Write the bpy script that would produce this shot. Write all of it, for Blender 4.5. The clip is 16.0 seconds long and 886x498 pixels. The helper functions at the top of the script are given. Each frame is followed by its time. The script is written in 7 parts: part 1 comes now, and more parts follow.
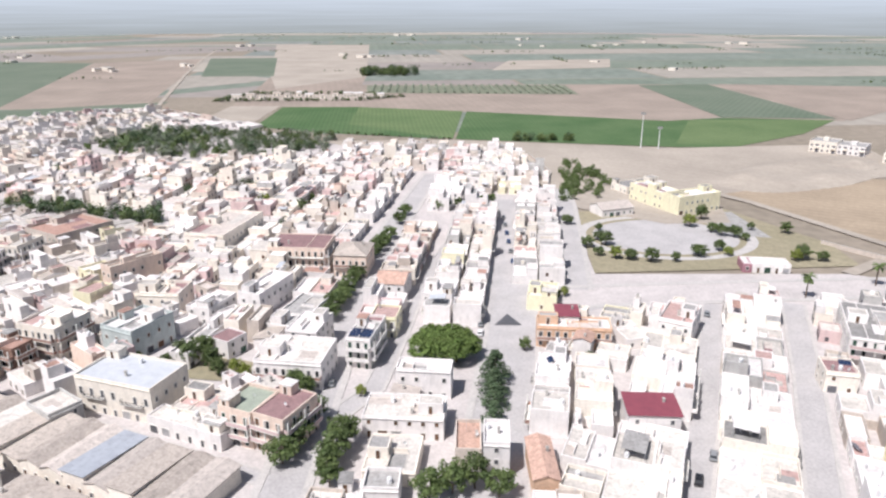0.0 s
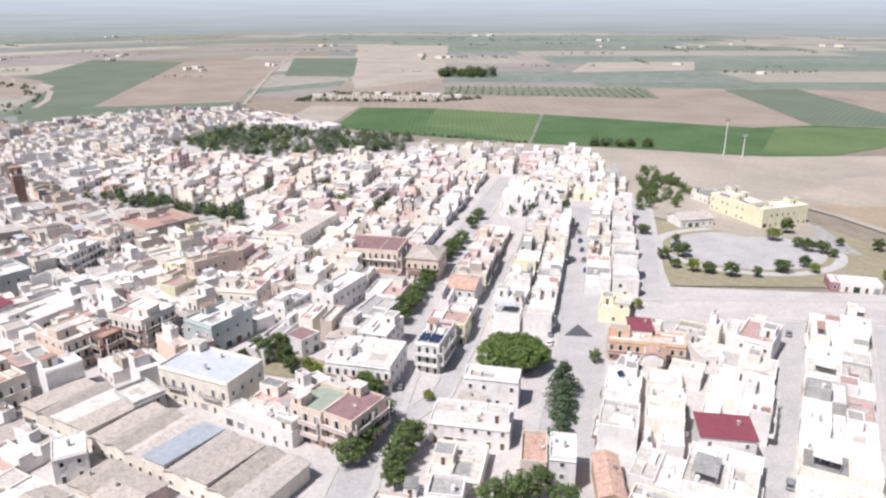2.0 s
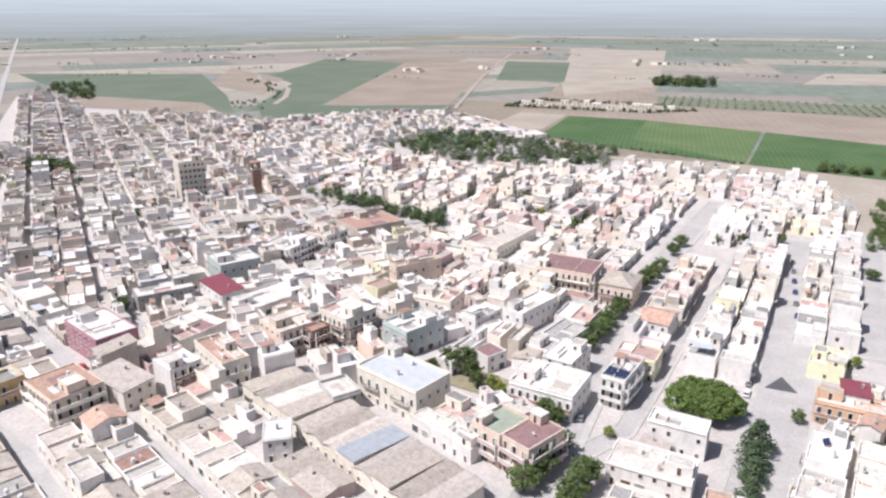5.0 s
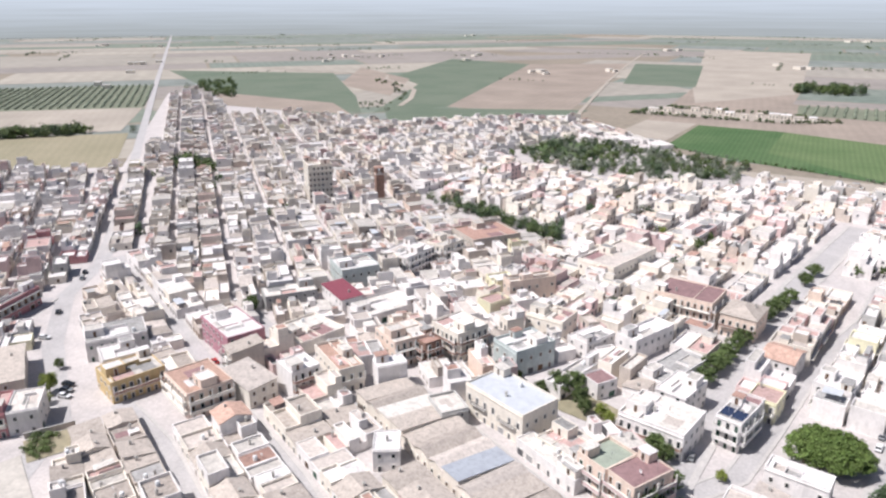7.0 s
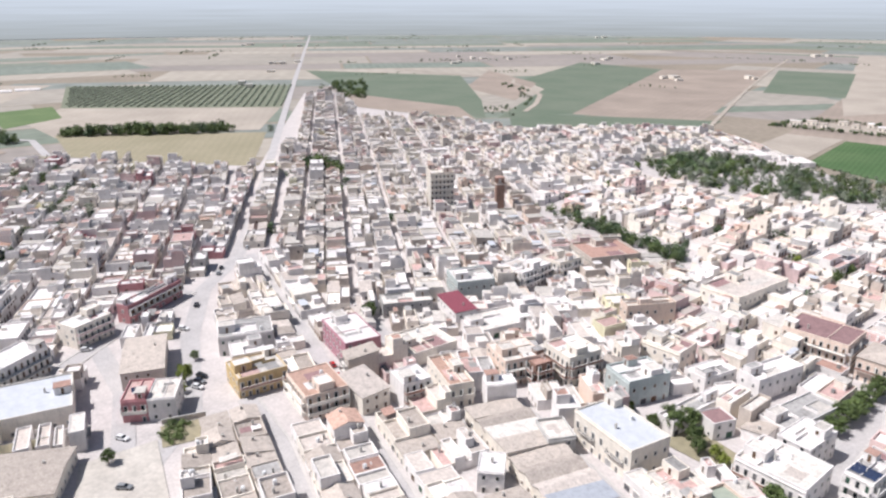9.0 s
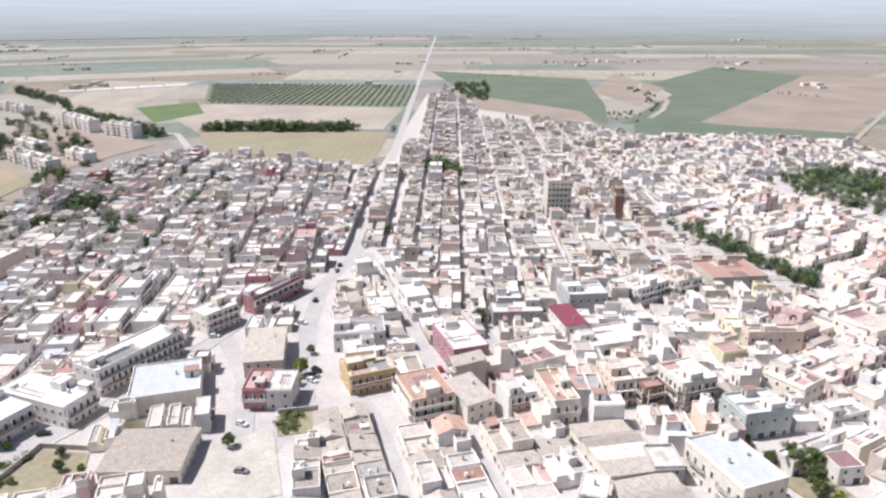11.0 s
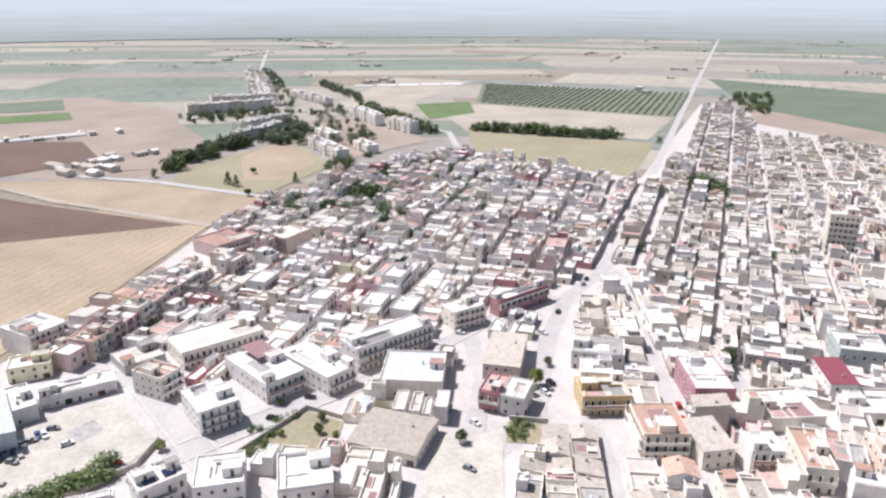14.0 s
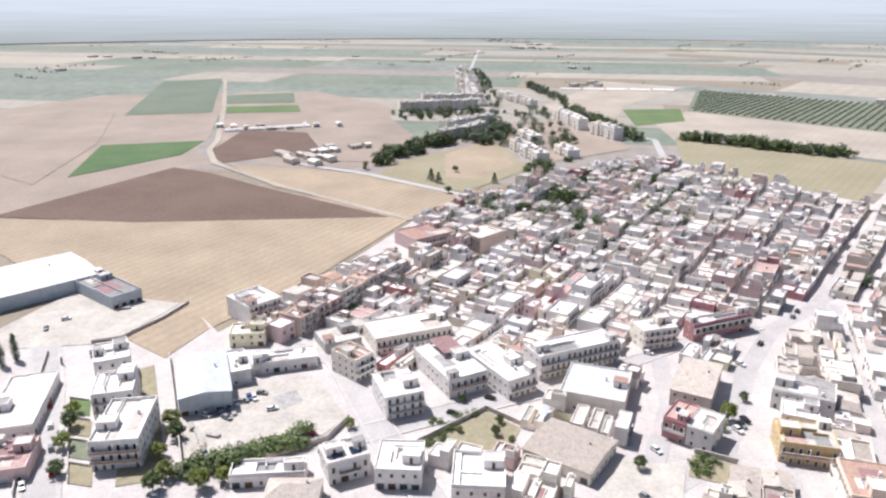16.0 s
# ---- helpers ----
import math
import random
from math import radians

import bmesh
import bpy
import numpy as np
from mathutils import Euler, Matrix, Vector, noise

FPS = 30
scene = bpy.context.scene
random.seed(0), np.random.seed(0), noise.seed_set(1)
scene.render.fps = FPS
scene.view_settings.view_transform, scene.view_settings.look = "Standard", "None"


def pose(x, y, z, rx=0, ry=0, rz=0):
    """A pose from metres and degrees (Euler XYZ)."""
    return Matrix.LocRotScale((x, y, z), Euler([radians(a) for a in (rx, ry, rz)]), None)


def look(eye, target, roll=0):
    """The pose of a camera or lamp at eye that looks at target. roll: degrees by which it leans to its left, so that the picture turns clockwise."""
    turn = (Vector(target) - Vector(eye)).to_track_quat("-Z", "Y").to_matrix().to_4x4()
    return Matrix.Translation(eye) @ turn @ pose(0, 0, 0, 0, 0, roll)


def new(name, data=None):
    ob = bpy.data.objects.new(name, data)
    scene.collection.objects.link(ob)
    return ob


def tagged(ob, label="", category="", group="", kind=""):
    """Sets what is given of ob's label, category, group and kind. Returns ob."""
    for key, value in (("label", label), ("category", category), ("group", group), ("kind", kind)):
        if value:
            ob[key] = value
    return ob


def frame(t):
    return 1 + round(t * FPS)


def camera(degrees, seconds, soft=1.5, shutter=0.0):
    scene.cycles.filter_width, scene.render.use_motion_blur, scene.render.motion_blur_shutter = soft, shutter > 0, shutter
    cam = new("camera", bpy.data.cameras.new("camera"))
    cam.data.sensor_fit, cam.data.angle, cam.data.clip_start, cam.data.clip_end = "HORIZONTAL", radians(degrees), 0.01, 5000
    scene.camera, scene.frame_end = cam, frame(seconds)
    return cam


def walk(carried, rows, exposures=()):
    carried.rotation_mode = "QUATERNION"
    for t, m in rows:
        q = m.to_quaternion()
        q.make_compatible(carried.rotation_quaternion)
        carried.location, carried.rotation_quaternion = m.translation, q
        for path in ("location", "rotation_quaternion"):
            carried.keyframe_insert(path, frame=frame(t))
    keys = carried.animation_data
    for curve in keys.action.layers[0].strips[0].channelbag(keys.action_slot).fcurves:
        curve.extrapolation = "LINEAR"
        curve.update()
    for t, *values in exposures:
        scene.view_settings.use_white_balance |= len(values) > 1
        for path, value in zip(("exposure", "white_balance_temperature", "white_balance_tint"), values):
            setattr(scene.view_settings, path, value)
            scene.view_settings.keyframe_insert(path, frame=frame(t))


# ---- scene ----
# The camera: seconds, place, pitch, lean, heading
cam = camera(63.9, 16.0, soft=2.4)
ROWS = [
    (0.0, -0.00, 0.00, 100.00, -18.81, 0.00, -0.00),
    (0.5, -0.01, 0.02, 100.52, -18.80, 0.00, 1.47),
    (1.0, -0.05, 0.04, 101.08, -18.79, 0.00, 3.04),
    (1.5, -0.13, 0.08, 101.67, -18.80, 0.00, 4.51),
    (2.0, -0.12, 0.06, 102.27, -18.82, 0.00, 6.10),
    (2.5, -0.12, 0.03, 102.89, -18.82, 0.00, 7.67),
    (3.0, -0.13, -0.01, 103.57, -18.84, 0.00, 9.13),
    (3.5, -0.22, -0.01, 104.60, -18.87, 0.00, 11.24),
    (4.0, -0.25, 0.02, 106.17, -18.85, -0.10, 15.29),
    (4.2, -0.26, 0.02, 106.89, -18.80, -0.11, 17.08),
    (6.3, -0.38, -0.21, 115.14, -19.03, 0.00, 28.75),
    (6.5, -0.38, -0.19, 115.87, -19.02, 0.00, 29.78),
    (7.0, -0.44, -0.12, 117.61, -19.03, 0.00, 32.30),
    (7.5, -0.46, 0.04, 119.45, -19.05, 0.00, 35.06),
    (8.0, -0.51, 0.16, 121.30, -19.05, 0.00, 37.62),
    (8.5, -0.62, 0.25, 123.10, -19.07, 0.00, 40.29),
    (8.7, -0.65, 0.29, 123.66, -19.07, 0.00, 41.07),
    (10.8, -0.83, 0.49, 127.73, -19.09, 0.00, 50.86),
    (11.0, -0.84, 0.51, 128.10, -19.09, 0.00, 51.90),
    (11.5, -0.91, 0.54, 129.06, -19.12, 0.00, 54.57),
    (12.0, -0.91, 0.38, 130.07, -19.13, 0.00, 56.89),
    (12.5, -0.84, 0.15, 131.16, -19.14, 0.00, 59.38),
    (13.0, -0.73, -0.04, 132.29, -19.11, 0.00, 62.59),
    (13.5, -0.58, -0.19, 133.44, -19.11, 0.00, 67.81),
    (14.0, -0.45, -0.25, 134.54, -19.10, 0.00, 72.86),
    (14.5, -0.56, -0.36, 135.35, -19.11, 0.00, 76.19),
    (15.0, -0.71, -0.56, 135.92, -19.10, 0.00, 80.37),
    (15.5, -0.82, -0.83, 136.40, -19.07, 0.00, 84.50),
    (16.0, -0.95, -1.08, 137.00, -19.05, 0.00, 89.01),
]
walk(cam, [(t, pose(x, y, z, 90 + pitch, lean, yaw)) for t, x, y, z, pitch, lean, yaw in ROWS], [(0.0, 0.17, 6400.0, 13.5), (8.5, 0.18, 6400.0, 13.5), (11.0, 0.25, 6400.0, 13.5), (16.0, 0.37, 6400.0, 13.5)])

# ---- sky and sun ----
SUN_FROM = Vector((-0.67, -0.74, 0)).normalized()
SUN_UP = radians(58)
world = bpy.data.worlds.new("sky")
scene.world = world
world.use_nodes = True
wn = world.node_tree
sky = wn.nodes.new("ShaderNodeTexSky")
sky.sky_type = "NISHITA"
sky.sun_disc = False
sky.sun_elevation = SUN_UP
sky.sun_rotation = math.atan2(SUN_FROM.x, SUN_FROM.y)
sky.dust_density = 2.0
sky.altitude = 100
wn.links.new(sky.outputs[0], wn.nodes["Background"].inputs[0])
wn.nodes["Background"].inputs[1].default_value = 0.073
sun_data = bpy.data.lights.new("sun", "SUN")
sun_data.energy = 5.0
sun_data.angle = radians(0.6)
sun_data.color = (1.0, 0.98, 0.955)
sun = new("sun", sun_data)
sun.matrix_world = look(SUN_FROM * 300 * math.cos(SUN_UP) + Vector((0, 0, 300 * math.sin(SUN_UP))), (0, 0, 0))

# ---- materials ----


def mat(name, c1, c2, scale=0.2, fine=3.0, rough=0.85, bump=0.15, rand=0.0, island=0.0, rows=None, spec=0.3, metal=0.0, grain=0.25, stain=0.0):
    """A weathered surface: c1 and c2 mixed in patches, fine grain, a random tint for each object or island, furrows or ribs where rows gives (metres, turn, depth), and dark blotches and runs of the depth stain."""
    m = bpy.data.materials.new(name)
    m.use_nodes = True
    t = m.node_tree
    n, ln = t.nodes, t.links
    b = n["Principled BSDF"]
    b.inputs["Roughness"].default_value = rough
    b.inputs["Metallic"].default_value = metal
    b.inputs["Specular IOR Level"].default_value = spec
    geo = n.new("ShaderNodeNewGeometry")
    n1 = n.new("ShaderNodeTexNoise")
    n1.inputs["Scale"].default_value = scale
    n1.inputs["Detail"].default_value = 5
    n1.inputs["Roughness"].default_value = 0.62
    n2 = n.new("ShaderNodeTexNoise")
    n2.inputs["Scale"].default_value = fine
    n2.inputs["Detail"].default_value = 4
    ln.new(geo.outputs["Position"], n1.inputs["Vector"])
    ln.new(geo.outputs["Position"], n2.inputs["Vector"])
    ramp = n.new("ShaderNodeMapRange")
    ramp.inputs["From Min"].default_value = 0.34
    ramp.inputs["From Max"].default_value = 0.66
    ln.new(n1.outputs["Fac"], ramp.inputs["Value"])
    mix = n.new("ShaderNodeMix")
    mix.data_type = "RGBA"
    mix.inputs["A"].default_value = (*c1, 1)
    mix.inputs["B"].default_value = (*c2, 1)
    ln.new(ramp.outputs["Result"], mix.inputs["Factor"])
    val = n.new("ShaderNodeMapRange")
    val.inputs["From Min"].default_value = 0.3
    val.inputs["From Max"].default_value = 0.7
    val.inputs["To Min"].default_value = 1 - grain
    val.inputs["To Max"].default_value = 1 + grain
    ln.new(n2.outputs["Fac"], val.inputs["Value"])
    value = val.outputs["Result"]
    height = n2.outputs["Fac"]
    if rows:
        turn = n.new("ShaderNodeMapping")
        turn.inputs["Rotation"].default_value = (0, 0, -radians(rows[1]))
        ln.new(geo.outputs["Position"], turn.inputs["Vector"])
        wave = n.new("ShaderNodeTexWave")
        wave.bands_direction = "Y"
        wave.inputs["Scale"].default_value = 0.314 / rows[0]
        wave.inputs["Distortion"].default_value = 0.6
        wave.inputs["Detail"].default_value = 2
        ln.new(turn.outputs["Vector"], wave.inputs["Vector"])
        r2 = n.new("ShaderNodeMapRange")
        r2.inputs["To Min"].default_value = 1 - rows[2]
        r2.inputs["To Max"].default_value = 1 + rows[2]
        ln.new(wave.outputs["Fac"], r2.inputs["Value"])
        mul = n.new("ShaderNodeMath")
        mul.operation = "MULTIPLY"
        ln.new(value, mul.inputs[0])
        ln.new(r2.outputs["Result"], mul.inputs[1])
        value = mul.outputs[0]
        height = wave.outputs["Fac"]
    if stain:
        drag = n.new("ShaderNodeMapping")
        drag.inputs["Scale"].default_value = (1, 1, 0.22)
        ln.new(geo.outputs["Position"], drag.inputs["Vector"])
        n3 = n.new("ShaderNodeTexNoise")
        n3.inputs["Scale"].default_value = 0.75
        n3.inputs["Detail"].default_value = 6
        n3.inputs["Roughness"].default_value = 0.68
        ln.new(drag.outputs["Vector"], n3.inputs["Vector"])
        r4 = n.new("ShaderNodeMapRange")
        r4.inputs["From Min"].default_value = 0.50
        r4.inputs["From Max"].default_value = 0.64
        r4.inputs["To Min"].default_value = 1
        r4.inputs["To Max"].default_value = 1 - stain
        ln.new(n3.outputs["Fac"], r4.inputs["Value"])
        mul = n.new("ShaderNodeMath")
        mul.operation = "MULTIPLY"
        ln.new(value, mul.inputs[0])
        ln.new(r4.outputs["Result"], mul.inputs[1])
        value = mul.outputs[0]
    for amount, source in ((rand, "object"), (island, "island")):
        if not amount:
            continue
        if source == "object":
            out = n.new("ShaderNodeObjectInfo").outputs["Random"]
        else:
            out = geo.outputs["Random Per Island"]
        r3 = n.new("ShaderNodeMapRange")
        r3.inputs["To Min"].default_value = 1 - amount
        r3.inputs["To Max"].default_value = 1 + amount
        ln.new(out, r3.inputs["Value"])
        mul = n.new("ShaderNodeMath")
        mul.operation = "MULTIPLY"
        ln.new(value, mul.inputs[0])
        ln.new(r3.outputs["Result"], mul.inputs[1])
        value = mul.outputs[0]
    hsv = n.new("ShaderNodeHueSaturation")
    ln.new(mix.outputs["Result"], hsv.inputs["Color"])
    ln.new(value, hsv.inputs["Value"])
    ln.new(hsv.outputs["Color"], b.inputs["Base Color"])
    if bump:
        bp = n.new("ShaderNodeBump")
        bp.inputs["Strength"].default_value = bump
        bp.inputs["Distance"].default_value = 0.05
        ln.new(height, bp.inputs["Height"])
        ln.new(bp.outputs["Normal"], b.inputs["Normal"])
    return m


# Rendered walls: colour names as they appear in the labels
WALLS = {
    "white": mat("white_render", (0.79, 0.755, 0.735), (0.69, 0.655, 0.63), 0.25, 2.0, rand=0.06, island=0.10, grain=0.08, stain=0.12),
    "cream": mat("cream_render", (0.80, 0.74, 0.655), (0.72, 0.66, 0.58), 0.25, 2.0, rand=0.10, island=0.10, grain=0.10, stain=0.12),
    "grey": mat("grey_render", (0.48, 0.47, 0.45), (0.36, 0.35, 0.34), 0.25, 2.0, rand=0.16, island=0.10, grain=0.12, stain=0.12),
    "beige": mat("beige_render", (0.57, 0.50, 0.44), (0.47, 0.41, 0.36), 0.25, 2.0, rand=0.12, island=0.10, grain=0.12, stain=0.12),
    "pink": mat("pink_render", (0.65, 0.50, 0.485), (0.57, 0.43, 0.415), 0.3, 2.0, rand=0.10, island=0.10, grain=0.10, stain=0.12),
    "ochre": mat("ochre_render", (0.57, 0.43, 0.24), (0.48, 0.36, 0.19), 0.3, 2.0, rand=0.12, island=0.10, grain=0.10, stain=0.12),
    "yellow": mat("yellow_render", (0.80, 0.755, 0.55), (0.73, 0.685, 0.49), 0.3, 2.0, rand=0.06, island=0.10, grain=0.08, stain=0.12),
    "orange": mat("orange_render", (0.67, 0.455, 0.32), (0.59, 0.40, 0.28), 0.3, 2.0, rand=0.10, island=0.10, grain=0.10, stain=0.12),
    "crimson": mat("crimson_render", (0.44, 0.23, 0.27), (0.38, 0.195, 0.23), 0.3, 2.0, rand=0.10, island=0.10, grain=0.10, stain=0.12),
    "peach": mat("peach_render", (0.73, 0.595, 0.505), (0.65, 0.525, 0.445), 0.3, 2.0, rand=0.08, island=0.10, grain=0.10, stain=0.12),
    "rose": mat("rose_render", (0.50, 0.25, 0.26), (0.43, 0.21, 0.22), 0.3, 2.0, rand=0.08, island=0.10, grain=0.10, stain=0.12),
    "brown": mat("brown_brick", (0.29, 0.18, 0.14), (0.22, 0.14, 0.11), 0.5, 4.0, rand=0.15, island=0.10, grain=0.18, stain=0.12),
    "blue": mat("pale_blue_render", (0.54, 0.58, 0.62), (0.46, 0.50, 0.54), 0.3, 2.0, rand=0.08, island=0.10, grain=0.08, stain=0.12),
    "green": mat("grey_green_render", (0.50, 0.545, 0.53), (0.43, 0.475, 0.465), 0.3, 2.0, rand=0.08, island=0.10, grain=0.10, stain=0.12),
}
ROOFS = {
    "white": mat("white_terrace", (0.75, 0.715, 0.70), (0.60, 0.57, 0.555), 0.35, 1.5, rand=0.10, island=0.10, grain=0.10, stain=0.22),
    "pale": mat("pale_screed", (0.60, 0.56, 0.515), (0.47, 0.44, 0.405), 0.4, 1.5, rand=0.18, island=0.10, grain=0.14, stain=0.22),
    "grey": mat("grey_screed", (0.36, 0.35, 0.34), (0.26, 0.25, 0.24), 0.4, 1.5, rand=0.22, island=0.10, grain=0.14, stain=0.22),
    "pink": mat("pink_terrace_tiles", (0.52, 0.36, 0.33), (0.42, 0.29, 0.27), 0.4, 1.5, rand=0.12, island=0.10, grain=0.12, stain=0.22),
    "rust": mat("rust_terrace_tiles", (0.39, 0.25, 0.205), (0.32, 0.20, 0.165), 0.4, 1.5, rand=0.14, island=0.10, grain=0.14, stain=0.22),
    "tile": mat("clay_roof_tiles", (0.52, 0.345, 0.275), (0.42, 0.28, 0.225), 0.6, 2.0, rand=0.16, island=0.10, grain=0.2, bump=0.5, stain=0.22),
    "old_tile": mat("weathered_roof_tiles", (0.47, 0.412, 0.365), (0.385, 0.338, 0.30), 0.5, 2.0, rand=0.16, island=0.10, grain=0.2, bump=0.5, stain=0.22),
    "beige": mat("beige_screed", (0.53, 0.472, 0.43), (0.445, 0.395, 0.36), 0.35, 1.5, rand=0.14, island=0.12, grain=0.14, stain=0.22),
    "dun": mat("dun_weathered_screed", (0.41, 0.36, 0.32), (0.32, 0.28, 0.25), 0.35, 1.5, rand=0.14, island=0.12, grain=0.16, stain=0.22),
    "mauve": mat("mauve_terrace_tiles", (0.30, 0.19, 0.19), (0.25, 0.155, 0.155), 0.4, 1.5, rand=0.10, island=0.10, grain=0.12, stain=0.22),
    "red": mat("red_painted_metal_roof", (0.25, 0.07, 0.09), (0.21, 0.06, 0.08), 0.5, 2.0, rough=0.5, grain=0.06),
    "blue": mat("blue_grey_metal_roof", (0.55, 0.57, 0.60), (0.46, 0.48, 0.51), 0.4, 2.0, rough=0.45, grain=0.06),
    "slate": mat("slate_blue_metal_roof", (0.40, 0.425, 0.465), (0.34, 0.36, 0.40), 0.4, 2.0, rough=0.5, grain=0.06, stain=0.15),
    "green": mat("faded_green_roof", (0.34, 0.38, 0.31), (0.27, 0.30, 0.25), 0.4, 2.0, grain=0.1),
}
SURROUND = mat("window_surround", (0.74, 0.72, 0.68), (0.66, 0.64, 0.60), 1.0, 4.0, grain=0.06)
SHUTTER = {
    "brown": mat("brown_shutters", (0.13, 0.075, 0.045), (0.10, 0.055, 0.035), 2.0, 6.0, rough=0.6, rand=0.3),
    "green": mat("green_shutters", (0.04, 0.085, 0.06), (0.03, 0.07, 0.05), 2.0, 6.0, rough=0.6, rand=0.3),
    "grey": mat("grey_shutters", (0.12, 0.12, 0.13), (0.09, 0.09, 0.10), 2.0, 6.0, rough=0.6, rand=0.3),
}
GLASS = mat("window_glass", (0.03, 0.035, 0.04), (0.02, 0.025, 0.03), 0.5, 2.0, rough=0.08, bump=0, spec=0.6, grain=0.05)
CONCRETE = mat("bare_concrete", (0.46, 0.44, 0.41), (0.36, 0.34, 0.32), 0.6, 3.0, rand=0.12)
IRON = mat("painted_iron", (0.10, 0.10, 0.11), (0.07, 0.07, 0.075), 2.0, 6.0, rough=0.5, metal=0.3)
STEEL = mat("galvanised_steel", (0.55, 0.56, 0.57), (0.45, 0.46, 0.47), 2.0, 6.0, rough=0.4, metal=0.8)
SOLAR = mat("solar_cells", (0.03, 0.045, 0.09), (0.025, 0.035, 0.07), 1.0, 4.0, rough=0.15, bump=0, spec=0.6)
TANK = mat("white_plastic_tank", (0.74, 0.74, 0.74), (0.66, 0.66, 0.66), 1.0, 4.0, rough=0.5)

SOIL = mat("dry_plain_soil", (0.27, 0.23, 0.185), (0.22, 0.19, 0.15), 0.006, 0.15, rough=0.95, grain=0.15)
PAVING = mat("pale_town_paving", (0.52, 0.48, 0.465), (0.435, 0.402, 0.39), 0.08, 1.2, rough=0.9, grain=0.12)
ASPHALT = mat("bleached_asphalt", (0.445, 0.425, 0.42), (0.375, 0.358, 0.354), 0.10, 1.5, rough=0.88, grain=0.12)
KERB = mat("pale_stone_pavement", (0.49, 0.465, 0.445), (0.42, 0.40, 0.385), 0.3, 2.0, rough=0.9, grain=0.12)
DUST = mat("white_dusty_ground", (0.51, 0.475, 0.43), (0.39, 0.36, 0.325), 0.08, 0.8, rough=0.95, grain=0.12)
FIELD = {
    "stubble": mat("stubble_field", (0.375, 0.30, 0.22), (0.285, 0.228, 0.168), 0.018, 0.5, rough=0.95, rows=(6, 150, 0.05), grain=0.10),
    "tan": mat("dry_ploughed_field", (0.325, 0.268, 0.225), (0.25, 0.208, 0.175), 0.014, 0.4, rough=0.95, rows=(9, 100, 0.03), grain=0.10),
    "brown": mat("brown_ploughed_field", (0.155, 0.105, 0.085), (0.125, 0.085, 0.068), 0.02, 0.5, rough=0.95, rows=(5, 60, 0.06), grain=0.12),
    "green": mat("green_crop_field", (0.058, 0.112, 0.042), (0.092, 0.145, 0.062), 0.02, 0.6, rough=0.9, rows=(4, 95, 0.10), grain=0.16),
    "light": mat("light_green_crop_field", (0.13, 0.18, 0.08), (0.095, 0.145, 0.06), 0.02, 0.6, rough=0.9, rows=(4, 95, 0.08), grain=0.14),
    "valley": mat("blue_green_crop_field", (0.115, 0.148, 0.105), (0.15, 0.175, 0.13), 0.012, 0.5, rough=0.9, rows=(6, 60, 0.06), grain=0.12),
    "grass": mat("dry_grass_field", (0.30, 0.265, 0.185), (0.255, 0.23, 0.155), 0.02, 0.6, rough=0.95, rows=(7, 141, 0.03), grain=0.14),
    "grove": mat("grove_soil", (0.185, 0.20, 0.145), (0.16, 0.175, 0.125), 0.02, 0.6, rough=0.95, grain=0.14),
    "pale": mat("pale_fallow_field", (0.40, 0.352, 0.30), (0.315, 0.277, 0.235), 0.016, 0.4, rough=0.95, rows=(9, 141, 0.02), grain=0.08),
}
# Far field colours with distance haze mixed in: paler, greyer, lower in contrast
HAZED_PLAIN = {
    "fallow": mat("hazed_fallow", (0.335, 0.305, 0.265), (0.285, 0.262, 0.228), 0.006, 0.05, rough=0.95, bump=0, grain=0.10, rows=(22, 96, 0.03)),
    "stubble": mat("hazed_stubble", (0.375, 0.338, 0.288), (0.325, 0.295, 0.252), 0.006, 0.05, rough=0.95, bump=0, grain=0.10, rows=(26, 141, 0.03)),
    "crop": mat("hazed_crop", (0.150, 0.182, 0.145), (0.195, 0.218, 0.178), 0.006, 0.05, rough=0.95, bump=0, grain=0.12, rows=(18, 96, 0.04)),
    "grove": mat("hazed_grove", (0.158, 0.188, 0.160), (0.210, 0.232, 0.200), 0.008, 0.06, rough=0.95, bump=0, grain=0.18, rows=(14, 141, 0.06)),
    "scrub": mat("hazed_olive_plain", (0.225, 0.240, 0.218), (0.180, 0.200, 0.185), 0.007, 0.03, rough=0.95, bump=0, grain=0.18),
    "earth": mat("hazed_earth", (0.285, 0.255, 0.232), (0.245, 0.220, 0.202), 0.006, 0.05, rough=0.95, bump=0, grain=0.10, rows=(20, 168, 0.03)),
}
BARK = mat("bark", (0.16, 0.12, 0.09), (0.11, 0.08, 0.06), 1.5, 8.0, rough=0.95, bump=0.6)
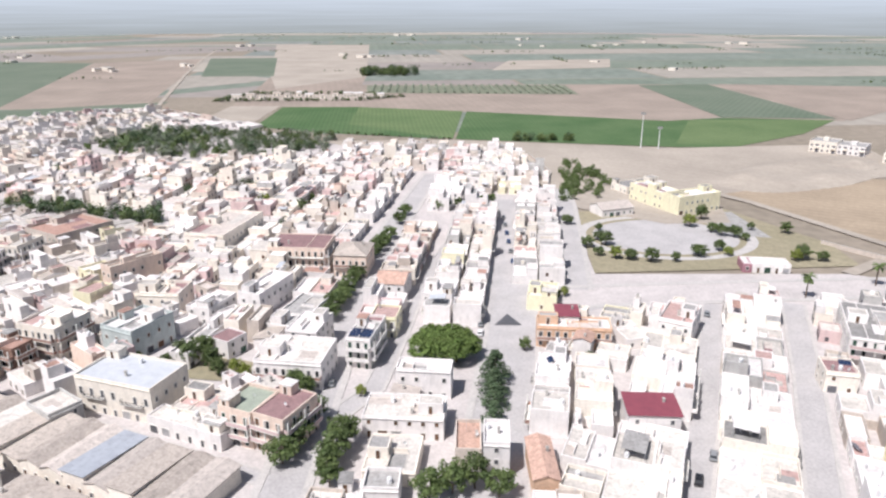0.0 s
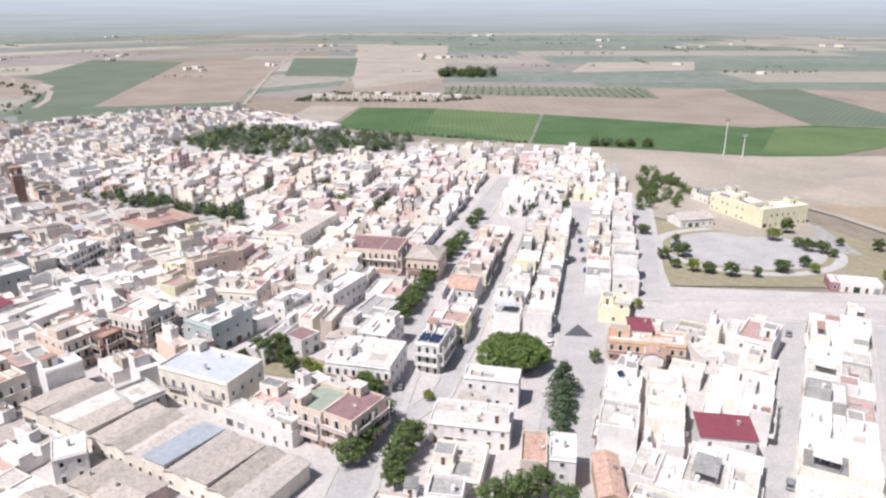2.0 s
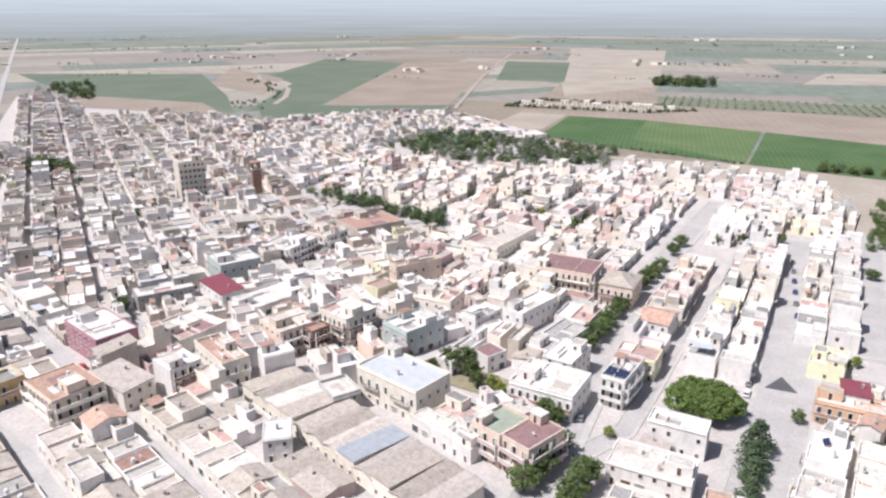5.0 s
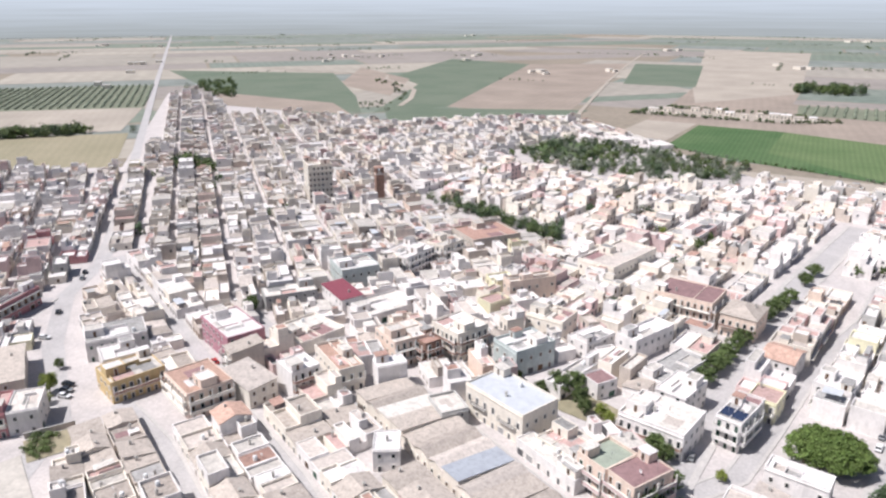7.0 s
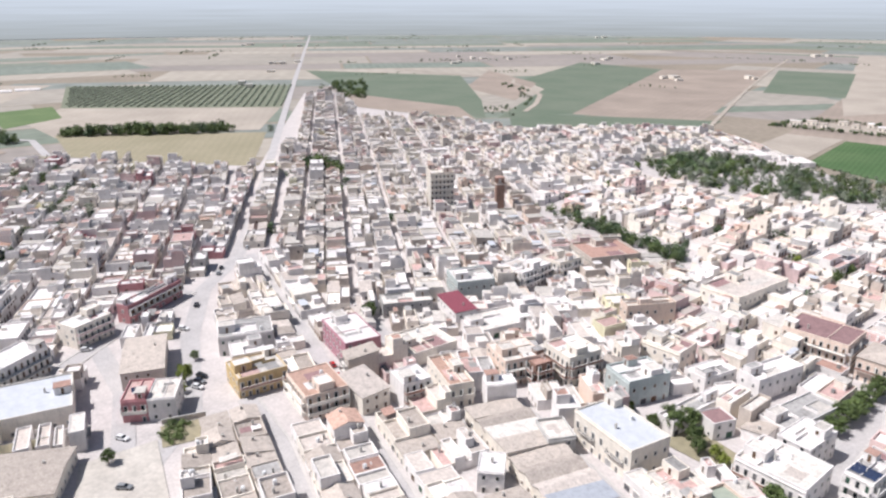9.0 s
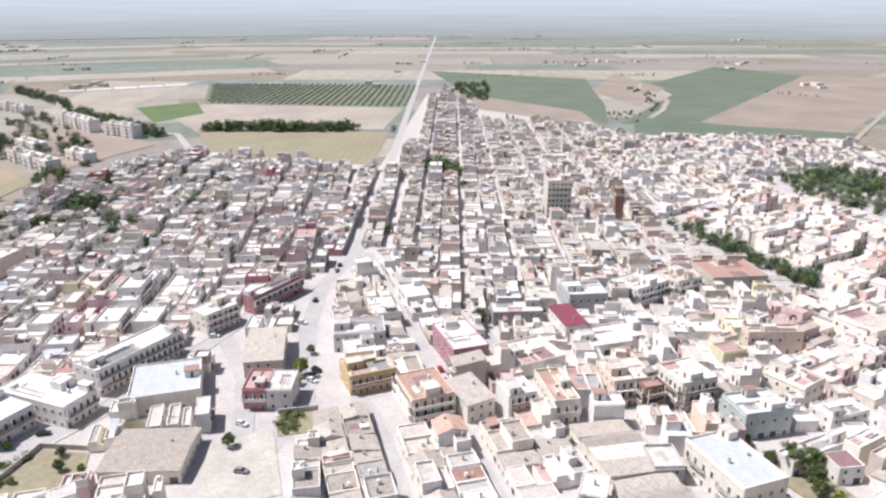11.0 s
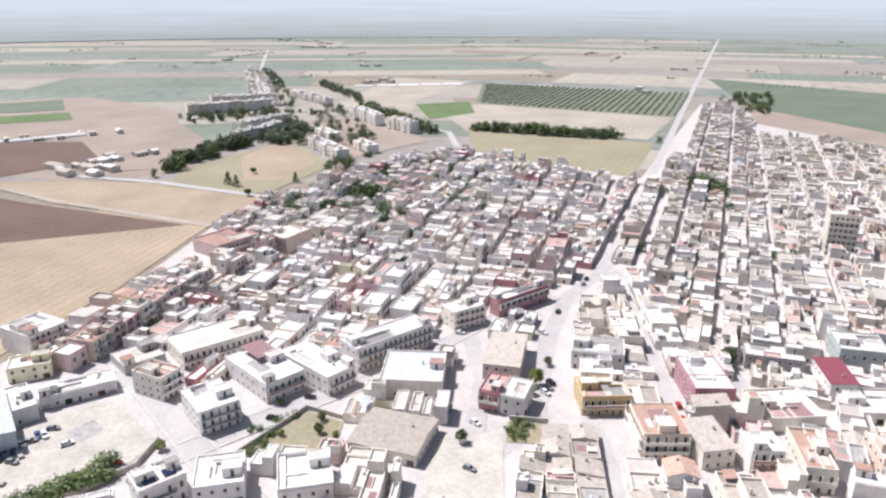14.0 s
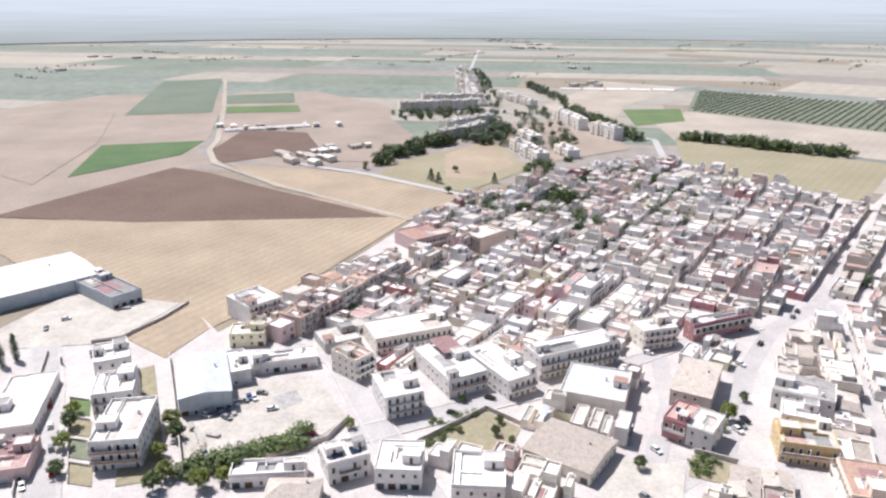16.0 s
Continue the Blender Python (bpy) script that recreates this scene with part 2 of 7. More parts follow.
LEAF = {
    "pine": mat("pine_needles", (0.095, 0.15, 0.036), (0.13, 0.18, 0.05), 0.5, 3.0, rough=0.7, island=0.4, rand=0.12, bump=0, grain=0.2),
    "oak": mat("evergreen_leaves", (0.066, 0.10, 0.034), (0.105, 0.14, 0.045), 0.5, 3.0, rough=0.6, island=0.4, rand=0.2, bump=0, grain=0.2),
    "hedge": mat("hedge_leaves", (0.085, 0.125, 0.04), (0.125, 0.165, 0.055), 0.5, 3.0, rough=0.6, island=0.35, rand=0.15, bump=0, grain=0.2),
    "conifer": mat("dark_conifer_needles", (0.062, 0.098, 0.05), (0.085, 0.122, 0.062), 0.5, 3.0, rough=0.7, island=0.4, rand=0.15, bump=0, grain=0.2),
    "bright": mat("yellow_green_leaves", (0.15, 0.19, 0.035), (0.20, 0.23, 0.05), 0.5, 3.0, rough=0.6, island=0.35, rand=0.15, bump=0, grain=0.2),
    "olive": mat("olive_leaves", (0.16, 0.19, 0.135), (0.20, 0.22, 0.165), 0.5, 3.0, rough=0.6, island=0.35, rand=0.15, bump=0, grain=0.2),
}
CARPAINT = {k: mat(k + "_car_paint", c, tuple(0.9 * x for x in c), 1.0, 6.0, rough=0.25, bump=0, spec=0.6, grain=0.03) for k, c in (("white", (0.78, 0.78, 0.78)), ("black", (0.02, 0.02, 0.022)), ("grey", (0.25, 0.26, 0.27)), ("red", (0.4, 0.03, 0.03)), ("blue", (0.05, 0.09, 0.2)))}
RUBBER = mat("rubber", (0.02, 0.02, 0.02), (0.03, 0.03, 0.03), 2.0, 8.0, rough=0.9)

# ---- building tools ----


class Acc:
    """Gathers boxes, prisms and sheets into one mesh."""

    def __init__(self):
        self.v, self.f, self.m = [], [], []

    def face(self, pts, mi=0):
        i = len(self.v)
        self.v += [tuple(p) for p in pts]
        self.f.append(tuple(range(i, i + len(pts))))
        self.m.append(mi)

    def solid(self, low, high, mi=0, top=None, bottom=False):
        """A prism between two rings of equal length, counter-clockwise from above."""
        i, n = len(self.v), len(low)
        self.v += [tuple(p) for p in low] + [tuple(p) for p in high]
        for k in range(n):
            j = (k + 1) % n
            self.f.append((i + k, i + j, i + n + j, i + n + k))
            self.m.append(mi)
        self.f.append(tuple(range(i + n, i + 2 * n)))
        self.m.append(mi if top is None else top)
        if bottom:
            self.f.append(tuple(range(i + n - 1, i - 1, -1)))
            self.m.append(mi)

    def box(self, x, y, z0, z1, w, d, a=0.0, mi=0, top=None, bottom=True):
        c, s = math.cos(a), math.sin(a)
        ring = [(x + c * u - s * v, y + s * u + c * v) for u, v in ((-w / 2, -d / 2), (w / 2, -d / 2), (w / 2, d / 2), (-w / 2, d / 2))]
        self.solid([(*p, z0) for p in ring], [(*p, z1) for p in ring], mi, top, bottom)

    def tube(self, x, y, z0, z1, r0, r1, n=10, mi=0):
        ring = [(math.cos(2 * math.pi * k / n), math.sin(2 * math.pi * k / n)) for k in range(n)]
        self.solid([(x + r0 * p, y + r0 * q, z0) for p, q in ring], [(x + r1 * p, y + r1 * q, z1) for p, q in ring], mi, None, True)

    def beam(self, p, q, r, n=5, mi=0, r2=None):
        """A round bar from p to q."""
        p, q = Vector(p), Vector(q)
        m = (q - p).to_track_quat("Z", "Y").to_matrix()
        ring = [m @ Vector((math.cos(2 * math.pi * k / n), math.sin(2 * math.pi * k / n), 0)) for k in range(n)]
        self.solid([p + r * e for e in ring], [q + (r if r2 is None else r2) * e for e in ring], mi, None, True)

    def mesh(self, name, mats):
        me = bpy.data.meshes.new(name)
        me.from_pydata(self.v, [], self.f)
        for m in mats if isinstance(mats, (list, tuple)) else [mats]:
            me.materials.append(m)
        me.polygons.foreach_set("material_index", self.m)
        me.update()
        return me


def part(name, acc, mats, parent=None, label=""):
    """Links a mesh, or an Acc, as one object, under parent if one is given."""
    me = acc.mesh(name, mats) if isinstance(acc, Acc) else acc
    ob = new(name, me)
    if parent:
        ob.parent = parent
    if label:
        ob["label"] = label
    return ob


def placed(ob, x, y, z=0.0, a=0.0):
    ob.location = (x, y, z)
    ob.rotation_euler = (0, 0, a)
    return ob


def inside(x, y, poly):
    hit = False
    for (x1, y1), (x2, y2) in zip(poly, poly[1:] + poly[:1]):
        if (y1 > y) != (y2 > y) and x < (x2 - x1) * (y - y1) / (y2 - y1) + x1:
            hit = not hit
    return hit


def pairs(*n):
    return [(n[i], n[i + 1]) for i in range(0, len(n), 2)]


def near_line(x, y, line):
    best = 1e9
    for (x1, y1), (x2, y2) in zip(line, line[1:]):
        dx, dy = x2 - x1, y2 - y1
        k = max(0, min(1, ((x - x1) * dx + (y - y1) * dy) / (dx * dx + dy * dy)))
        best = min(best, math.hypot(x - x1 - k * dx, y - y1 - k * dy))
    return best


LEVEL = [0.04]


def sheet(name, poly, material, label, category, z=None, kind="structure"):
    """A flat piece of ground, each laid a little above the one before."""
    if z is None:
        LEVEL[0] += 0.006
        z = LEVEL[0]
    a = Acc()
    if sum(x1 * y2 - x2 * y1 for (x1, y1), (x2, y2) in zip(poly, poly[1:] + poly[:1])) < 0:
        poly = poly[::-1]
    a.face([(x, y, z) for x, y in poly])
    return tagged(part(name, a, material), label, category, kind=kind)


def offset_line(line, off):
    out = []
    for i, (x, y) in enumerate(line):
        x0, y0 = line[max(0, i - 1)]
        x1, y1 = line[min(len(line) - 1, i + 1)]
        d = math.hypot(x1 - x0, y1 - y0)
        out.append((x - (y1 - y0) / d * off, y + (x1 - x0) / d * off))
    return out


STREETS = []


def street(name, width, line, material=ASPHALT, label="bleached grey asphalt town street", kerb=1.6, clear=None, tops=0.13):
    """A carriageway with a raised pavement on either side; houses keep clear of it."""
    LEVEL[0] += 0.006
    z = LEVEL[0]
    a = Acc()
    left, right = offset_line(line, width / 2), offset_line(line, -width / 2)
    for i in range(len(line) - 1):
        a.face([(*right[i], z), (*right[i + 1], z), (*left[i + 1], z), (*left[i], z)])
    tagged(part(name, a, material), label, "street", kind="structure")
    if kerb:
        a = Acc()
        for sgn in (1, -1):
            p, q = offset_line(line, sgn * width / 2), offset_line(line, sgn * (width / 2 + kerb))
            if sgn > 0:
                p, q = q, p
            for i in range(len(line) - 1):
                a.solid([(*q[i], 0), (*q[i + 1], 0), (*p[i + 1], 0), (*p[i], 0)], [(*q[i], z + tops), (*q[i + 1], z + tops), (*p[i + 1], z + tops), (*p[i], z + tops)])
        tagged(part("pavement", a, KERB), "raised pale stone pavement beside the street", "pavement", kind="structure")
    STREETS.append((line, width / 2 + (kerb + 0.3 if clear is None else clear)))


TAKEN = []   # footprints of the houses placed one by one
OPEN = []    # yards, squares and parks that stay unbuilt


CELLS = {}


def claim(x, y, a, w, d):
    t = (x, y, math.cos(a), math.sin(a), w / 2, d / 2)
    TAKEN.append(t)
    r = math.hypot(w, d) / 2
    for i in range(int((x - r) // 20), int((x + r) // 20) + 1):
        for j in range(int((y - r) // 20), int((y + r) // 20) + 1):
            CELLS.setdefault((i, j), []).append(t)


def is_free(x, y, a, w, d, streets=True):
    c, s = math.cos(a), math.sin(a)
    for u, v in ((0, 0), (-.46, -.46), (.46, -.46), (.46, .46), (-.46, .46), (0, .46), (0, -.46), (.46, 0), (-.46, 0)):
        px, py = x + c * u * w - s * v * d, y + s * u * w + c * v * d
        for tx, ty, tc, ts, hw, hd in CELLS.get((int(px // 20), int(py // 20)), ()):
            dx, dy = px - tx, py - ty
            if abs(dx * tc + dy * ts) < hw and abs(dy * tc - dx * ts) < hd:
                return False
        for poly in OPEN:
            if inside(px, py, poly):
                return False
        if streets:
            for line, half in STREETS:
                if near_line(px, py, line) < half:
                    return False
    for tx, ty, tc, ts, hw, hd in CELLS.get((int(x // 20), int(y // 20)), ()):
        dx, dy = tx - x, ty - y
        if abs(dx * c + dy * s) < w / 2 and abs(dy * c - dx * s) < d / 2:
            return False
    return True


# ---- house parts, built once and shared ----
def framed(name, w, h, t, out, deep, leaf, sill=0.0, z0=0.0):
    """A surround that stands proud of the wall, with its pane or leaf set back in it, in one piece."""
    a = Acc()
    W = w / 2

    def ring(x, lo, hi, y):
        return [(-x, y, lo), (x, y, lo), (x, y, hi), (-x, y, hi)]
    rings = [ring(W, z0, h, 0.02), ring(W, z0, h, -out), ring(W - t, z0 + t, h - t, -out), ring(W - t, z0 + t, h - t, -out + deep)]
    a.v = [p for r in rings for p in r]
    for k in range(3):
        for i in range(4):
            j = (i + 1) % 4
            a.f.append((k * 4 + i, k * 4 + j, k * 4 + 4 + j, k * 4 + 4 + i))
            a.m.append(0)
    a.f.append((12, 13, 14, 15))
    a.m.append(1)
    return a.mesh(name, [SURROUND, leaf])


def window_mesh(name, w, h, pane):
    return framed(name, w, h, 0.13, 0.12, 0.10, pane)


def door_mesh(name, w, h, leaf):
    return framed(name, w, h, 0.15, 0.12, 0.10, leaf, z0=-0.14)


def balcony_mesh(name, w, solid):
    a = Acc()
    a.box(0, -0.55, -0.16, 0, w, 1.1)
    if solid:
        a.box(0, -1.05, 0, 0.95, w, 0.10)
        a.box(-w / 2 + 0.05, -0.5, 0, 0.95, 0.10, 1.0)
        a.box(w / 2 - 0.05, -0.5, 0, 0.95, 0.10, 1.0)
    else:
        n = max(4, int(w / 0.22))
        for k in range(n + 1):
            a.box(-w / 2 + 0.04 + (w - 0.08) * k / n, -1.06, 0, 0.95, 0.03, 0.03, mi=1)
        for x in (-w / 2 + 0.04, w / 2 - 0.04):
            for k in range(1, 5):
                a.box(x, -1.06 + 0.24 * k, 0, 0.95, 0.03, 0.03, mi=1)
            a.box(x, -0.55, 0.92, 1.0, 0.06, 1.08, mi=1)
        a.box(0, -1.06, 0.92, 1.0, w, 0.06, mi=1)
    return a.mesh(name, [CONCRETE if not solid else SURROUND, IRON])


GALLERIES = {}


def gallery_mesh(w, kind):
    """A deep balcony the width of a front: slab, parapet or rail, and piers up to the slab above."""
    key = (round(w * 2) / 2, kind)
    if key not in GALLERIES:
        w = key[0]
        a = Acc()
        a.box(0, -0.7, -0.18, 0, w, 1.4)
        if kind == "rail":
            for k in range(int(w / 0.3) + 1):
                a.box(-w / 2 + 0.05 + 0.3 * k, -1.34, 0, 0.95, 0.03, 0.03, mi=2)
            a.box(0, -1.34, 0.92, 1.0, w, 0.06, mi=2)
        else:
            a.box(0, -1.33, 0, 0.95, w, 0.12, mi=1)
            a.box(0, -1.33, 0.95, 1.02, w + 0.02, 0.2)
        for u in [-w / 2 + 0.14] + ([0] if w > 7 else []) + [w / 2 - 0.14]:
            a.box(u, -1.2, 0.0, 2.92, 0.28, 0.3)
        for sg in (-1, 1):
            a.box(sg * (w / 2 - 0.06), -0.6, 0, 0.95, 0.12, 1.15, mi=1)
        skin = {"rail": WALLS["white"], "white": WALLS["white"], "terracotta": ROOFS["rust"], "cream": WALLS["cream"], "pink": WALLS["pink"]}[kind]
        GALLERIES[key] = a.mesh("balcony", [SURROUND, skin, IRON])
    return GALLERIES[key]


WINDOWS = [window_mesh("window", 1.15, 1.5, p) for p in (SHUTTER["brown"], SHUTTER["green"], SHUTTER["grey"], GLASS)]
TALLS = [window_mesh("french_window", 1.25, 2.3, p) for p in (SHUTTER["brown"], SHUTTER["green"], SHUTTER["grey"], GLASS)]
DOORS = [door_mesh("door", 1.2, 2.35, p) for p in (SHUTTER["brown"], SHUTTER["green"], SHUTTER["grey"])]
GARAGES = [door_mesh("garage_door", 2.6, 2.6, p) for p in (SHUTTER["brown"], SHUTTER["green"], SHUTTER["grey"], STEEL)]
BALCONIES = {(w, s): balcony_mesh("balcony", w, s) for w in (2.4, 4.2, 6.5) for s in (False, True)}


def tank_mesh():
    a = Acc()
    prof = [(0.5, 0), (0.5, 0.12)]
    for k in range(5):
        prof += [(0.56, 0.15 + k * 0.25), (0.56, 0.33 + k * 0.25), (0.51, 0.37 + k * 0.25)]
    prof += [(0.4, 1.5), (0.15, 1.56)]
    n = 12
    for r, z in prof:
        a.v += [(r * math.cos(2 * math.pi * k / n), r * math.sin(2 * math.pi * k / n), z) for k in range(n)]
    for i in range(len(prof) - 1):
        for k in range(n):
            j = (k + 1) % n
            a.f.append((i * n + k, i * n + j, i * n + n + j, i * n + n + k))
            a.m.append(0)
    a.f.append(tuple(range((len(prof) - 1) * n, len(prof) * n)))
    a.m.append(0)
    return a.mesh("water_tank", TANK)


def solar_mesh():
    a = Acc()
    a.solid([(-1.7, -.8, .1), (1.7, -.8, .1), (1.7, .8, .85), (-1.7, .8, .85)], [(-1.7, -.84, .18), (1.7, -.84, .18), (1.7, .76, .93), (-1.7, .76, .93)], 1, 0, True)
    return a.mesh("solar_panel", [SOLAR, STEEL])


def chimney_mesh():
    a = Acc()
    a.box(0, 0, -0.4, 1.1, 0.55, 0.55)
    a.box(0, 0, 1.1, 1.2, 0.8, 0.8)
    a.box(0, 0, 1.2, 1.4, 0.4, 0.4)
    return a.mesh("chimney", CONCRETE)


def aerial_mesh():
    a = Acc()
    a.beam((0, 0, 0), (0, 0, 3.2), 0.03)
    for k in range(4):
        a.beam((-0.5 + 0.07 * k, 0.1 * k, 3.1 - 0.2 * k), (0.5 - 0.07 * k, 0.1 * k, 3.1 - 0.2 * k), 0.015, 4)
    a.beam((0, -0.1, 2.9), (0, 0.5, 2.9), 0.02, 4)
    return a.mesh("aerial", STEEL)


def dish_mesh():
    a = Acc()
    a.beam((0, 0, 0), (0, 0, 0.9), 0.03)
    rings = [[(r * math.cos(k * math.pi / 5), -0.1 - 0.35 * (r / 0.45) ** 2 * 0.3 + 0, 1.1 + r * math.sin(k * math.pi / 5)) for k in range(10)] for r in (0.45, 0.2)]
    a.solid(rings[0], rings[1], 1, None, False)
    return a.mesh("satellite_dish", [STEEL, TANK])


LOGGIA = framed("loggia", 3.1, 2.75, 0.16, 1.15, 1.1, SHUTTER["brown"], z0=-0.14)


def roof_clutter(ob, rng, x, y, w, d, h, wall):
    """Terrace floors of another colour, dividing walls and a roof room on a large flat roof."""
    wall = "white" if wall in ("crimson", "rose", "brown", "green") else wall
    n = 2 if w * d < 150 else 3
    for k in range(n):
        pw, pd = w * rng.uniform(0.22, 0.42), d * rng.uniform(0.25, 0.5)
        px, py = x + rng.uniform(-0.5, 0.5) * (w - pw - 0.8), y + rng.uniform(-0.5, 0.5) * (d - pd - 0.8)
        b = Acc()
        z = h + 0.02 + 0.012 * k
        b.box(px, py, h - 0.05, z, pw, pd)
        part("terrace_floor", b, ROOFS[rng.choice(("pale", "white", "grey", "beige", "white") if wall == "white" else ("pale", "pink", "grey", "beige", "white", "mauve"))], ob)
        if rng.random() < 0.7:
            b = Acc()
            b.box(px, py + pd / 2, h - 0.1, h + rng.choice((0.5, 0.9, 1.1)), pw + 0.2, 0.18)
            part("terrace_wall", b, WALLS[wall], ob)
        if rng.random() < 0.5:
            b = Acc()
            b.box(px - pw / 2, py, h - 0.1, h + 0.85, 0.18, pd - 0.2)
            part("terrace_wall", b, WALLS[wall], ob)
    if w * d > 110:
        pw, pd = min(6.0, w * 0.4), min(5.0, d * 0.36)
        b = Acc()
        px, py = x + rng.choice((-1, 1)) * (w / 2 - pw / 2 - 0.4), y + rng.choice((-0.3, 0, 0.5)) * (d / 2 - pd / 2)
        shell(b, pw, pd, h + 2.7, 0.25, base=h - 0.1, x=px, y=py)
        room = part("roof_room", b, WALLS[wall], ob)
        b = Acc()
        b.box(px, py, h + 2.45, h + 2.7, pw - 0.57, pd - 0.57)
        part("room_roof", b, ROOFS[rng.choice(("white", "pale", "grey"))], room)
        g = part("door", DOORS[0], None, ob)
        g.location = (px, py - pd / 2, h)


FITTINGS = {"water_tank": tank_mesh(), "solar_panel": solar_mesh(), "chimney": chimney_mesh(), "aerial": aerial_mesh(), "satellite_dish": dish_mesh()}
COUNT = {}
STOREY = {1: "single-storey", 2: "two-storey", 3: "three-storey", 4: "four-storey", 5: "five-storey", 6: "six-storey", 7: "seven-storey"}
ROOF_WORDS = {"white": "a whitewashed flat terrace roof", "pale": "a pale flat screed roof", "grey": "a grey flat roof", "pink": "a pink-tiled flat terrace", "rust": "a rust-tiled flat terrace", "tile": "a clay tile roof", "old_tile": "a weathered tile roof", "red": "a red metal roof", "blue": "a blue-grey metal roof", "green": "a faded green roof", "beige": "a beige flat screed roof", "dun": "a dun weathered screed roof"}


def shell(a, w, d, h, parapet, mi=0, t=0.28, base=-0.4, x=0.0, y=0.0):
    """Four walls with a parapet that stands above the roof at h."""
    o = [(x - w / 2, y - d / 2), (x + w / 2, y - d / 2), (x + w / 2, y + d / 2), (x - w / 2, y + d / 2)]
    n = [(x - w / 2 + t, y - d / 2 + t), (x + w / 2 - t, y - d / 2 + t), (x + w / 2 - t, y + d / 2 - t), (x - w / 2 + t, y + d / 2 - t)]
    top = h + parapet
    for k in range(4):
        j = (k + 1) % 4
        a.face([(*o[k], base), (*o[j], base), (*o[j], top), (*o[k], top)], mi)
        a.face([(*o[k], top), (*o[j], top), (*n[j], top), (*n[k], top)], mi)
        a.face([(*n[j], h - 0.3), (*n[k], h - 0.3), (*n[k], top), (*n[j], top)], mi)


def pitched(a, w, d, h, kind, rise, eave, mi=0, x=0.0, y=0.0):
    """Roof leaves 0.18 m thick: gable (ridge along x), cross (ridge along y), hip or lean."""
    W, D = w / 2 + eave, d / 2 + eave
    k = 0.18
    if kind == "lean":
        tops = [(-W, -D, h), (W, -D, h), (W, D, h + rise), (-W, D, h + rise)]
        faces = [tops]
    elif kind == "gable":
        faces = [[(-W, -D, h), (W, -D, h), (W, 0, h + rise), (-W, 0, h + rise)], [(-W, 0, h + rise), (W, 0, h + rise), (W, D, h), (-W, D, h)]]
    elif kind == "cross":
        faces = [[(-W, -D, h), (0, -D, h + rise), (0, D, h + rise), (-W, D, h)], [(0, -D, h + rise), (W, -D, h), (W, D, h), (0, D, h + rise)]]
    else:
        r = max(0.0, W - D)
        q = max(0.0, D - W)
        A, B = (-r, -q, h + rise), (r, q, h + rise)
        if r >= q:
            faces = [[(-W, -D, h), (W, -D, h), B, A], [(W, D, h), (-W, D, h), A, B], [(-W, D, h), (-W, -D, h), A], [(W, -D, h), (W, D, h), B]]
        else:
            faces = [[(-W, D, h), (-W, -D, h), A, B], [(W, -D, h), (W, D, h), B, A], [(-W, -D, h), (W, -D, h), A], [(W, D, h), (-W, D, h), B]]
    for f in faces:
        a.solid([(x + p, y + q, z - 0.02) for p, q, z in f], [(x + p, y + q, z + k) for p, q, z in f], mi, None, True)


def gable_walls(a, w, d, h, kind, rise, mi=0):
    W, D = w / 2, d / 2
    if kind == "gable":
        for s in (1, -1):
            f = [(s * W, -s * D, h), (s * W, s * D, h), (s * W, 0, h + rise)]
            a.face(f, mi)
    elif kind == "cross":
        for s in (1, -1):
            a.face([(s * W, s * D, h), (-s * W, s * D, h), (0, s * D, h + rise)], mi)
    elif kind == "lean":
        a.face([(W, D, h), (-W, D, h), (-W, D, h + rise), (W, D, h + rise)], mi)
        a.face([(W, -D, h), (W, D, h), (W, D, h + rise)], mi)
        a.face([(-W, D, h), (-W, -D, h), (-W, D, h + rise)], mi)


def openings(house, rng, w, d, storeys, sh, side, detail, balcony, shutters):
    """Windows, doors and balconies on one side: front, back, left or right."""
    turn = {"front": 0, "right": math.pi / 2, "back": math.pi, "left": -math.pi / 2}[side]
    width, out = (w, d / 2) if side in ("front", "back") else (d, w / 2)
    open_front = balcony == 4 and side == "front" or balcony == 5 and side in ("front", "right")
    n = max(1, int(width / (2.4 if open_front else 3.3)))
    c, s = math.cos(turn), math.sin(turn)

    def at(ob, u, z, lift=0.0):
        x, y = u, -out - lift
        ob.location = (c * x - s * y, s * x + c * y, z)
        ob.rotation_euler = (0, 0, turn)
    for k in range(storeys):
        z = k * sh
        for i in range(n):
            u = (i + 0.5) / n * width - width / 2
            if k == 0:
                if side in ("front", "right") and rng.random() < 0.6:
                    g = rng.random() < 0.35 and width / n > 3.0
                    at(part("garage_door" if g else "door", rng.choice(GARAGES) if g else DOORS[min(shutters, 2)], None, house), u, 0.02)
                elif rng.random() < 0.8:
                    at(part("window", WINDOWS[shutters], None, house), u, z + 1.1)
            else:
                tall = open_front or balcony in (1, 2) and side == "front"
                if balcony == 3 and side == "front":
                    at(part("loggia", LOGGIA, None, house), u, z + 0.2)
                elif rng.random() < 0.92:
                    at(part("french_window" if tall else "window", (TALLS if tall else WINDOWS)[3 if open_front and i % 2 else shutters], None, house), u, z + (0.15 if tall else 1.0))
        if k > 0 and open_front:
            kind = ("white", "rail", "terracotta", "cream", "rail", "pink")[(int(w * 7) + int(d * 5)) % 6] if not house["label"].startswith("white apartment block") else "terracotta"
            at(part("balcony", gallery_mesh(width - 0.3, kind), None, house), 0.0, z + 0.1)
        if k > 0 and balcony in (1, 2) and side == "front":
            bw = 6.5 if width > 7.4 else 4.2 if width > 5 else 2.4
            m = max(1, int(width / (bw + 1.5)))
            for i in range(m):
                at(part("balcony", BALCONIES[(bw, balcony == 2)], None, house), (i + 0.5) / m * width - width / 2, z + 0.1)


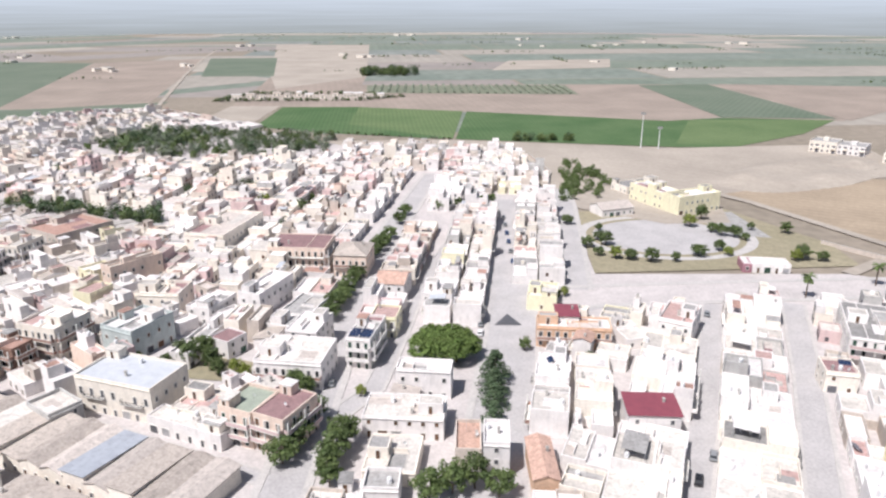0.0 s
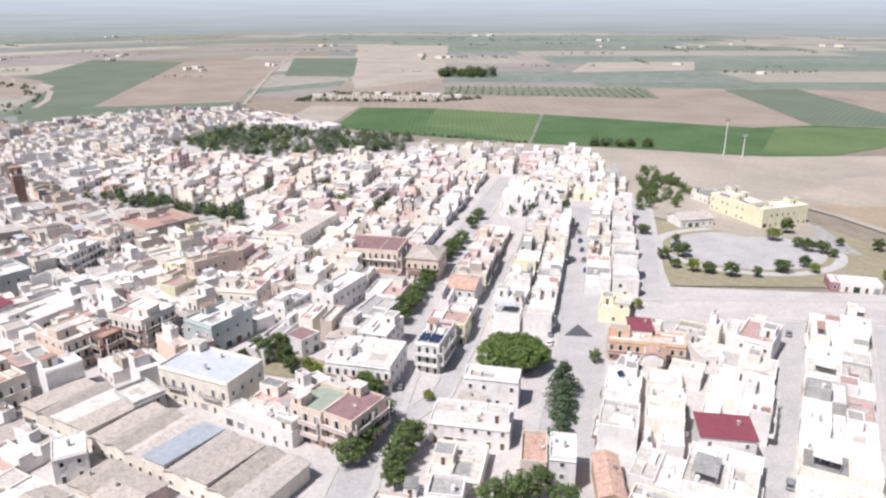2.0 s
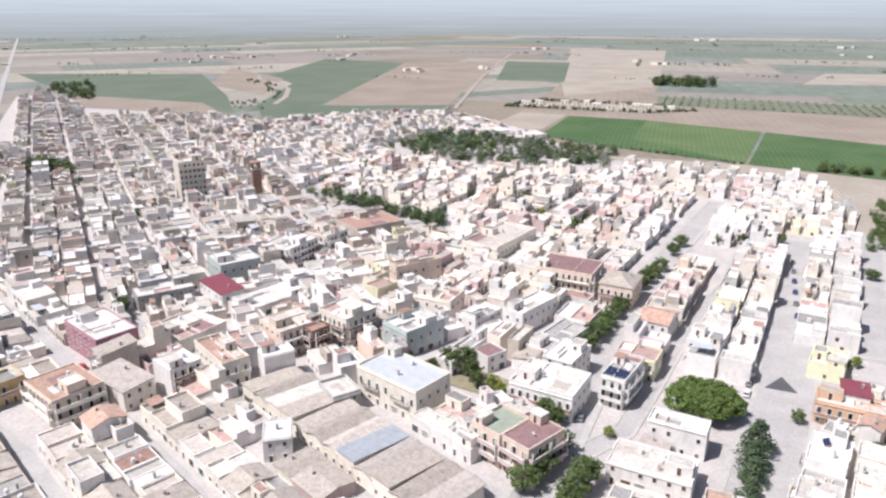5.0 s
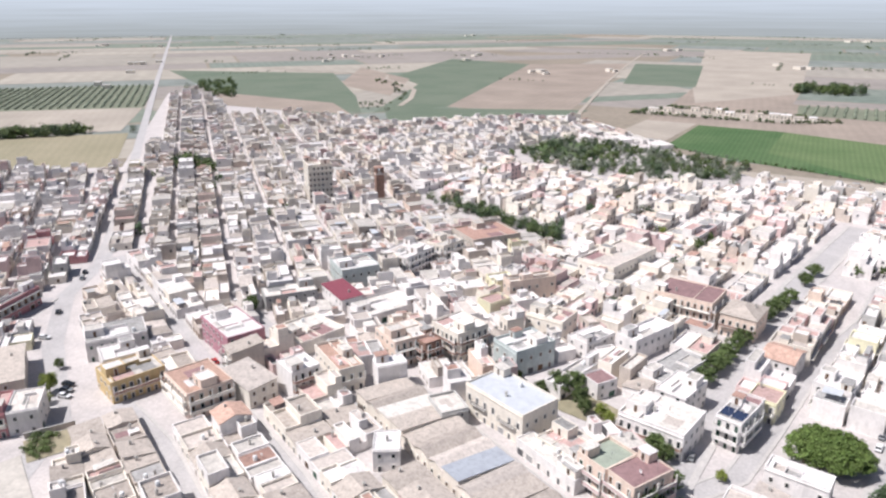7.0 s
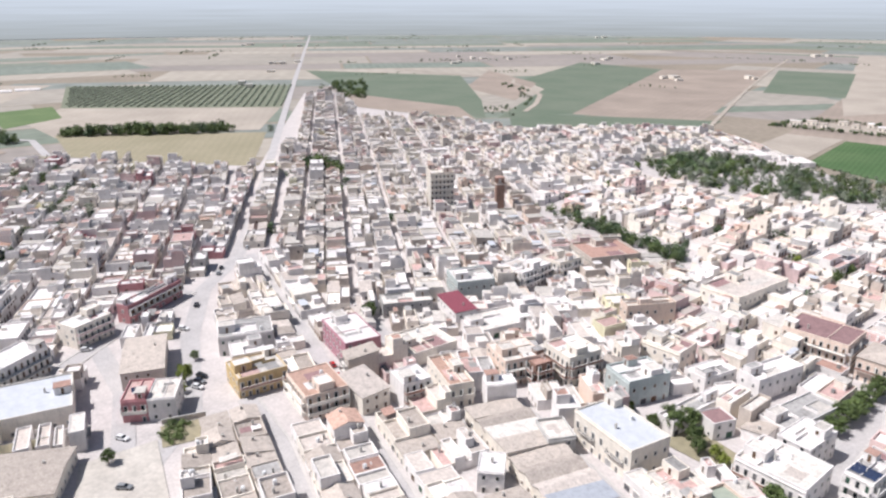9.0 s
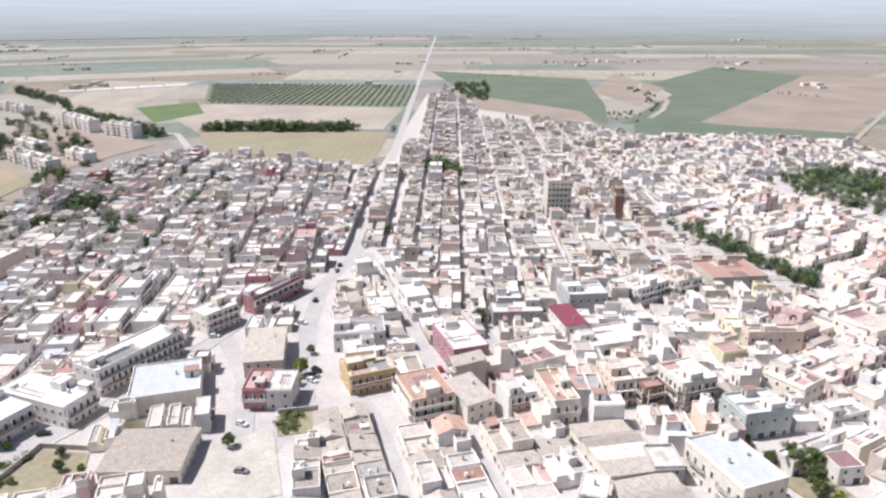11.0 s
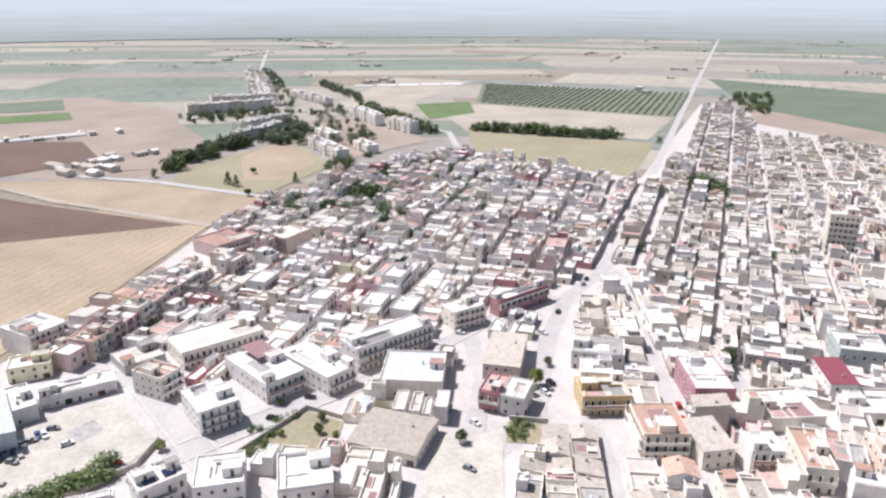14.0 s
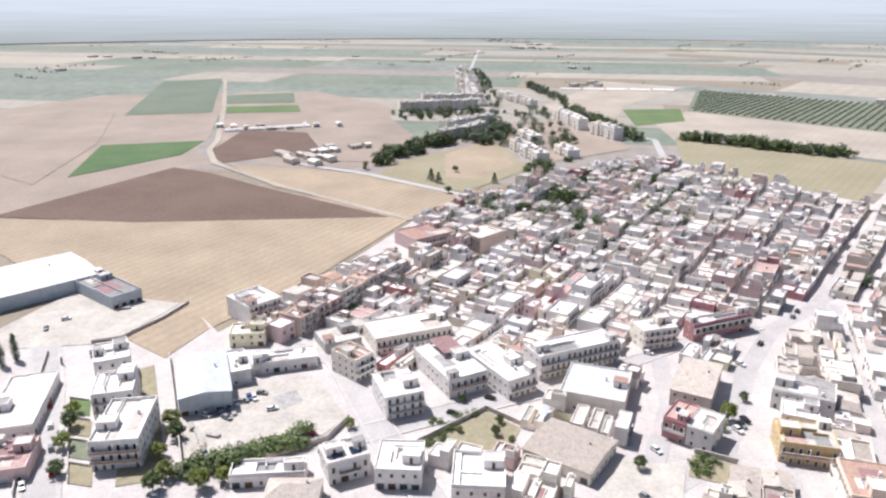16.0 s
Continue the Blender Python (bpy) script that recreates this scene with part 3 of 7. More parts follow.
def volumes(rng, w, d, h):
    """Splits a plot into joined blocks of different height, as the terraces step: (x, y, w, d, h) each, the front one first."""
    out = []
    low = max(3.6, h - rng.choice((3.1, 3.1, 2.6, 3.6)))
    if d >= 8.6 and rng.random() < 0.24:
        f, g = rng.uniform(0.42, 0.55) * d, rng.uniform(0.18, 0.26) * d
        b = d - f - g
        out = [(0, -d / 2 + f / 2, w, f, h), (0, d / 2 - b / 2, w, b, rng.choice((low, 3.4, h)))]
    elif d >= 10.5:
        f = rng.uniform(0.38, 0.66) * d
        hs = rng.choice(((h, low), (h, low), (low, h), (h, max(3.4, h - 0.7))))
        out = [(0, -d / 2 + f / 2, w, f, hs[0]), (0, f / 2, w, d - f - 0.02, hs[1])]
    elif w >= 8 and rng.random() < 0.6:
        f = rng.uniform(0.4, 0.6) * w
        hs = rng.choice(((h, low), (low, h)))
        out = [(-w / 2 + f / 2, 0, f, d, hs[0]), (f / 2, 0, w - f - 0.02, d, hs[1])]
    else:
        out = [(0, 0, w, d, h)]
    if rng.random() < 0.3:
        bx, by, bw, bd, bh = max(out, key=lambda b: b[4])
        uw, ud = bw * rng.choice((0.45, 0.6, 1.0)), bd * rng.uniform(0.4, 0.7)
        out.append((bx + rng.choice((-1, 1)) * (bw - uw) / 2 * 0.999, by + rng.choice((-1, 1)) * (bd - ud) / 2 * 0.999, uw - 0.02, ud - 0.02, bh + 2.7, bh))
    return out


def canopy(house_ob, x, y, z, w, d, material):
    """A sheet roof on four posts over part of a terrace."""
    b = Acc()
    b.solid([(x - w / 2, y - d / 2, z + 2.2), (x + w / 2, y - d / 2, z + 2.2), (x + w / 2, y + d / 2, z + 2.6), (x - w / 2, y + d / 2, z + 2.6)], [(x - w / 2, y - d / 2, z + 2.28), (x + w / 2, y - d / 2, z + 2.28), (x + w / 2, y + d / 2, z + 2.68), (x - w / 2, y + d / 2, z + 2.68)], 0, None, True)
    sheet_ob = part("canopy", b, material, house_ob)
    for u in (-1, 1):
        for v in (-1, 1):
            b = Acc()
            b.box(x + u * (w / 2 - .1), y + v * (d / 2 - .1), z, z + 2.3 + (.3 if v > 0 else 0), .1, .1)
            part("post", b, STEEL, sheet_ob)


def house(x, y, a, w, d, h, wall="white", roof="white", storeys=2, form="flat", sides="front back", balcony=0, detail=2, seed=0, hut=None, fittings=True, label="", parapet=None, name="house", rise=None, shutters=None, category="house", split=False):
    """A town house: local x runs along its front, and its front looks along -y."""
    rng = random.Random(seed * 7919 + int(x * 13) + int(y * 31))
    ob = placed(new("cottage" if name == "house" and storeys == 1 else name), x, y, 0.0, a)
    words = label or f"{STOREY[storeys]} {wall} rendered house with {ROOF_WORDS[roof]}"
    tagged(ob, words, category)
    body = Acc()
    r = Acc()
    sh = h / storeys
    tops = []
    if form == "flat" and split:
        vols = volumes(rng, w, d, h)
        fronts = max(1, round((vols[0][4] - 0.5) / 3.2))
        backs = max(1, round((vols[1][4] - 0.5) / 3.2)) if len(vols) > 1 and len(vols[1]) == 5 and vols[1][1] > 0 else fronts
        for k, (vx, vy, vw, vd, vh, *base) in enumerate(vols):
            b = Acc()
            if k == 1 and vy - vd / 2 > vols[0][1] + vols[0][3] / 2 + 0.5:
                y0, y1 = vols[0][1] + vols[0][3] / 2, vy - vd / 2
                for sg in (-1, 1):
                    b.box(sg * (vw / 2 - 0.13), (y0 + y1) / 2, -0.4, 2.9, 0.26, y1 - y0 - 0.01)
            shell(b, vw, vd, vh, rng.choice((0.25, 0.5, 0.8, 0.9)), base=base[0] if base else -0.4, x=vx, y=vy)
            part("wall" if not base else "upper_wall", b, WALLS[wall if k == 0 or rng.random() < .6 else rng.choice(("white", "cream", "white", "beige"))], ob)
            b = Acc()
            b.box(vx, vy, vh - 0.28, vh, vw - 0.57, vd - 0.57)
            part("roof", b, ROOFS[roof if k == 0 or rng.random() < .45 else rng.choice(("white", "white", "pale", "pale", "grey", "pink", "rust"))], ob)
            tops.append((vx, vy, vw, vd, vh))
            if base:
                g = part("door", DOORS[0], None, ob)
                g.location = (vx, vy - vd / 2, vh - 2.68)
        free = tops[0] if len(tops) == 1 else tops[rng.randrange(2)]
        if rng.random() < 0.2 and not (len(vols) > 1 and len(vols[-1]) == 6):
            canopy(ob, free[0], free[1], free[4], free[2] * .7, free[3] * .6, ROOFS[rng.choice(("rust", "grey", "white", "pale", "blue"))])
    elif form == "flat":
        p = parapet if parapet is not None else rng.choice((0.35, 0.6, 0.9))
        shell(body, w, d, h, p)
        if detail > 1 and rng.random() < 0.5:
            body.box(0, -d / 2 - 0.12, h - 0.25, h, w, 0.24)
        r.box(0, 0, h - 0.28, h, w - 0.57, d - 0.57)
        if detail > 1 and w * d > 90 and rng.random() < 0.55:
            k = rng.uniform(-0.2, 0.2) * w
            body.box(k, 0, h, h + p * 0.8, 0.2, d - 0.6)
    else:
        body.box(0, 0, -0.4, h - 0.01, w, d, bottom=False)
        rise = rise or 0.2 * min(w, d)
        gable_walls(body, w, d, h - 0.01, form, rise)
        pitched(r, w, d, h, form, rise, 0.35)
    if body.v:
        part("wall", body, WALLS[wall], ob)
        part("roof", r, ROOFS[roof], ob)
    if hut is None:
        hut = form == "flat" and not split and rng.random() < 0.5
    if hut and form == "flat":
        hw, hd = min(w * 0.5, rng.uniform(2.6, 5.0)), min(d * 0.5, rng.uniform(2.6, 4.5))
        hx, hy = rng.choice((-1, 1)) * (w / 2 - hw / 2 - 0.32), rng.choice((-1, 1, 0)) * (d / 2 - hd / 2 - 0.32)
        b = Acc()
        b.box(hx, hy, h, h + 2.5, hw, hd)
        stair = part("stair_hut", b, WALLS[rng.choice((wall, wall, "white", "cream"))], ob)
        b = Acc()
        b.box(hx, hy, h + 2.5, h + 2.68, hw + 0.3, hd + 0.3)
        part("hut_roof", b, ROOFS[rng.choice(("white", "pale", "grey", "rust"))], stair)
        if detail > 1:
            g = part("door", DOORS[0], None, ob)
            g.location = (hx, hy - hd / 2, h)
    if form == "flat" and fittings:
        for kind, chance in (("water_tank", 0.3), ("solar_panel", 0.06), ("chimney", 0.35), ("aerial", 0.4), ("satellite_dish", 0.3)):
            if rng.random() < chance * (1.0 if detail > 1 else 0.4):
                f = part(kind, FITTINGS[kind], None, ob)
                bx, by, bw, bd, bh = tops[-1] if tops else (0, 0, w, d, h)
                f.location = (bx + rng.uniform(-0.35, 0.35) * bw, by + rng.uniform(-0.35, 0.35) * bd, bh + (0.35 if kind == "chimney" else 0))
                f.rotation_euler = (0, 0, rng.choice((0, 0.3)))
    elif fittings and detail > 1:
        f = part("chimney", FITTINGS["chimney"], None, ob)
        f.location = (w * 0.25, 0.1 * d, h + (rise or 1) * 0.6)
    if form == "flat" and w * d > 85 and detail > 1 and roof not in ("blue", "red", "slate", "mauve", "green"):
        bx, by, bw, bd, bh = tops[0] if tops else (0, 0, w, d, h)
        if bw * bd > 60:
            roof_clutter(ob, rng, bx, by, bw, bd, bh, wall)
    if shutters is None:
        shutters = rng.choice((0, 0, 1, 2, 2, 3))
    for side in sides.split():
        n = storeys if not tops else backs if side == "back" else fronts
        openings(ob, rng, w, d, n, sh if not tops else 3.2, side, detail, balcony, shutters)
    COUNT["house"] = COUNT.get("house", 0) + 1
    return ob


FAR = {}
WALL_KEYS, ROOF_KEYS = list(WALLS), list(ROOFS)
PILE = [*WALLS.values(), *ROOFS.values(), SHUTTER["grey"], SHUTTER["brown"]]


def far_house(rng, x, y, a, w, d, h, pile, wall="white", roof="white"):
    """One of the many houses further off: stepped blocks with parapets, roof rooms, galleries and openings; a thing of its own where it can be told apart, else joined."""
    alone = math.hypot(x, y) < 326
    acc = Acc() if alone else FAR.setdefault(pile, Acc())
    cover = Acc() if alone else acc
    base = len(WALL_KEYS)
    mi, top = WALL_KEYS.index(wall), base + ROOF_KEYS.index(roof)
    dark = base + len(ROOF_KEYS) + rng.randrange(2)
    c, s = math.cos(a), math.sin(a)

    def box(u, v, z0, z1, ww, dd, m, t=None, to=None):
        (to or acc).box(x + c * u - s * v, y + s * u + c * v, z0, z1, ww, dd, a, m, m if t is None else t, False)

    def tilted(vx, vy, vw, vd, p, q):
        ring = [(vx - vw / 2, vy - vd / 2), (vx + vw / 2, vy - vd / 2), (vx + vw / 2, vy + vd / 2), (vx - vw / 2, vy + vd / 2)]
        cover.solid([(x + c * u - s * v, y + s * u + c * v, p(u, v)) for u, v in ring], [(x + c * u - s * v, y + s * u + c * v, q(u, v)) for u, v in ring], mi, top)
    vols = volumes(rng, w, d, h)
    for k, (vx, vy, vw, vd, vh, *up) in enumerate(vols):
        z0 = up[0] if up else -0.3
        m = mi if k == 0 or rng.random() < .6 else WALL_KEYS.index(rng.choice(("white", "cream", "beige")))
        t = top if k == 0 or rng.random() < .5 else base + ROOF_KEYS.index(rng.choice(("white", "white", "pale", "white", "pink", "beige")))
        box(vx, vy, z0, vh, vw, vd, m, m if alone else t)
        if alone:
            box(vx, vy, vh, vh + .03, vw - .5, vd - .5, t, t, cover)
        if k == 0 and roof in ("tile", "old_tile"):
            rise = rng.uniform(0.8, 1.5)
            for sg in (-1, 1):
                tilted(vx, vy + sg * vd / 4, vw + .3, vd / 2, lambda u, v: vh + .03, lambda u, v: vh + .12 + (rise if abs(v - vy) < .1 else 0))
            continue
        if roof in ("beige", "dun", "pale") and not up and rng.random() < 0.35:
            rise, way = rng.uniform(0.3, 0.9), rng.choice((1, -1))
            tilted(vx, vy, vw + .2, vd + .2, lambda u, v: vh + .03, lambda u, v: vh + .15 + (rise if (v - vy) * way > 0 else 0))
            continue
        ph = rng.choice((0.4, 0.7, 0.9))
        for u, v, ww, dd in ((0, -vd / 2 + .12, vw, .24), (0, vd / 2 - .12, vw, .24), (-vw / 2 + .12, 0, .24, vd - .48), (vw / 2 - .12, 0, .24, vd - .48)):
            box(vx + u, vy + v, vh + 0.002, vh + ph, ww, dd, m)
        if up:
            for v in (-vd / 2 - .03, vd / 2 + .03):
                box(vx + rng.uniform(-.25, .25) * vw, vy + v, vh - 2.6, vh - .4, 1.4, .1, dark)
            continue
        q = rng.random()
        if q < 0.30:
            hw, hd = min(4.5, vw * rng.uniform(.35, .55)), min(4, vd * rng.uniform(.35, .6))
            u, v = vx + rng.choice((-1, 1)) * (vw - hw - .5) / 2, vy + rng.choice((-1, 0, 1)) * (vd - hd - .5) / 2
            box(u, v, vh + .003, vh + 2.5, hw, hd, m, base + ROOF_KEYS.index(rng.choice(("pale", "grey", "rust", "white"))))
            box(u, v - hd / 2 - .02, vh + .05, vh + 2.1, 1.0, .06, dark)
        elif q < 0.42:
            cw, cd = vw * rng.uniform(.5, .9), vd * rng.uniform(.4, .7)
            box(vx, vy, vh + 2.2, vh + 2.34, cw, cd, base + ROOF_KEYS.index(rng.choice(("rust", "grey", "pale", "white", "blue", "tile"))))
            for sg in (-1, 1):
                for sh in (-1, 1):
                    box(vx + sg * (cw / 2 - .1), vy + sh * (cd / 2 - .1), vh + .03, vh + 2.2, .14, .14, 0)
        for _ in range(rng.randrange(3)):
            b = rng.uniform(.5, 1.2)
            box(vx + rng.uniform(-.35, .35) * vw, vy + rng.uniform(-.35, .35) * vd, vh + .003, vh + rng.uniform(.6, 1.7), b, b * rng.uniform(.7, 1.4), rng.choice((0, 1, base + 2)))
    fronts = [(vols[0][1] - vols[0][3] / 2, -1, vols[0])] + [(b[1] + b[3] / 2, 1, b) for b in vols[-1:] if len(b) == 5] + ([(vols[1][1] + vols[1][3] / 2, 1, vols[1])] if len(vols) == 3 else [])
    for v, sg, (vx, vy, vw, vd, vh, *_) in fronts:
        n = max(1, int(vw / 2.9))
        for z in range(max(1, int(vh / 3.1))):
            gallery = z and rng.random() < 0.45
            if gallery:
                box(vx, v + sg * .6, z * 3.1 + .05, z * 3.1 + .2, vw * .9, 1.2, 0)
                box(vx, v + sg * 1.14, z * 3.1 + .2, z * 3.1 + 1.05, vw * .9, .12, rng.choice((mi, mi, 0, base + 4)))
            for i in range(n):
                u = vx + (i + .5) / n * vw - vw / 2
                if rng.random() < (0.85 if alone else 0.75):
                    box(u, v + sg * .03, z * 3.1 + (0.1 if z == 0 else .25 if gallery else 0.9), z * 3.1 + 2.5, rng.choice((1.2, 1.4, 2.2 if z == 0 else 1.3)), .1, dark)
    for sg in (-1, 1):
        vx, vy, vw, vd, vh = vols[0][:5]
        for z in range(max(1, int(vh / 3.1))):
            if rng.random() < 0.5:
                box(vx + sg * (vw / 2 + .02), vy + rng.uniform(-.25, .25) * vd, z * 3.1 + 1.0, z * 3.1 + 2.4, .08, 1.1, dark)
    if alone:
        ob = tagged(part("terrace_house", acc, PILE), f"{wall} rendered house in a terrace, {ROOF_WORDS[roof]}", "house")
        part("roof", cover, PILE, ob)


def pick(rng):
    wall = rng.choices(("white", "cream", "grey", "beige", "pink", "ochre", "yellow", "orange", "brown"), (44, 18, 10, 10, 6, 3, 3, 4, 2))[0]
    roof = rng.choices(("white", "pale", "grey", "pink", "rust", "old_tile"), (38, 30, 12, 8, 6, 6))[0]
    return wall, roof


def yard_wall(points, h=2.2, material=None, label="rendered yard wall along a boundary"):
    """A free-standing wall with a coping along a line."""
    ob = tagged(new("yard_wall"), label, "wall")
    for (x0, y0), (x1, y1) in zip(points, points[1:]):
        L, a = math.hypot(x1 - x0, y1 - y0), math.atan2(y1 - y0, x1 - x0)
        b = Acc()
        b.box((x0 + x1) / 2, (y0 + y1) / 2, 0, 0.4 + h, L, 0.25, a)
        part("wall", b, material or WALLS["beige"], ob)
        b = Acc()
        b.box((x0 + x1) / 2, (y0 + y1) / 2, 0.4 + h, 0.48 + h, L + 0.2, 0.4, a)
        part("coping", b, KERB, ob)


def lot(rng, x, y, a, w, d, near=228, mid=232, pile="town", pal=None, sides="front", low=0.35, streets=True, tall=0.08):
    r = math.hypot(x, y)
    st = rng.choices((1, 2, 3), (low, 0.52, tall if r < mid else 0.05))[0]
    h = st * 3.1 + rng.uniform(0.3, 1.3)
    wall, roof = (pal or pick)(rng)
    seed = rng.randrange(10000)
    if not is_free(x, y, a, w, d, streets):
        return
    if r > mid:
        claim(x, y, a, w * 0.9, d * 0.9)
        far_house(rng, x, y, a + rng.uniform(-.035, .035), w, d, h, pile, wall, roof)
        return
    claim(x, y, a, w * 0.9, d * 0.9)
    form = "flat"
    rise = None
    if w * d > 90 and roof == "old_tile":
        roof = "beige"
    if roof == "old_tile" or (roof in ("rust", "pink") and w * d < 90 and rng.random() < 0.25):
        form = rng.choice(("lean", "gable"))
        roof = "old_tile" if roof == "old_tile" else "tile"
    elif st == 1 and roof in ("beige", "dun") and rng.random() < 0.5:
        form, rise = rng.choice(("lean", "lean", "cross", "gable")), rng.uniform(0.4, 1.0)
        roof = rng.choice((roof, "old_tile"))
    house(x, y, a, w, d, h, wall, roof, st, form, sides, balcony=rng.choice((0, 1, 2, 4, 4)) if st > 1 else 0, detail=2 if r < near else 1, seed=seed, split=True, rise=rise)


def row(p0, p1, depth, seed=1, pal=None, double=True, pile="town", low=0.35, widths=(6, 11), near=228, mid=232, back=False, tall=0.08):
    """A terrace from p0 to p1: houses back to back, or one deep with its front to the right of the way."""
    rng = random.Random(seed)
    dx, dy = p1[0] - p0[0], p1[1] - p0[1]
    L = math.hypot(dx, dy)
    a = math.atan2(dy, dx)
    for sgn in ((1, -1) if double else (1,)):
        u = 0.0
        while u < L - 3:
            w = min(rng.uniform(*widths), L - u)
            if L - u - w < 4:
                w = L - u
            d = depth / 2 if double else depth
            d *= rng.uniform(0.9, 1.0)
            off = -sgn * (depth / 2 - d / 2) if double else 0.0
            x = p0[0] + dx * (u + w / 2) / L - math.sin(a) * off
            y = p0[1] + dy * (u + w / 2) / L + math.cos(a) * off
            lot(rng, x, y, a if sgn > 0 else a + math.pi, w - 0.02, d, near, mid, pile, pal, "front back" if back else "front", low, False, tall)
            u += w


def district(poly, turn, pile, seed, pitch=27.0, gap=7.0, cross=75.0, origin=(0, 0), pal=None, low=0.36, widths=(7, 14), near=228, mid=232):
    """Terraces back to back along one direction, with lanes between, inside a polygon."""
    rng = random.Random(seed)
    a = radians(turn)
    c, s = math.cos(a), math.sin(a)
    us = [(x - origin[0]) * c + (y - origin[1]) * s for x, y in poly]
    vs = [(y - origin[1]) * c - (x - origin[0]) * s for x, y in poly]
    v = math.floor(min(vs) / pitch) * pitch
    while v < max(vs):
        u = math.floor(min(us) / cross) * cross
        while u < max(us):
            for sgn in (1, -1):
                k = 0.0
                while k < cross - gap - 4:
                    w = rng.uniform(*widths)
                    w = min(w, cross - gap - k)
                    d = (pitch - gap) / 2 * rng.uniform(0.9, 1.0)
                    pu, pv = u + k + w / 2, v - sgn * ((pitch - gap) / 2 - d / 2)
                    x, y = origin[0] + c * pu - s * pv, origin[1] + s * pu + c * pv
                    if inside(x, y, poly) and rng.random() < 0.97:
                        lot(rng, x, y, a if sgn > 0 else a + math.pi, w - 0.03, d, near, mid, pile, pal, "front", low)
                    k += w
            u += cross
        v += pitch


def infill(poly, turn, pile, seed, pal, step=4.0, sizes=((13, 12), (10, 10), (8, 8)), low=1.4, tall=0.05):
    """Fills the gaps that the terraces leave inside a polygon with houses, the largest first."""
    rng = random.Random(seed)
    xs, ys = [p[0] for p in poly], [p[1] for p in poly]
    a = radians(turn)
    for w, d in sizes:
        y = min(ys)
        while y < max(ys):
            x = min(xs)
            while x < max(xs):
                if inside(x, y, poly):
                    k = rng.uniform(0.85, 1.1)
                    b = a + rng.choice((0, math.pi))
                    if is_free(x, y, b, w * k + 0.6, d * k + 0.6):
                        lot(rng, x, y, b, w * k, d * k, pile=pile, pal=pal, sides="front", low=low, tall=tall)
                x += step
            y += step


# ---- trees ----
def leaf_clump(a, rng, cx, cy, cz, r, n, size, flat=1.0, mi=0):
    for _ in range(n):
        while True:
            p = Vector((rng.uniform(-1, 1), rng.uniform(-1, 1), rng.uniform(-1, 1)))
            if 0.25 < p.length < 1:
                break
        q = Vector((cx + p.x * r, cy + p.y * r, cz + p.z * r * flat))
        nrm = (p + Vector((rng.uniform(-.6, .6), rng.uniform(-.6, .6), rng.uniform(-.2, .9)))).normalized()
        e1 = nrm.orthogonal().normalized()
        e1.rotate(Matrix.Rotation(rng.uniform(0, 6.28), 3, nrm))
        e2 = nrm.cross(e1)
        k = size * rng.uniform(0.6, 1.3)
        a.face([q - e1 * k, q - e2 * k * .6 + nrm * k * .15, q + e1 * k, q + e2 * k * .6 + nrm * k * .15], mi)


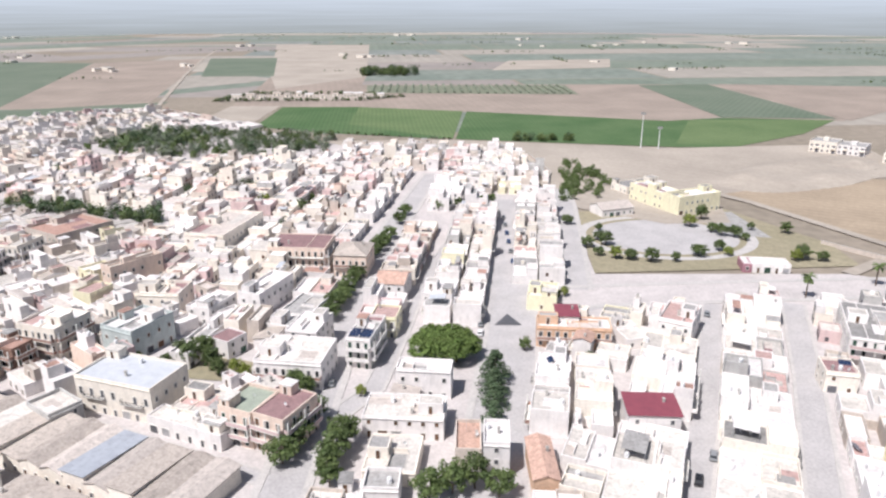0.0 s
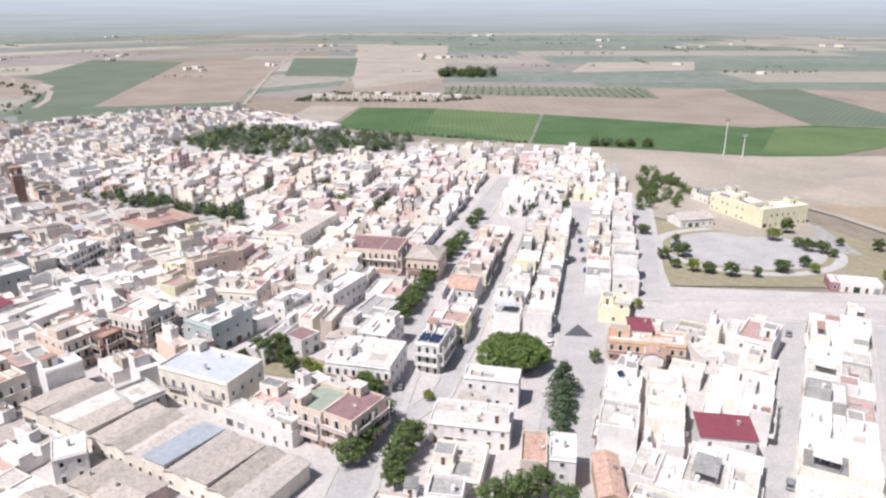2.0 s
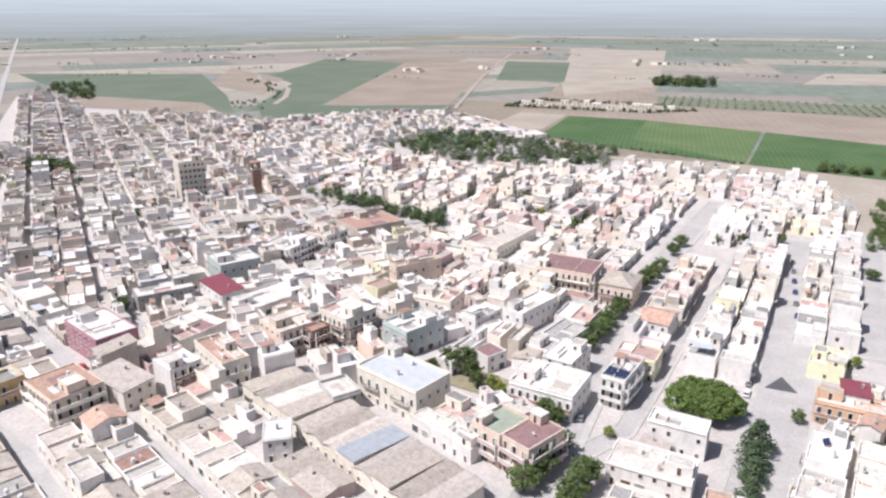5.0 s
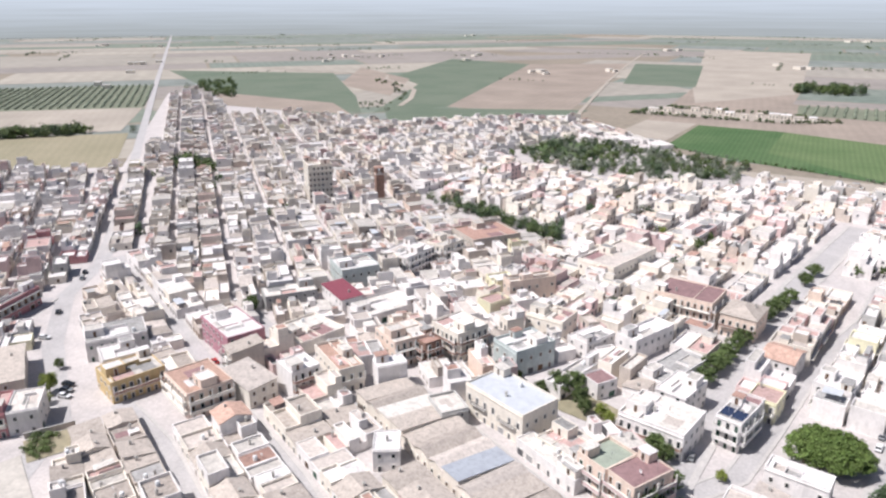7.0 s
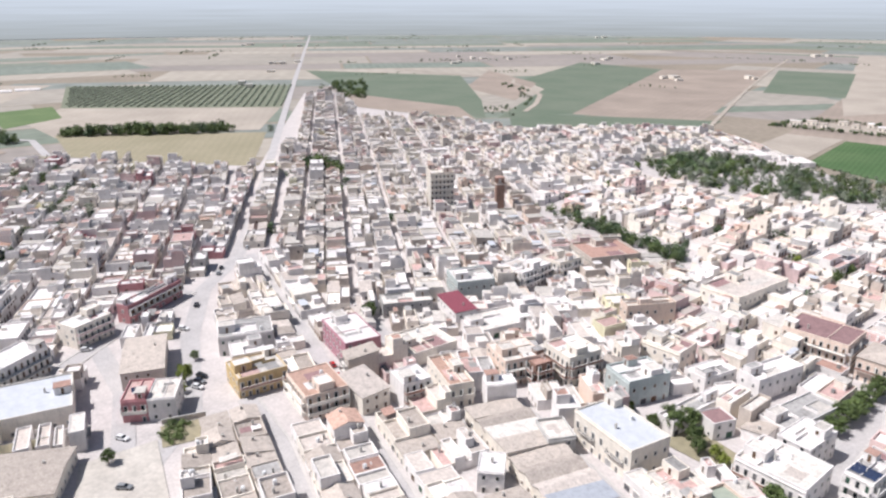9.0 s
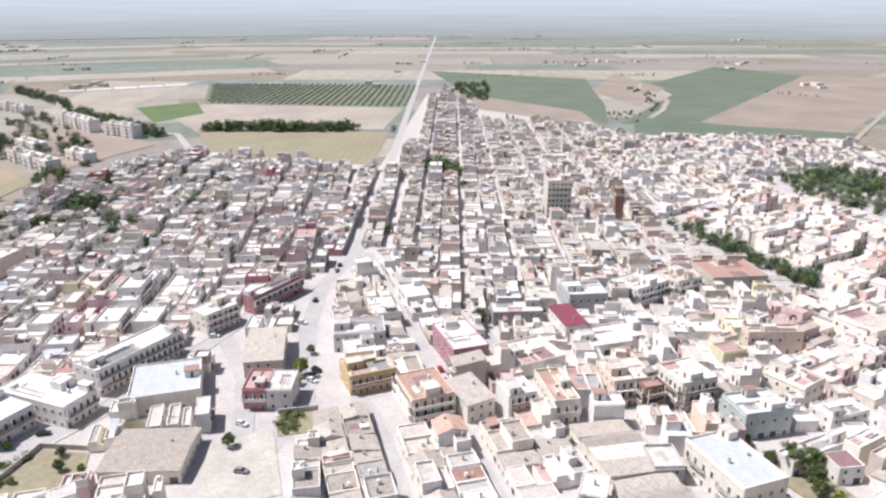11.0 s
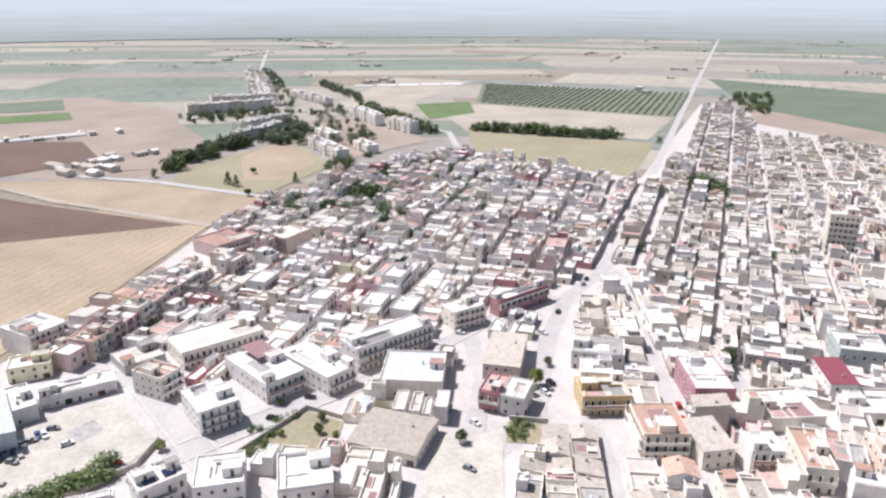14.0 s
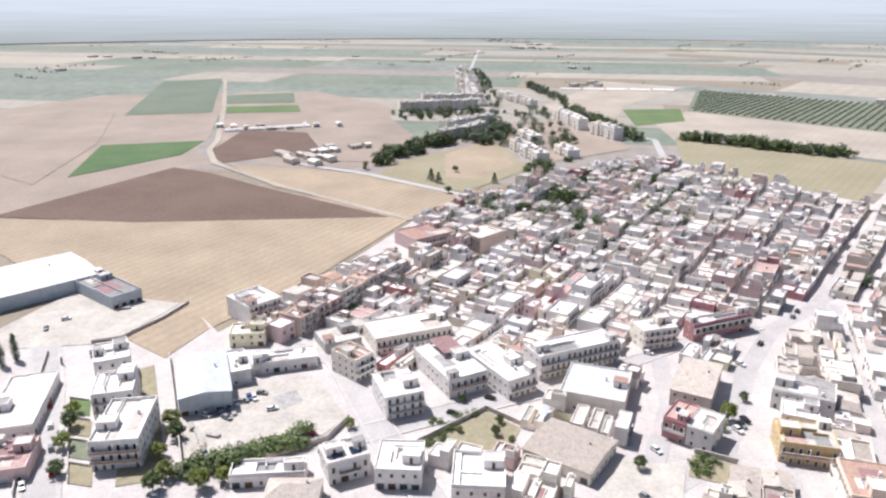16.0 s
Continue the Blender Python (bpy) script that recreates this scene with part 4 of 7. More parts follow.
def tree_meshes(kind, seed):
    """Trunk with limbs, and crown, of a tree about 8 m high (scaled when planted)."""
    rng = random.Random(seed)
    t, c = Acc(), Acc()
    if kind == "pine":
        t.beam((0, 0, -0.3), (0.2, 0.1, 4.2), 0.32, 8, r2=0.2)
        for k in range(9):
            g = k * 0.7 + rng.random()
            r = rng.uniform(1.4, 3.4)
            t.beam((0.15, 0.08, rng.uniform(3.0, 4.2)), (r * math.cos(g), r * math.sin(g), 5.2), 0.11, 5, r2=0.04)
        for k in range(78):
            g, r = rng.uniform(0, 6.28), 4.3 * math.sqrt(rng.random())
            leaf_clump(c, rng, r * math.cos(g), r * math.sin(g), 4.9 + 2.3 * (1 - (r / 4.5) ** 2) + rng.uniform(-1.9, .2), rng.uniform(0.8, 1.25), 66, 0.30, 0.8)
    elif kind == "conifer":
        t.beam((0, 0, -0.3), (0, 0, 7.6), 0.22, 7, r2=0.04)
        for k in range(40):
            z = 0.9 + 6.8 * (k / 40)
            R = 2.1 * (1 - (z - 0.9) / 7.4) + 0.15
            for j in range(3):
                g = rng.uniform(0, 6.28)
                r = R * rng.uniform(0.45, 1.0)
                leaf_clump(c, rng, r * math.cos(g), r * math.sin(g), z, 0.3 + R * 0.22, 13, 0.2, 0.55)
    elif kind == "cypress":
        t.beam((0, 0, -0.3), (0, 0, 7.4), 0.18, 6, r2=0.04)
        for k in range(44):
            z = 0.5 + 7.4 * k / 44
            R = 0.85 * math.sin(math.pi * min(1, (k / 44) * 0.85 + 0.15)) + 0.1
            for j in range(2):
                g = rng.uniform(0, 6.28)
                leaf_clump(c, rng, R * .6 * math.cos(g), R * .6 * math.sin(g), z, 0.3 + R * .35, 16, 0.16, 1.2)
    elif kind == "palm":
        t.beam((0, 0, -0.3), (0.1, 0.0, 6.6), 0.24, 8, r2=0.18)
        for k in range(26):
            g, lift = k * 2.4, rng.uniform(-0.7, 1.0)
            p = Vector((0.1, 0, 6.7))
            way = Vector((math.cos(g), math.sin(g), lift + 0.3)).normalized()
            for j in range(7):
                q = p + way * 0.36
                side = Vector((-math.sin(g), math.cos(g), 0))
                w = 0.42 * math.sin(math.pi * (j + 1) / 8.5)
                for sg in (1, -1):
                    c.face([p, q, q + side * sg * w + Vector((0, 0, -0.3 * w)), p + side * sg * w + Vector((0, 0, -0.3 * w))])
                p = q
                way = (way + Vector((0, 0, -0.2))).normalized()
    elif kind == "bush":
        for k in range(16):
            g, r = rng.uniform(0, 6.28), 1.4 * math.sqrt(rng.random())
            t.beam((0.1 * math.cos(g), .1 * math.sin(g), -0.2), (r * math.cos(g) * .7, r * math.sin(g) * .7, 1.2), 0.05, 4, r2=0.02)
            leaf_clump(c, rng, r * math.cos(g), r * math.sin(g), 0.6 + rng.random() * 1.1, rng.uniform(0.5, 0.8), 34, 0.17, 0.9)
    else:
        t.beam((0, 0, -0.3), (0.1, -0.1, 2.6), 0.22, 7, r2=0.16)
        for k in range(7):
            g = k * 0.9 + rng.random()
            t.beam((0.1, -0.1, rng.uniform(1.9, 2.6)), (1.7 * math.cos(g), 1.7 * math.sin(g), rng.uniform(4, 5.6)), 0.1, 5, r2=0.03)
        for k in range(44):
            g, e = rng.uniform(0, 6.28), math.asin(rng.uniform(-0.75, 1))
            r = 2.7 * rng.uniform(0.55, 1.08)
            leaf_clump(c, rng, r * math.cos(e) * math.cos(g), r * math.cos(e) * math.sin(g), 4.9 + r * 0.95 * math.sin(e), rng.uniform(0.65, 1.1), 48, 0.28, 0.9)
    leaf = {"pine": "pine", "conifer": "conifer", "cypress": "conifer", "palm": "oak", "bush": "hedge", "olive": "olive", "bright": "bright"}.get(kind, "oak")
    return t.mesh("trunk", BARK), c.mesh("crown", LEAF[leaf])


TREES = {}
TREE_WORDS = {"pine": "broad umbrella pine with a dense green crown", "conifer": "dark pointed conifer with layered branches", "cypress": "slender dark green cypress tree", "palm": "palm tree with drooping fronds on a bare trunk", "bush": "rounded dark green garden shrub", "oak": "rounded evergreen street tree with dark leaves", "bright": "small round tree with yellow-green leaves", "olive": "grey-green olive tree"}


def tree(kind, x, y, h, spread=1.0, seed=0, label=""):
    key = (kind, seed % 3)
    if key not in TREES:
        TREES[key] = tree_meshes(kind, seed % 3 + 11)
    unit = {"bush": 2.2, "pine": 7.2, "palm": 7.8}.get(kind, 8.0)
    k = h / unit
    ob = new({"bush": "shrub", "palm": "palm_tree", "pine": "pine_tree", "cypress": "cypress", "conifer": "conifer"}.get(kind, "tree"))
    ob.location = (x, y, 0.05)
    ob.rotation_euler = (0, 0, seed * 1.7)
    ob.scale = (k * spread, k * spread, k)
    tagged(ob, label or TREE_WORDS[kind], "shrub" if kind == "bush" else "tree")
    part("trunk", TREES[key][0], None, ob)
    part("crown", TREES[key][1], None, ob)
    return ob


def wood(name, poly, n, h, seed, mats, label, size=0.9, free=False):
    """A far stand of trees as one mesh: trunks and crowns of leaf clumps."""
    rng = random.Random(seed)
    a = Acc()
    xs, ys = [p[0] for p in poly], [p[1] for p in poly]
    for _ in range(n):
        for _ in range(40):
            x, y = rng.uniform(min(xs), max(xs)), rng.uniform(min(ys), max(ys))
            if inside(x, y, poly) and (not free or is_free(x, y, 0, 2.2, 2.2)):
                break
        else:
            continue
        hh = h * rng.uniform(0.55, 1.1)
        r = hh * rng.uniform(0.38, 0.6)
        mi = rng.randrange(len(mats))
        a.beam((x, y, 0), (x, y, hh * 0.6), 0.03 * hh, 5, len(mats))
        for k in range(9):
            g, q = rng.uniform(0, 6.28), r * 0.75 * math.sqrt(rng.random())
            leaf_clump(a, rng, x + q * math.cos(g), y + q * math.sin(g), hh * rng.uniform(0.2, 0.82), r * 0.6, 20, size * hh / 10, 0.9, mi)
    return tagged(part(name, a, [LEAF[m] for m in mats] + [BARK]), label, "trees", kind="stuff")

# ---- the plain ----
a = Acc()
N = 40
for i in range(N):
    for j in range(N):
        x, y = -6000 + 300 * i, -6000 + 300 * j
        a.face([(x, y, 0), (x + 300, y, 0), (x + 300, y + 300, 0), (x, y + 300, 0)])
tagged(part("ground", a, SOIL), "dry flat plain reaching to the horizon", "ground", kind="structure")

# Distance: a glowing ring at the end of the plain, with haze painted on it
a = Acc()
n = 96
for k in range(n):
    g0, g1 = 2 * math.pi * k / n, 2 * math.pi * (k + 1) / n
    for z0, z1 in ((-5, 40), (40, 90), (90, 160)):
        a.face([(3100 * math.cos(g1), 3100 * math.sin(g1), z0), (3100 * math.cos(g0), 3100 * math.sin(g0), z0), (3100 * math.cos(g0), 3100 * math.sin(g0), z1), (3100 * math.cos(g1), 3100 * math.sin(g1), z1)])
haze = bpy.data.materials.new("painted_haze")
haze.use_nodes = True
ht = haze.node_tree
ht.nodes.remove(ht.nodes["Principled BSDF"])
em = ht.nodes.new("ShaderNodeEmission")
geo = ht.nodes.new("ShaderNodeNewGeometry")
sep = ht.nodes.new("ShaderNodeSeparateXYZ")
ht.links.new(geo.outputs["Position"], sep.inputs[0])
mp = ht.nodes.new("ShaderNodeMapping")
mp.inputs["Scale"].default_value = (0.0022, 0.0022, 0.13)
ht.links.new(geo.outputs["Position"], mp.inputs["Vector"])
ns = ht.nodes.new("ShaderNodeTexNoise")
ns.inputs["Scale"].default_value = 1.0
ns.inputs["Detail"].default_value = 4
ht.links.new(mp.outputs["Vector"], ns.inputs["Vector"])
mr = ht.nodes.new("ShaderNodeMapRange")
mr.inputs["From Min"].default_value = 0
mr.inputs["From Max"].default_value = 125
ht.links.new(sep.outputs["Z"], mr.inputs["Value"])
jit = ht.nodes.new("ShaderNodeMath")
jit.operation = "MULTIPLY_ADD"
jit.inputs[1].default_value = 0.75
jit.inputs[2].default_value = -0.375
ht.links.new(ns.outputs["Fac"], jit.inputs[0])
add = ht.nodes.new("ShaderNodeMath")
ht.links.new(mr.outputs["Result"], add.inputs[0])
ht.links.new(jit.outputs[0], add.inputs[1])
# Haze as self-lit colour: grey-blue at the foot, paler upward, streaked by noise
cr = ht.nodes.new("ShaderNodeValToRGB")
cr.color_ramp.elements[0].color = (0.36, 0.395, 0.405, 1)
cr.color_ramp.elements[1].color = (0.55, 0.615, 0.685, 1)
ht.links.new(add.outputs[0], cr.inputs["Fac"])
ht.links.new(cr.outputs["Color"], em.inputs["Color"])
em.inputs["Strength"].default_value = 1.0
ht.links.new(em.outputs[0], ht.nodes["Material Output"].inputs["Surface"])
tagged(part("backdrop", a, haze), "glowing backdrop ring painted with pale blue-grey haze", "haze", kind="structure")

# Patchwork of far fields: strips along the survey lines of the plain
HAZED_FIELDS = list(HAZED_PLAIN.values())
rng = random.Random(5)
a = Acc()
for turn, g0, g1 in ((96, 30, 112), (141, 112, 158), (168, 158, 225)):
    t = radians(turn)
    c, s = math.cos(t), math.sin(t)
    u = -4600.0
    while u < 4700:
        du = rng.uniform(45, 230)
        v = -4600.0 + rng.uniform(0, 300)
        while v < 4700:
            dv = rng.uniform(160, 900)
            pts = [(c * p - s * q, s * p + c * q) for p, q in ((u, v), (u + du - 5, v), (u + du - 5, v + dv - 6), (u, v + dv - 6))]
            mx, my = sum(p[0] for p in pts) / 4, sum(p[1] for p in pts) / 4
            # grey-green shares grow with distance, haze put into the colour choice
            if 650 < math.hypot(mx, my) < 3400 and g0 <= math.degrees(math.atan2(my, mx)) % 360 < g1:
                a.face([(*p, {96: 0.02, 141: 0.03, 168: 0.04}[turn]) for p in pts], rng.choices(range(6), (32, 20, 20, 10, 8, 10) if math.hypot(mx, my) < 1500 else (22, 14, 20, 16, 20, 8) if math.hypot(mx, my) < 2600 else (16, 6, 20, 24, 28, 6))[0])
            v += dv
        u += du
tagged(part("fields_far", a, HAZED_FIELDS), "patchwork of far ploughed and green fields in haze-muted colours", "fields", kind="structure")


def field(kind, label, *n):
    LEVEL[0] += 0.01
    return sheet("field", pairs(*n), FIELD[kind], label, "field", LEVEL[0])


LEVEL[0] = 0.06
field("tan", "wide dry fallow plain beside a track", -470, -300, -640, -200, -700, -235, -760, -240, -1000, -290, -1180, -340, -1150, -520, -960, -600, -600, -430)
field("tan", "dry fallow plain beyond a track", -690, -216, -1000, -280, -1190, -320, -1200, -190, -1020, -60, -640, -30, -600, -100)
field("tan", "wide dry fallow field beyond the green crops", -225, 760, -92, 756, 24, 720, 207, 659, 264, 684, 370, 660, 600, 900, 370, 990, 160, 990, -110, 985, -116, 1100, -260, 1100, -240, 930)
field("pale", "pale strip with a distant farm", 81, 1219, 293, 1279, 340, 1494, 129, 1444)
field("tan", "broad dry ploughed field beside a white track", -460, 734, -318, 770, -486, 1500, -656, 1372)
field("pale", "pale stubble strip field", -463, 2054, -205, 2057, -116, 1100, -215, 930, -260, 1100)
field("valley", "square green crop field", -367, 1105, -259, 1114, -343, 1520, -475, 1500)
field("valley", "grey-green grass strip", -520, 690, -448, 600, -300, 690, -305, 800, -460, 720)
field("valley", "dark blue-green crop field in a hollow", -506, 649, -460, 735, -656, 1372, -870, 1413, -742, 1019, -632, 927)
field("tan", "dry fallow field in the bend of a track", -735, 861, -584, 788, -690, 989, -900, 1124)
field("valley", "green crop field beside the straight road", -900, 735, -690, 630, -517, 642, -620, 760, -867, 1002, -1163, 880)
field("tan", "dry strip of ground behind the last houses", -820, 690, -700, 600, -517, 625, -600, 690)
field("grove", "olive grove soil beside the straight road", -764, 535, -966, 705, -1211, 447, -958, 343)
field("pale", "pale dry verge field", -745, 257, -870, 270, -958, 343, -764, 535, -640, 420)
field("grass", "yellowed grass field at the edge of town", -562, 265, -492, 312, -622, 416, -760, 262, -640, 230)
field("light", "small green crop field", -838, 241, -875, 313, -982, 342, -977, 261)
field("pale", "pale tilled strips far off", -1000, 150, -870, 225, -1010, 270, -1250, 440, -1350, 320)
field("green", "vivid green crop field", -166, 627, -169, 757, -92, 758, 10, 728, 0, 566, -107, 597)
field("light", "lighter green crop field", -85, 640, -88, 757, 20, 726, 8, 567)
field("green", "long green crop field", 24, 724, 207, 661, 267, 680, 365, 665, 300, 590, 219, 530, 177, 530, 10, 565)
field("light", "light green end of a crop field", 230, 668, 365, 665, 300, 590, 225, 535, 180, 545)
field("pale", "bare dirt strip at the edge of town", -100, 556, 6, 562, 175, 527, 320, 545, 300, 440, 150, 385, 60, 400, 40, 500, -60, 500)
field("valley", "green field running to the hills", 263, 977, 360, 992, 372, 672, 266, 684)
field("tan", "dry ploughed field", 376, 992, 600, 958, 466, 739, 378, 662)
field("grove", "olive orchard soil", -102, 974, 164, 976, 164, 872, -93, 888)
field("pale", "pale fallow triangle beside the wood", -225, 597, -172, 612, -173, 765, -225, 762)
field("stubble", "stubble field behind the park", 158, 389, 251, 431, 330, 400, 300, 250, 215, 250)
field("stubble", "broad yellow stubble field", -393, -251, -270, -113, -290, -100, -362, -58, -462, -14, -520, -85, -460, -195, -462, -300)
field("brown", "freshly ploughed dark brown field", -469, -300, -622, -228, -600, -190, -550, -135, -464, -29, -454, -197)
field("stubble", "dry strip field beside a track", -636, -185, -610, -105, -591, -55, -523, 28, -462, -14, -550, -125)
field("green", "green crop field beside a track", -585, -304, -678, -240, -752, -240, -728, -338)
field("tan", "pale fallow field", -560, -320, -619, -400, -913, -560, -960, -420, -735, -345)
field("valley", "dark green crop field", -958, -292, -935, -398, -1362, -497, -1412, -403)
field("brown", "brown field by the bend of a track", -690, -218, -640, -190, -700, -110, -800, -140, -820, -215)
field("tan", "dry grass field", -650, -130, -720, -110, -830, -140, -960, -160, -940, -60, -780, -20, -640, -40)
field("light", "striped green vegetable field", -950, -272, -965, -175, -1030, -190, -1015, -290)
field("valley", "striped green vegetable field", -1045, -298, -1060, -200, -1179, -223, -1143, -323)
field("grass", "dry verge round a sports field", -575, -50, -530, 25, -610, 85, -746, 66, -640, -33)
field("stubble", "bare yellow sports field among apartment blocks", -673, 12, -748, 57, -627, 75, -572, 37, -581, 11)
field("tan", "bare ground between apartment blocks", -640, 110, -700, 200, -880, 190, -870, 100, -760, 75)

# ---- town ground ----
LEVEL[0] = 0.40
TOWN = pairs(-20, 60, 170, 60, 200, 240, 160, 262, 60, 262, 66, 372, 30, 520, -70, 530, -160, 610, -300, 735, -416, 600, -520, 610, -690, 600, -830, 690, -860, 645, -490, 318, -560, 262, -650, 215, -545, 62, -515, 30, -457, -12, -362, -53, -286, -95, -320, -120, -240, -230, -120, -160, -90, 60)
sheet("pavement", TOWN, PAVING, "pale worn paving between the houses", "pavement", 0.40)
LEVEL[0] = 0.42
PARK = pairs(60, 263, 68, 352, 145, 360, 172, 300, 170, 271)
sheet("park_ground", PARK, FIELD["grass"], "dry brown grass of a small park", "park")
a = Acc()
LEVEL[0] += 0.006
for r0, r1, z in ((0.0, 1.0, LEVEL[0]), ):
    ring = [(102 + 33 * math.cos(g), 311 + 26 * math.sin(g), z) for g in [2 * math.pi * k / 40 for k in range(40)]]
    a.face(ring)
tagged(part("plaza", a, ASPHALT), "oval grey paved plaza in the park", "plaza", kind="structure")
LEVEL[0] += 0.006
a = Acc()
for k in range(40):
    g0, g1 = 2 * math.pi * k / 40, 2 * math.pi * (k + 1) / 40
    a.face([(102 + r * 1.24 * math.cos(g), 311 + r * math.sin(g), LEVEL[0]) for r, g in ((29, g0), (33, g0), (33, g1), (29, g1))])
tagged(part("path", a, KERB), "pale curved path round the plaza", "path", kind="structure")
sheet("court", pairs(134, 312, 150, 308, 148, 352, 134, 350), ROOFS["grey"], "grey sports court", "court")
sheet("school_yard", pairs(66, 362, 108, 330, 140, 332, 152, 385, 100, 400, 70, 400), FIELD["pale"], "dusty yard beside the school", "yard")


def mound(name, cx, cy, rx, ry, turn, h, seed, material, label):
    """A low heap of earth with an uneven top that runs out to the ground."""
    rng = random.Random(seed)
    bumps = [(rng.uniform(-.7, .7), rng.uniform(-.7, .7), rng.uniform(.12, .35), rng.uniform(.3, 1)) for _ in range(16)]
    a, n = Acc(), 36
    c, s = math.cos(radians(turn)), math.sin(radians(turn))
    for i in range(n + 1):
        for j in range(n + 1):
            u, v = 2 * i / n - 1, 2 * j / n - 1
            edge = max(0.0, 1 - (u * u + v * v + .12 * math.sin(5 * u + 3 * v)))
            z = h * min(1, 1.6 * edge) * (.35 + .4 * sum(k * math.exp(-((u - p) ** 2 + (v - q) ** 2) / (r * r)) for p, q, r, k in bumps))
            a.v.append((cx + c * rx * u - s * ry * v, cy + s * rx * u + c * ry * v, 0.3 + z if edge > 0 else 0.05))
    for i in range(n):
        for j in range(n):
            k = i * (n + 1) + j
            a.f.append((k, k + n + 1, k + n + 2, k + 1))
            a.m.append(0)
    return tagged(part(name, a, material), label, "earth", kind="structure")


mound("earth_heap", 222, 438, 70, 34, 35, 4.5, 6, FIELD["pale"], "wide uneven heap of pale excavated earth")
mound("earth_heap", 262, 470, 40, 24, 30, 4.0, 9, FIELD["pale"], "smaller heap of pale excavated earth")

# ---- streets ----
MAIN = pairs(-163, 55, -178, 72, -192, 92, -205, 99, -245, 121, -285, 150, -311, 184, -369, 232, -421, 274, -577, 396, -974, 710, -2616, 2017)
street("road_main", 7.2, MAIN, label="straight main road leaving town", kerb=0, clear=2.0)
street("street_b", 5.5, pairs(-90, 97, -117, 111, -146, 123, -199, 147, -264, 174, -311, 192), kerb=1.2)
street("street_a", 5.0, pairs(-100, 76, -135, 92, -158, 102, -188, 110), kerb=1.0)
street("street_c", 5.0, pairs(-62, 117, -93, 131, -134, 150, -148, 156, -205, 180), kerb=1.0)
street("street_d", 4, pairs(-40, 133, -46, 136, -122, 169), kerb=0.6)
street("street_tree_lined", 9, pairs(-36, 100, -35, 131, -33, 183, -34, 209, -31, 254, -23, 328, -14, 388, -6, 440), kerb=2.0)
street("street_lane", 5, pairs(-27, 160, -19, 173, -15, 201, -9, 248, 4, 302, 8, 345), kerb=1.0)
street("street_wide", 15, pairs(8, 110, 14, 150, 22, 205, 27, 260, 30, 328, 36, 376), kerb=2.0)
street("street_fork", 12, pairs(22, 200, 34, 222, 60, 238), kerb=0, clear=4)
street("street_promenade", 16, pairs(40, 238, 100, 243, 165, 247, 230, 250), PAVING, label="wide pale street along the park", kerb=2.5)
street("street_park_side", 8, pairs(50, 245, 56, 290, 64, 357, 68, 400), kerb=2.0)
street("street_s", 6.5, pairs(40, 90, 55, 130, 76, 180, 96, 232), kerb=1.0)
street("street_t", 6.5, pairs(64, 84, 84, 132, 104, 180, 124, 232), kerb=1.0)
street("street_alley", 4, pairs(48, 146, 56, 180, 62, 196), kerb=0.6)
street("street_yard", 9, pairs(-270, -60, -259, -39, -200, -15, -160, 5), kerb=1.2)
street("street_link", 9, pairs(-205, -28, -227, 21, -234, 40), kerb=1.2)
street("street_link", 6, pairs(-234, 40, -250, 70, -273, 108, -288, 145), kerb=1.0)
street("street_cars", 9, pairs(-275, -165, -240, -146, -177, -117, -140, -100), kerb=1.5)
street("street_piazza", 7, pairs(-188, 68, -222, 84, -262, 92), kerb=0, clear=4, label="pale paved side street")
street("track", 7, pairs(-1050, 1015, -756, 1015, -722, 966, -650, 914, -593, 860, -542, 777, -512, 711), FIELD["pale"], "winding pale track through a hollow", kerb=0)
street("track", 5, pairs(-295, 735, -400, 1130, -486, 1486, -560, 1830), FIELD["pale"], "white dirt track between fields", kerb=0)
street("track", 6, pairs(-457, -14, -553, -121, -639, -197, -700, -220, -751, -226, -1000, -287, -1412, -397), FIELD["pale"], "pale dirt track between fields", kerb=0)
street("road_edge", 7, pairs(-540, 64, -515, 30, -591, -53, -640, -130), label="grey road round the edge of town", kerb=0)
street("road_edge", 6, pairs(160, 262, 200, 290, 165, 372, 150, 395), FIELD["pale"], "pale dirt road beside the park", kerb=0)
street("road_far", 7, pairs(-640, 214, -745, 236, -900, 150, -1010, 60, -1300, 60, -2300, 150), label="grey road to the apartment blocks", kerb=0)
OPEN.append(PARK)
OPEN.append(pairs(-250, 376, -248, 356, -132, 322, -128, 342))      # tree avenue
OPEN.append(pairs(-260, 500, -170, 470, -75, 495, -80, 580, -190, 610, -262, 605))  # wood
OPEN.append(pairs(-194, 84, -240, 108, -240, 120, -190, 108))       # square with parked cars
OPEN.append(pairs(-192, 57, -187, 80, -156, 66, -162, 43))          # white square
OPEN.append(pairs(-200, -6, -220, 18, -209, 29, -196, 24, -197, 5))  # walled garden
YARD = pairs(-222, -92, -240, -72, -247, -46, -216, -31, -200, -42, -190, -80)
OPEN.append(YARD)
DEPOT = pairs(-268, -200, -335, -180, -318, -122, -276, -138)
OPEN.append(DEPOT)
sheet("depot_yard", DEPOT, DUST, "white concrete yard of a depot", "yard")
sheet("workshop_yard", YARD, DUST, "pale dusty yard with parked vehicles", "yard")
sheet("garden_ground", pairs(-200, -6, -220, 18, -209, 29, -196, 24, -197, 5), FIELD["grass"], "yellowed grass of a walled garden", "garden")
sheet("hedge_ground", pairs(-193, 82, -188, 93, -178, 87, -182, 77), FIELD["grass"], "overgrown small yard", "garden")
sheet("white_square", pairs(-192, 57, -187, 78, -156, 66, -162, 43), DUST, "bright bare paved square", "square")
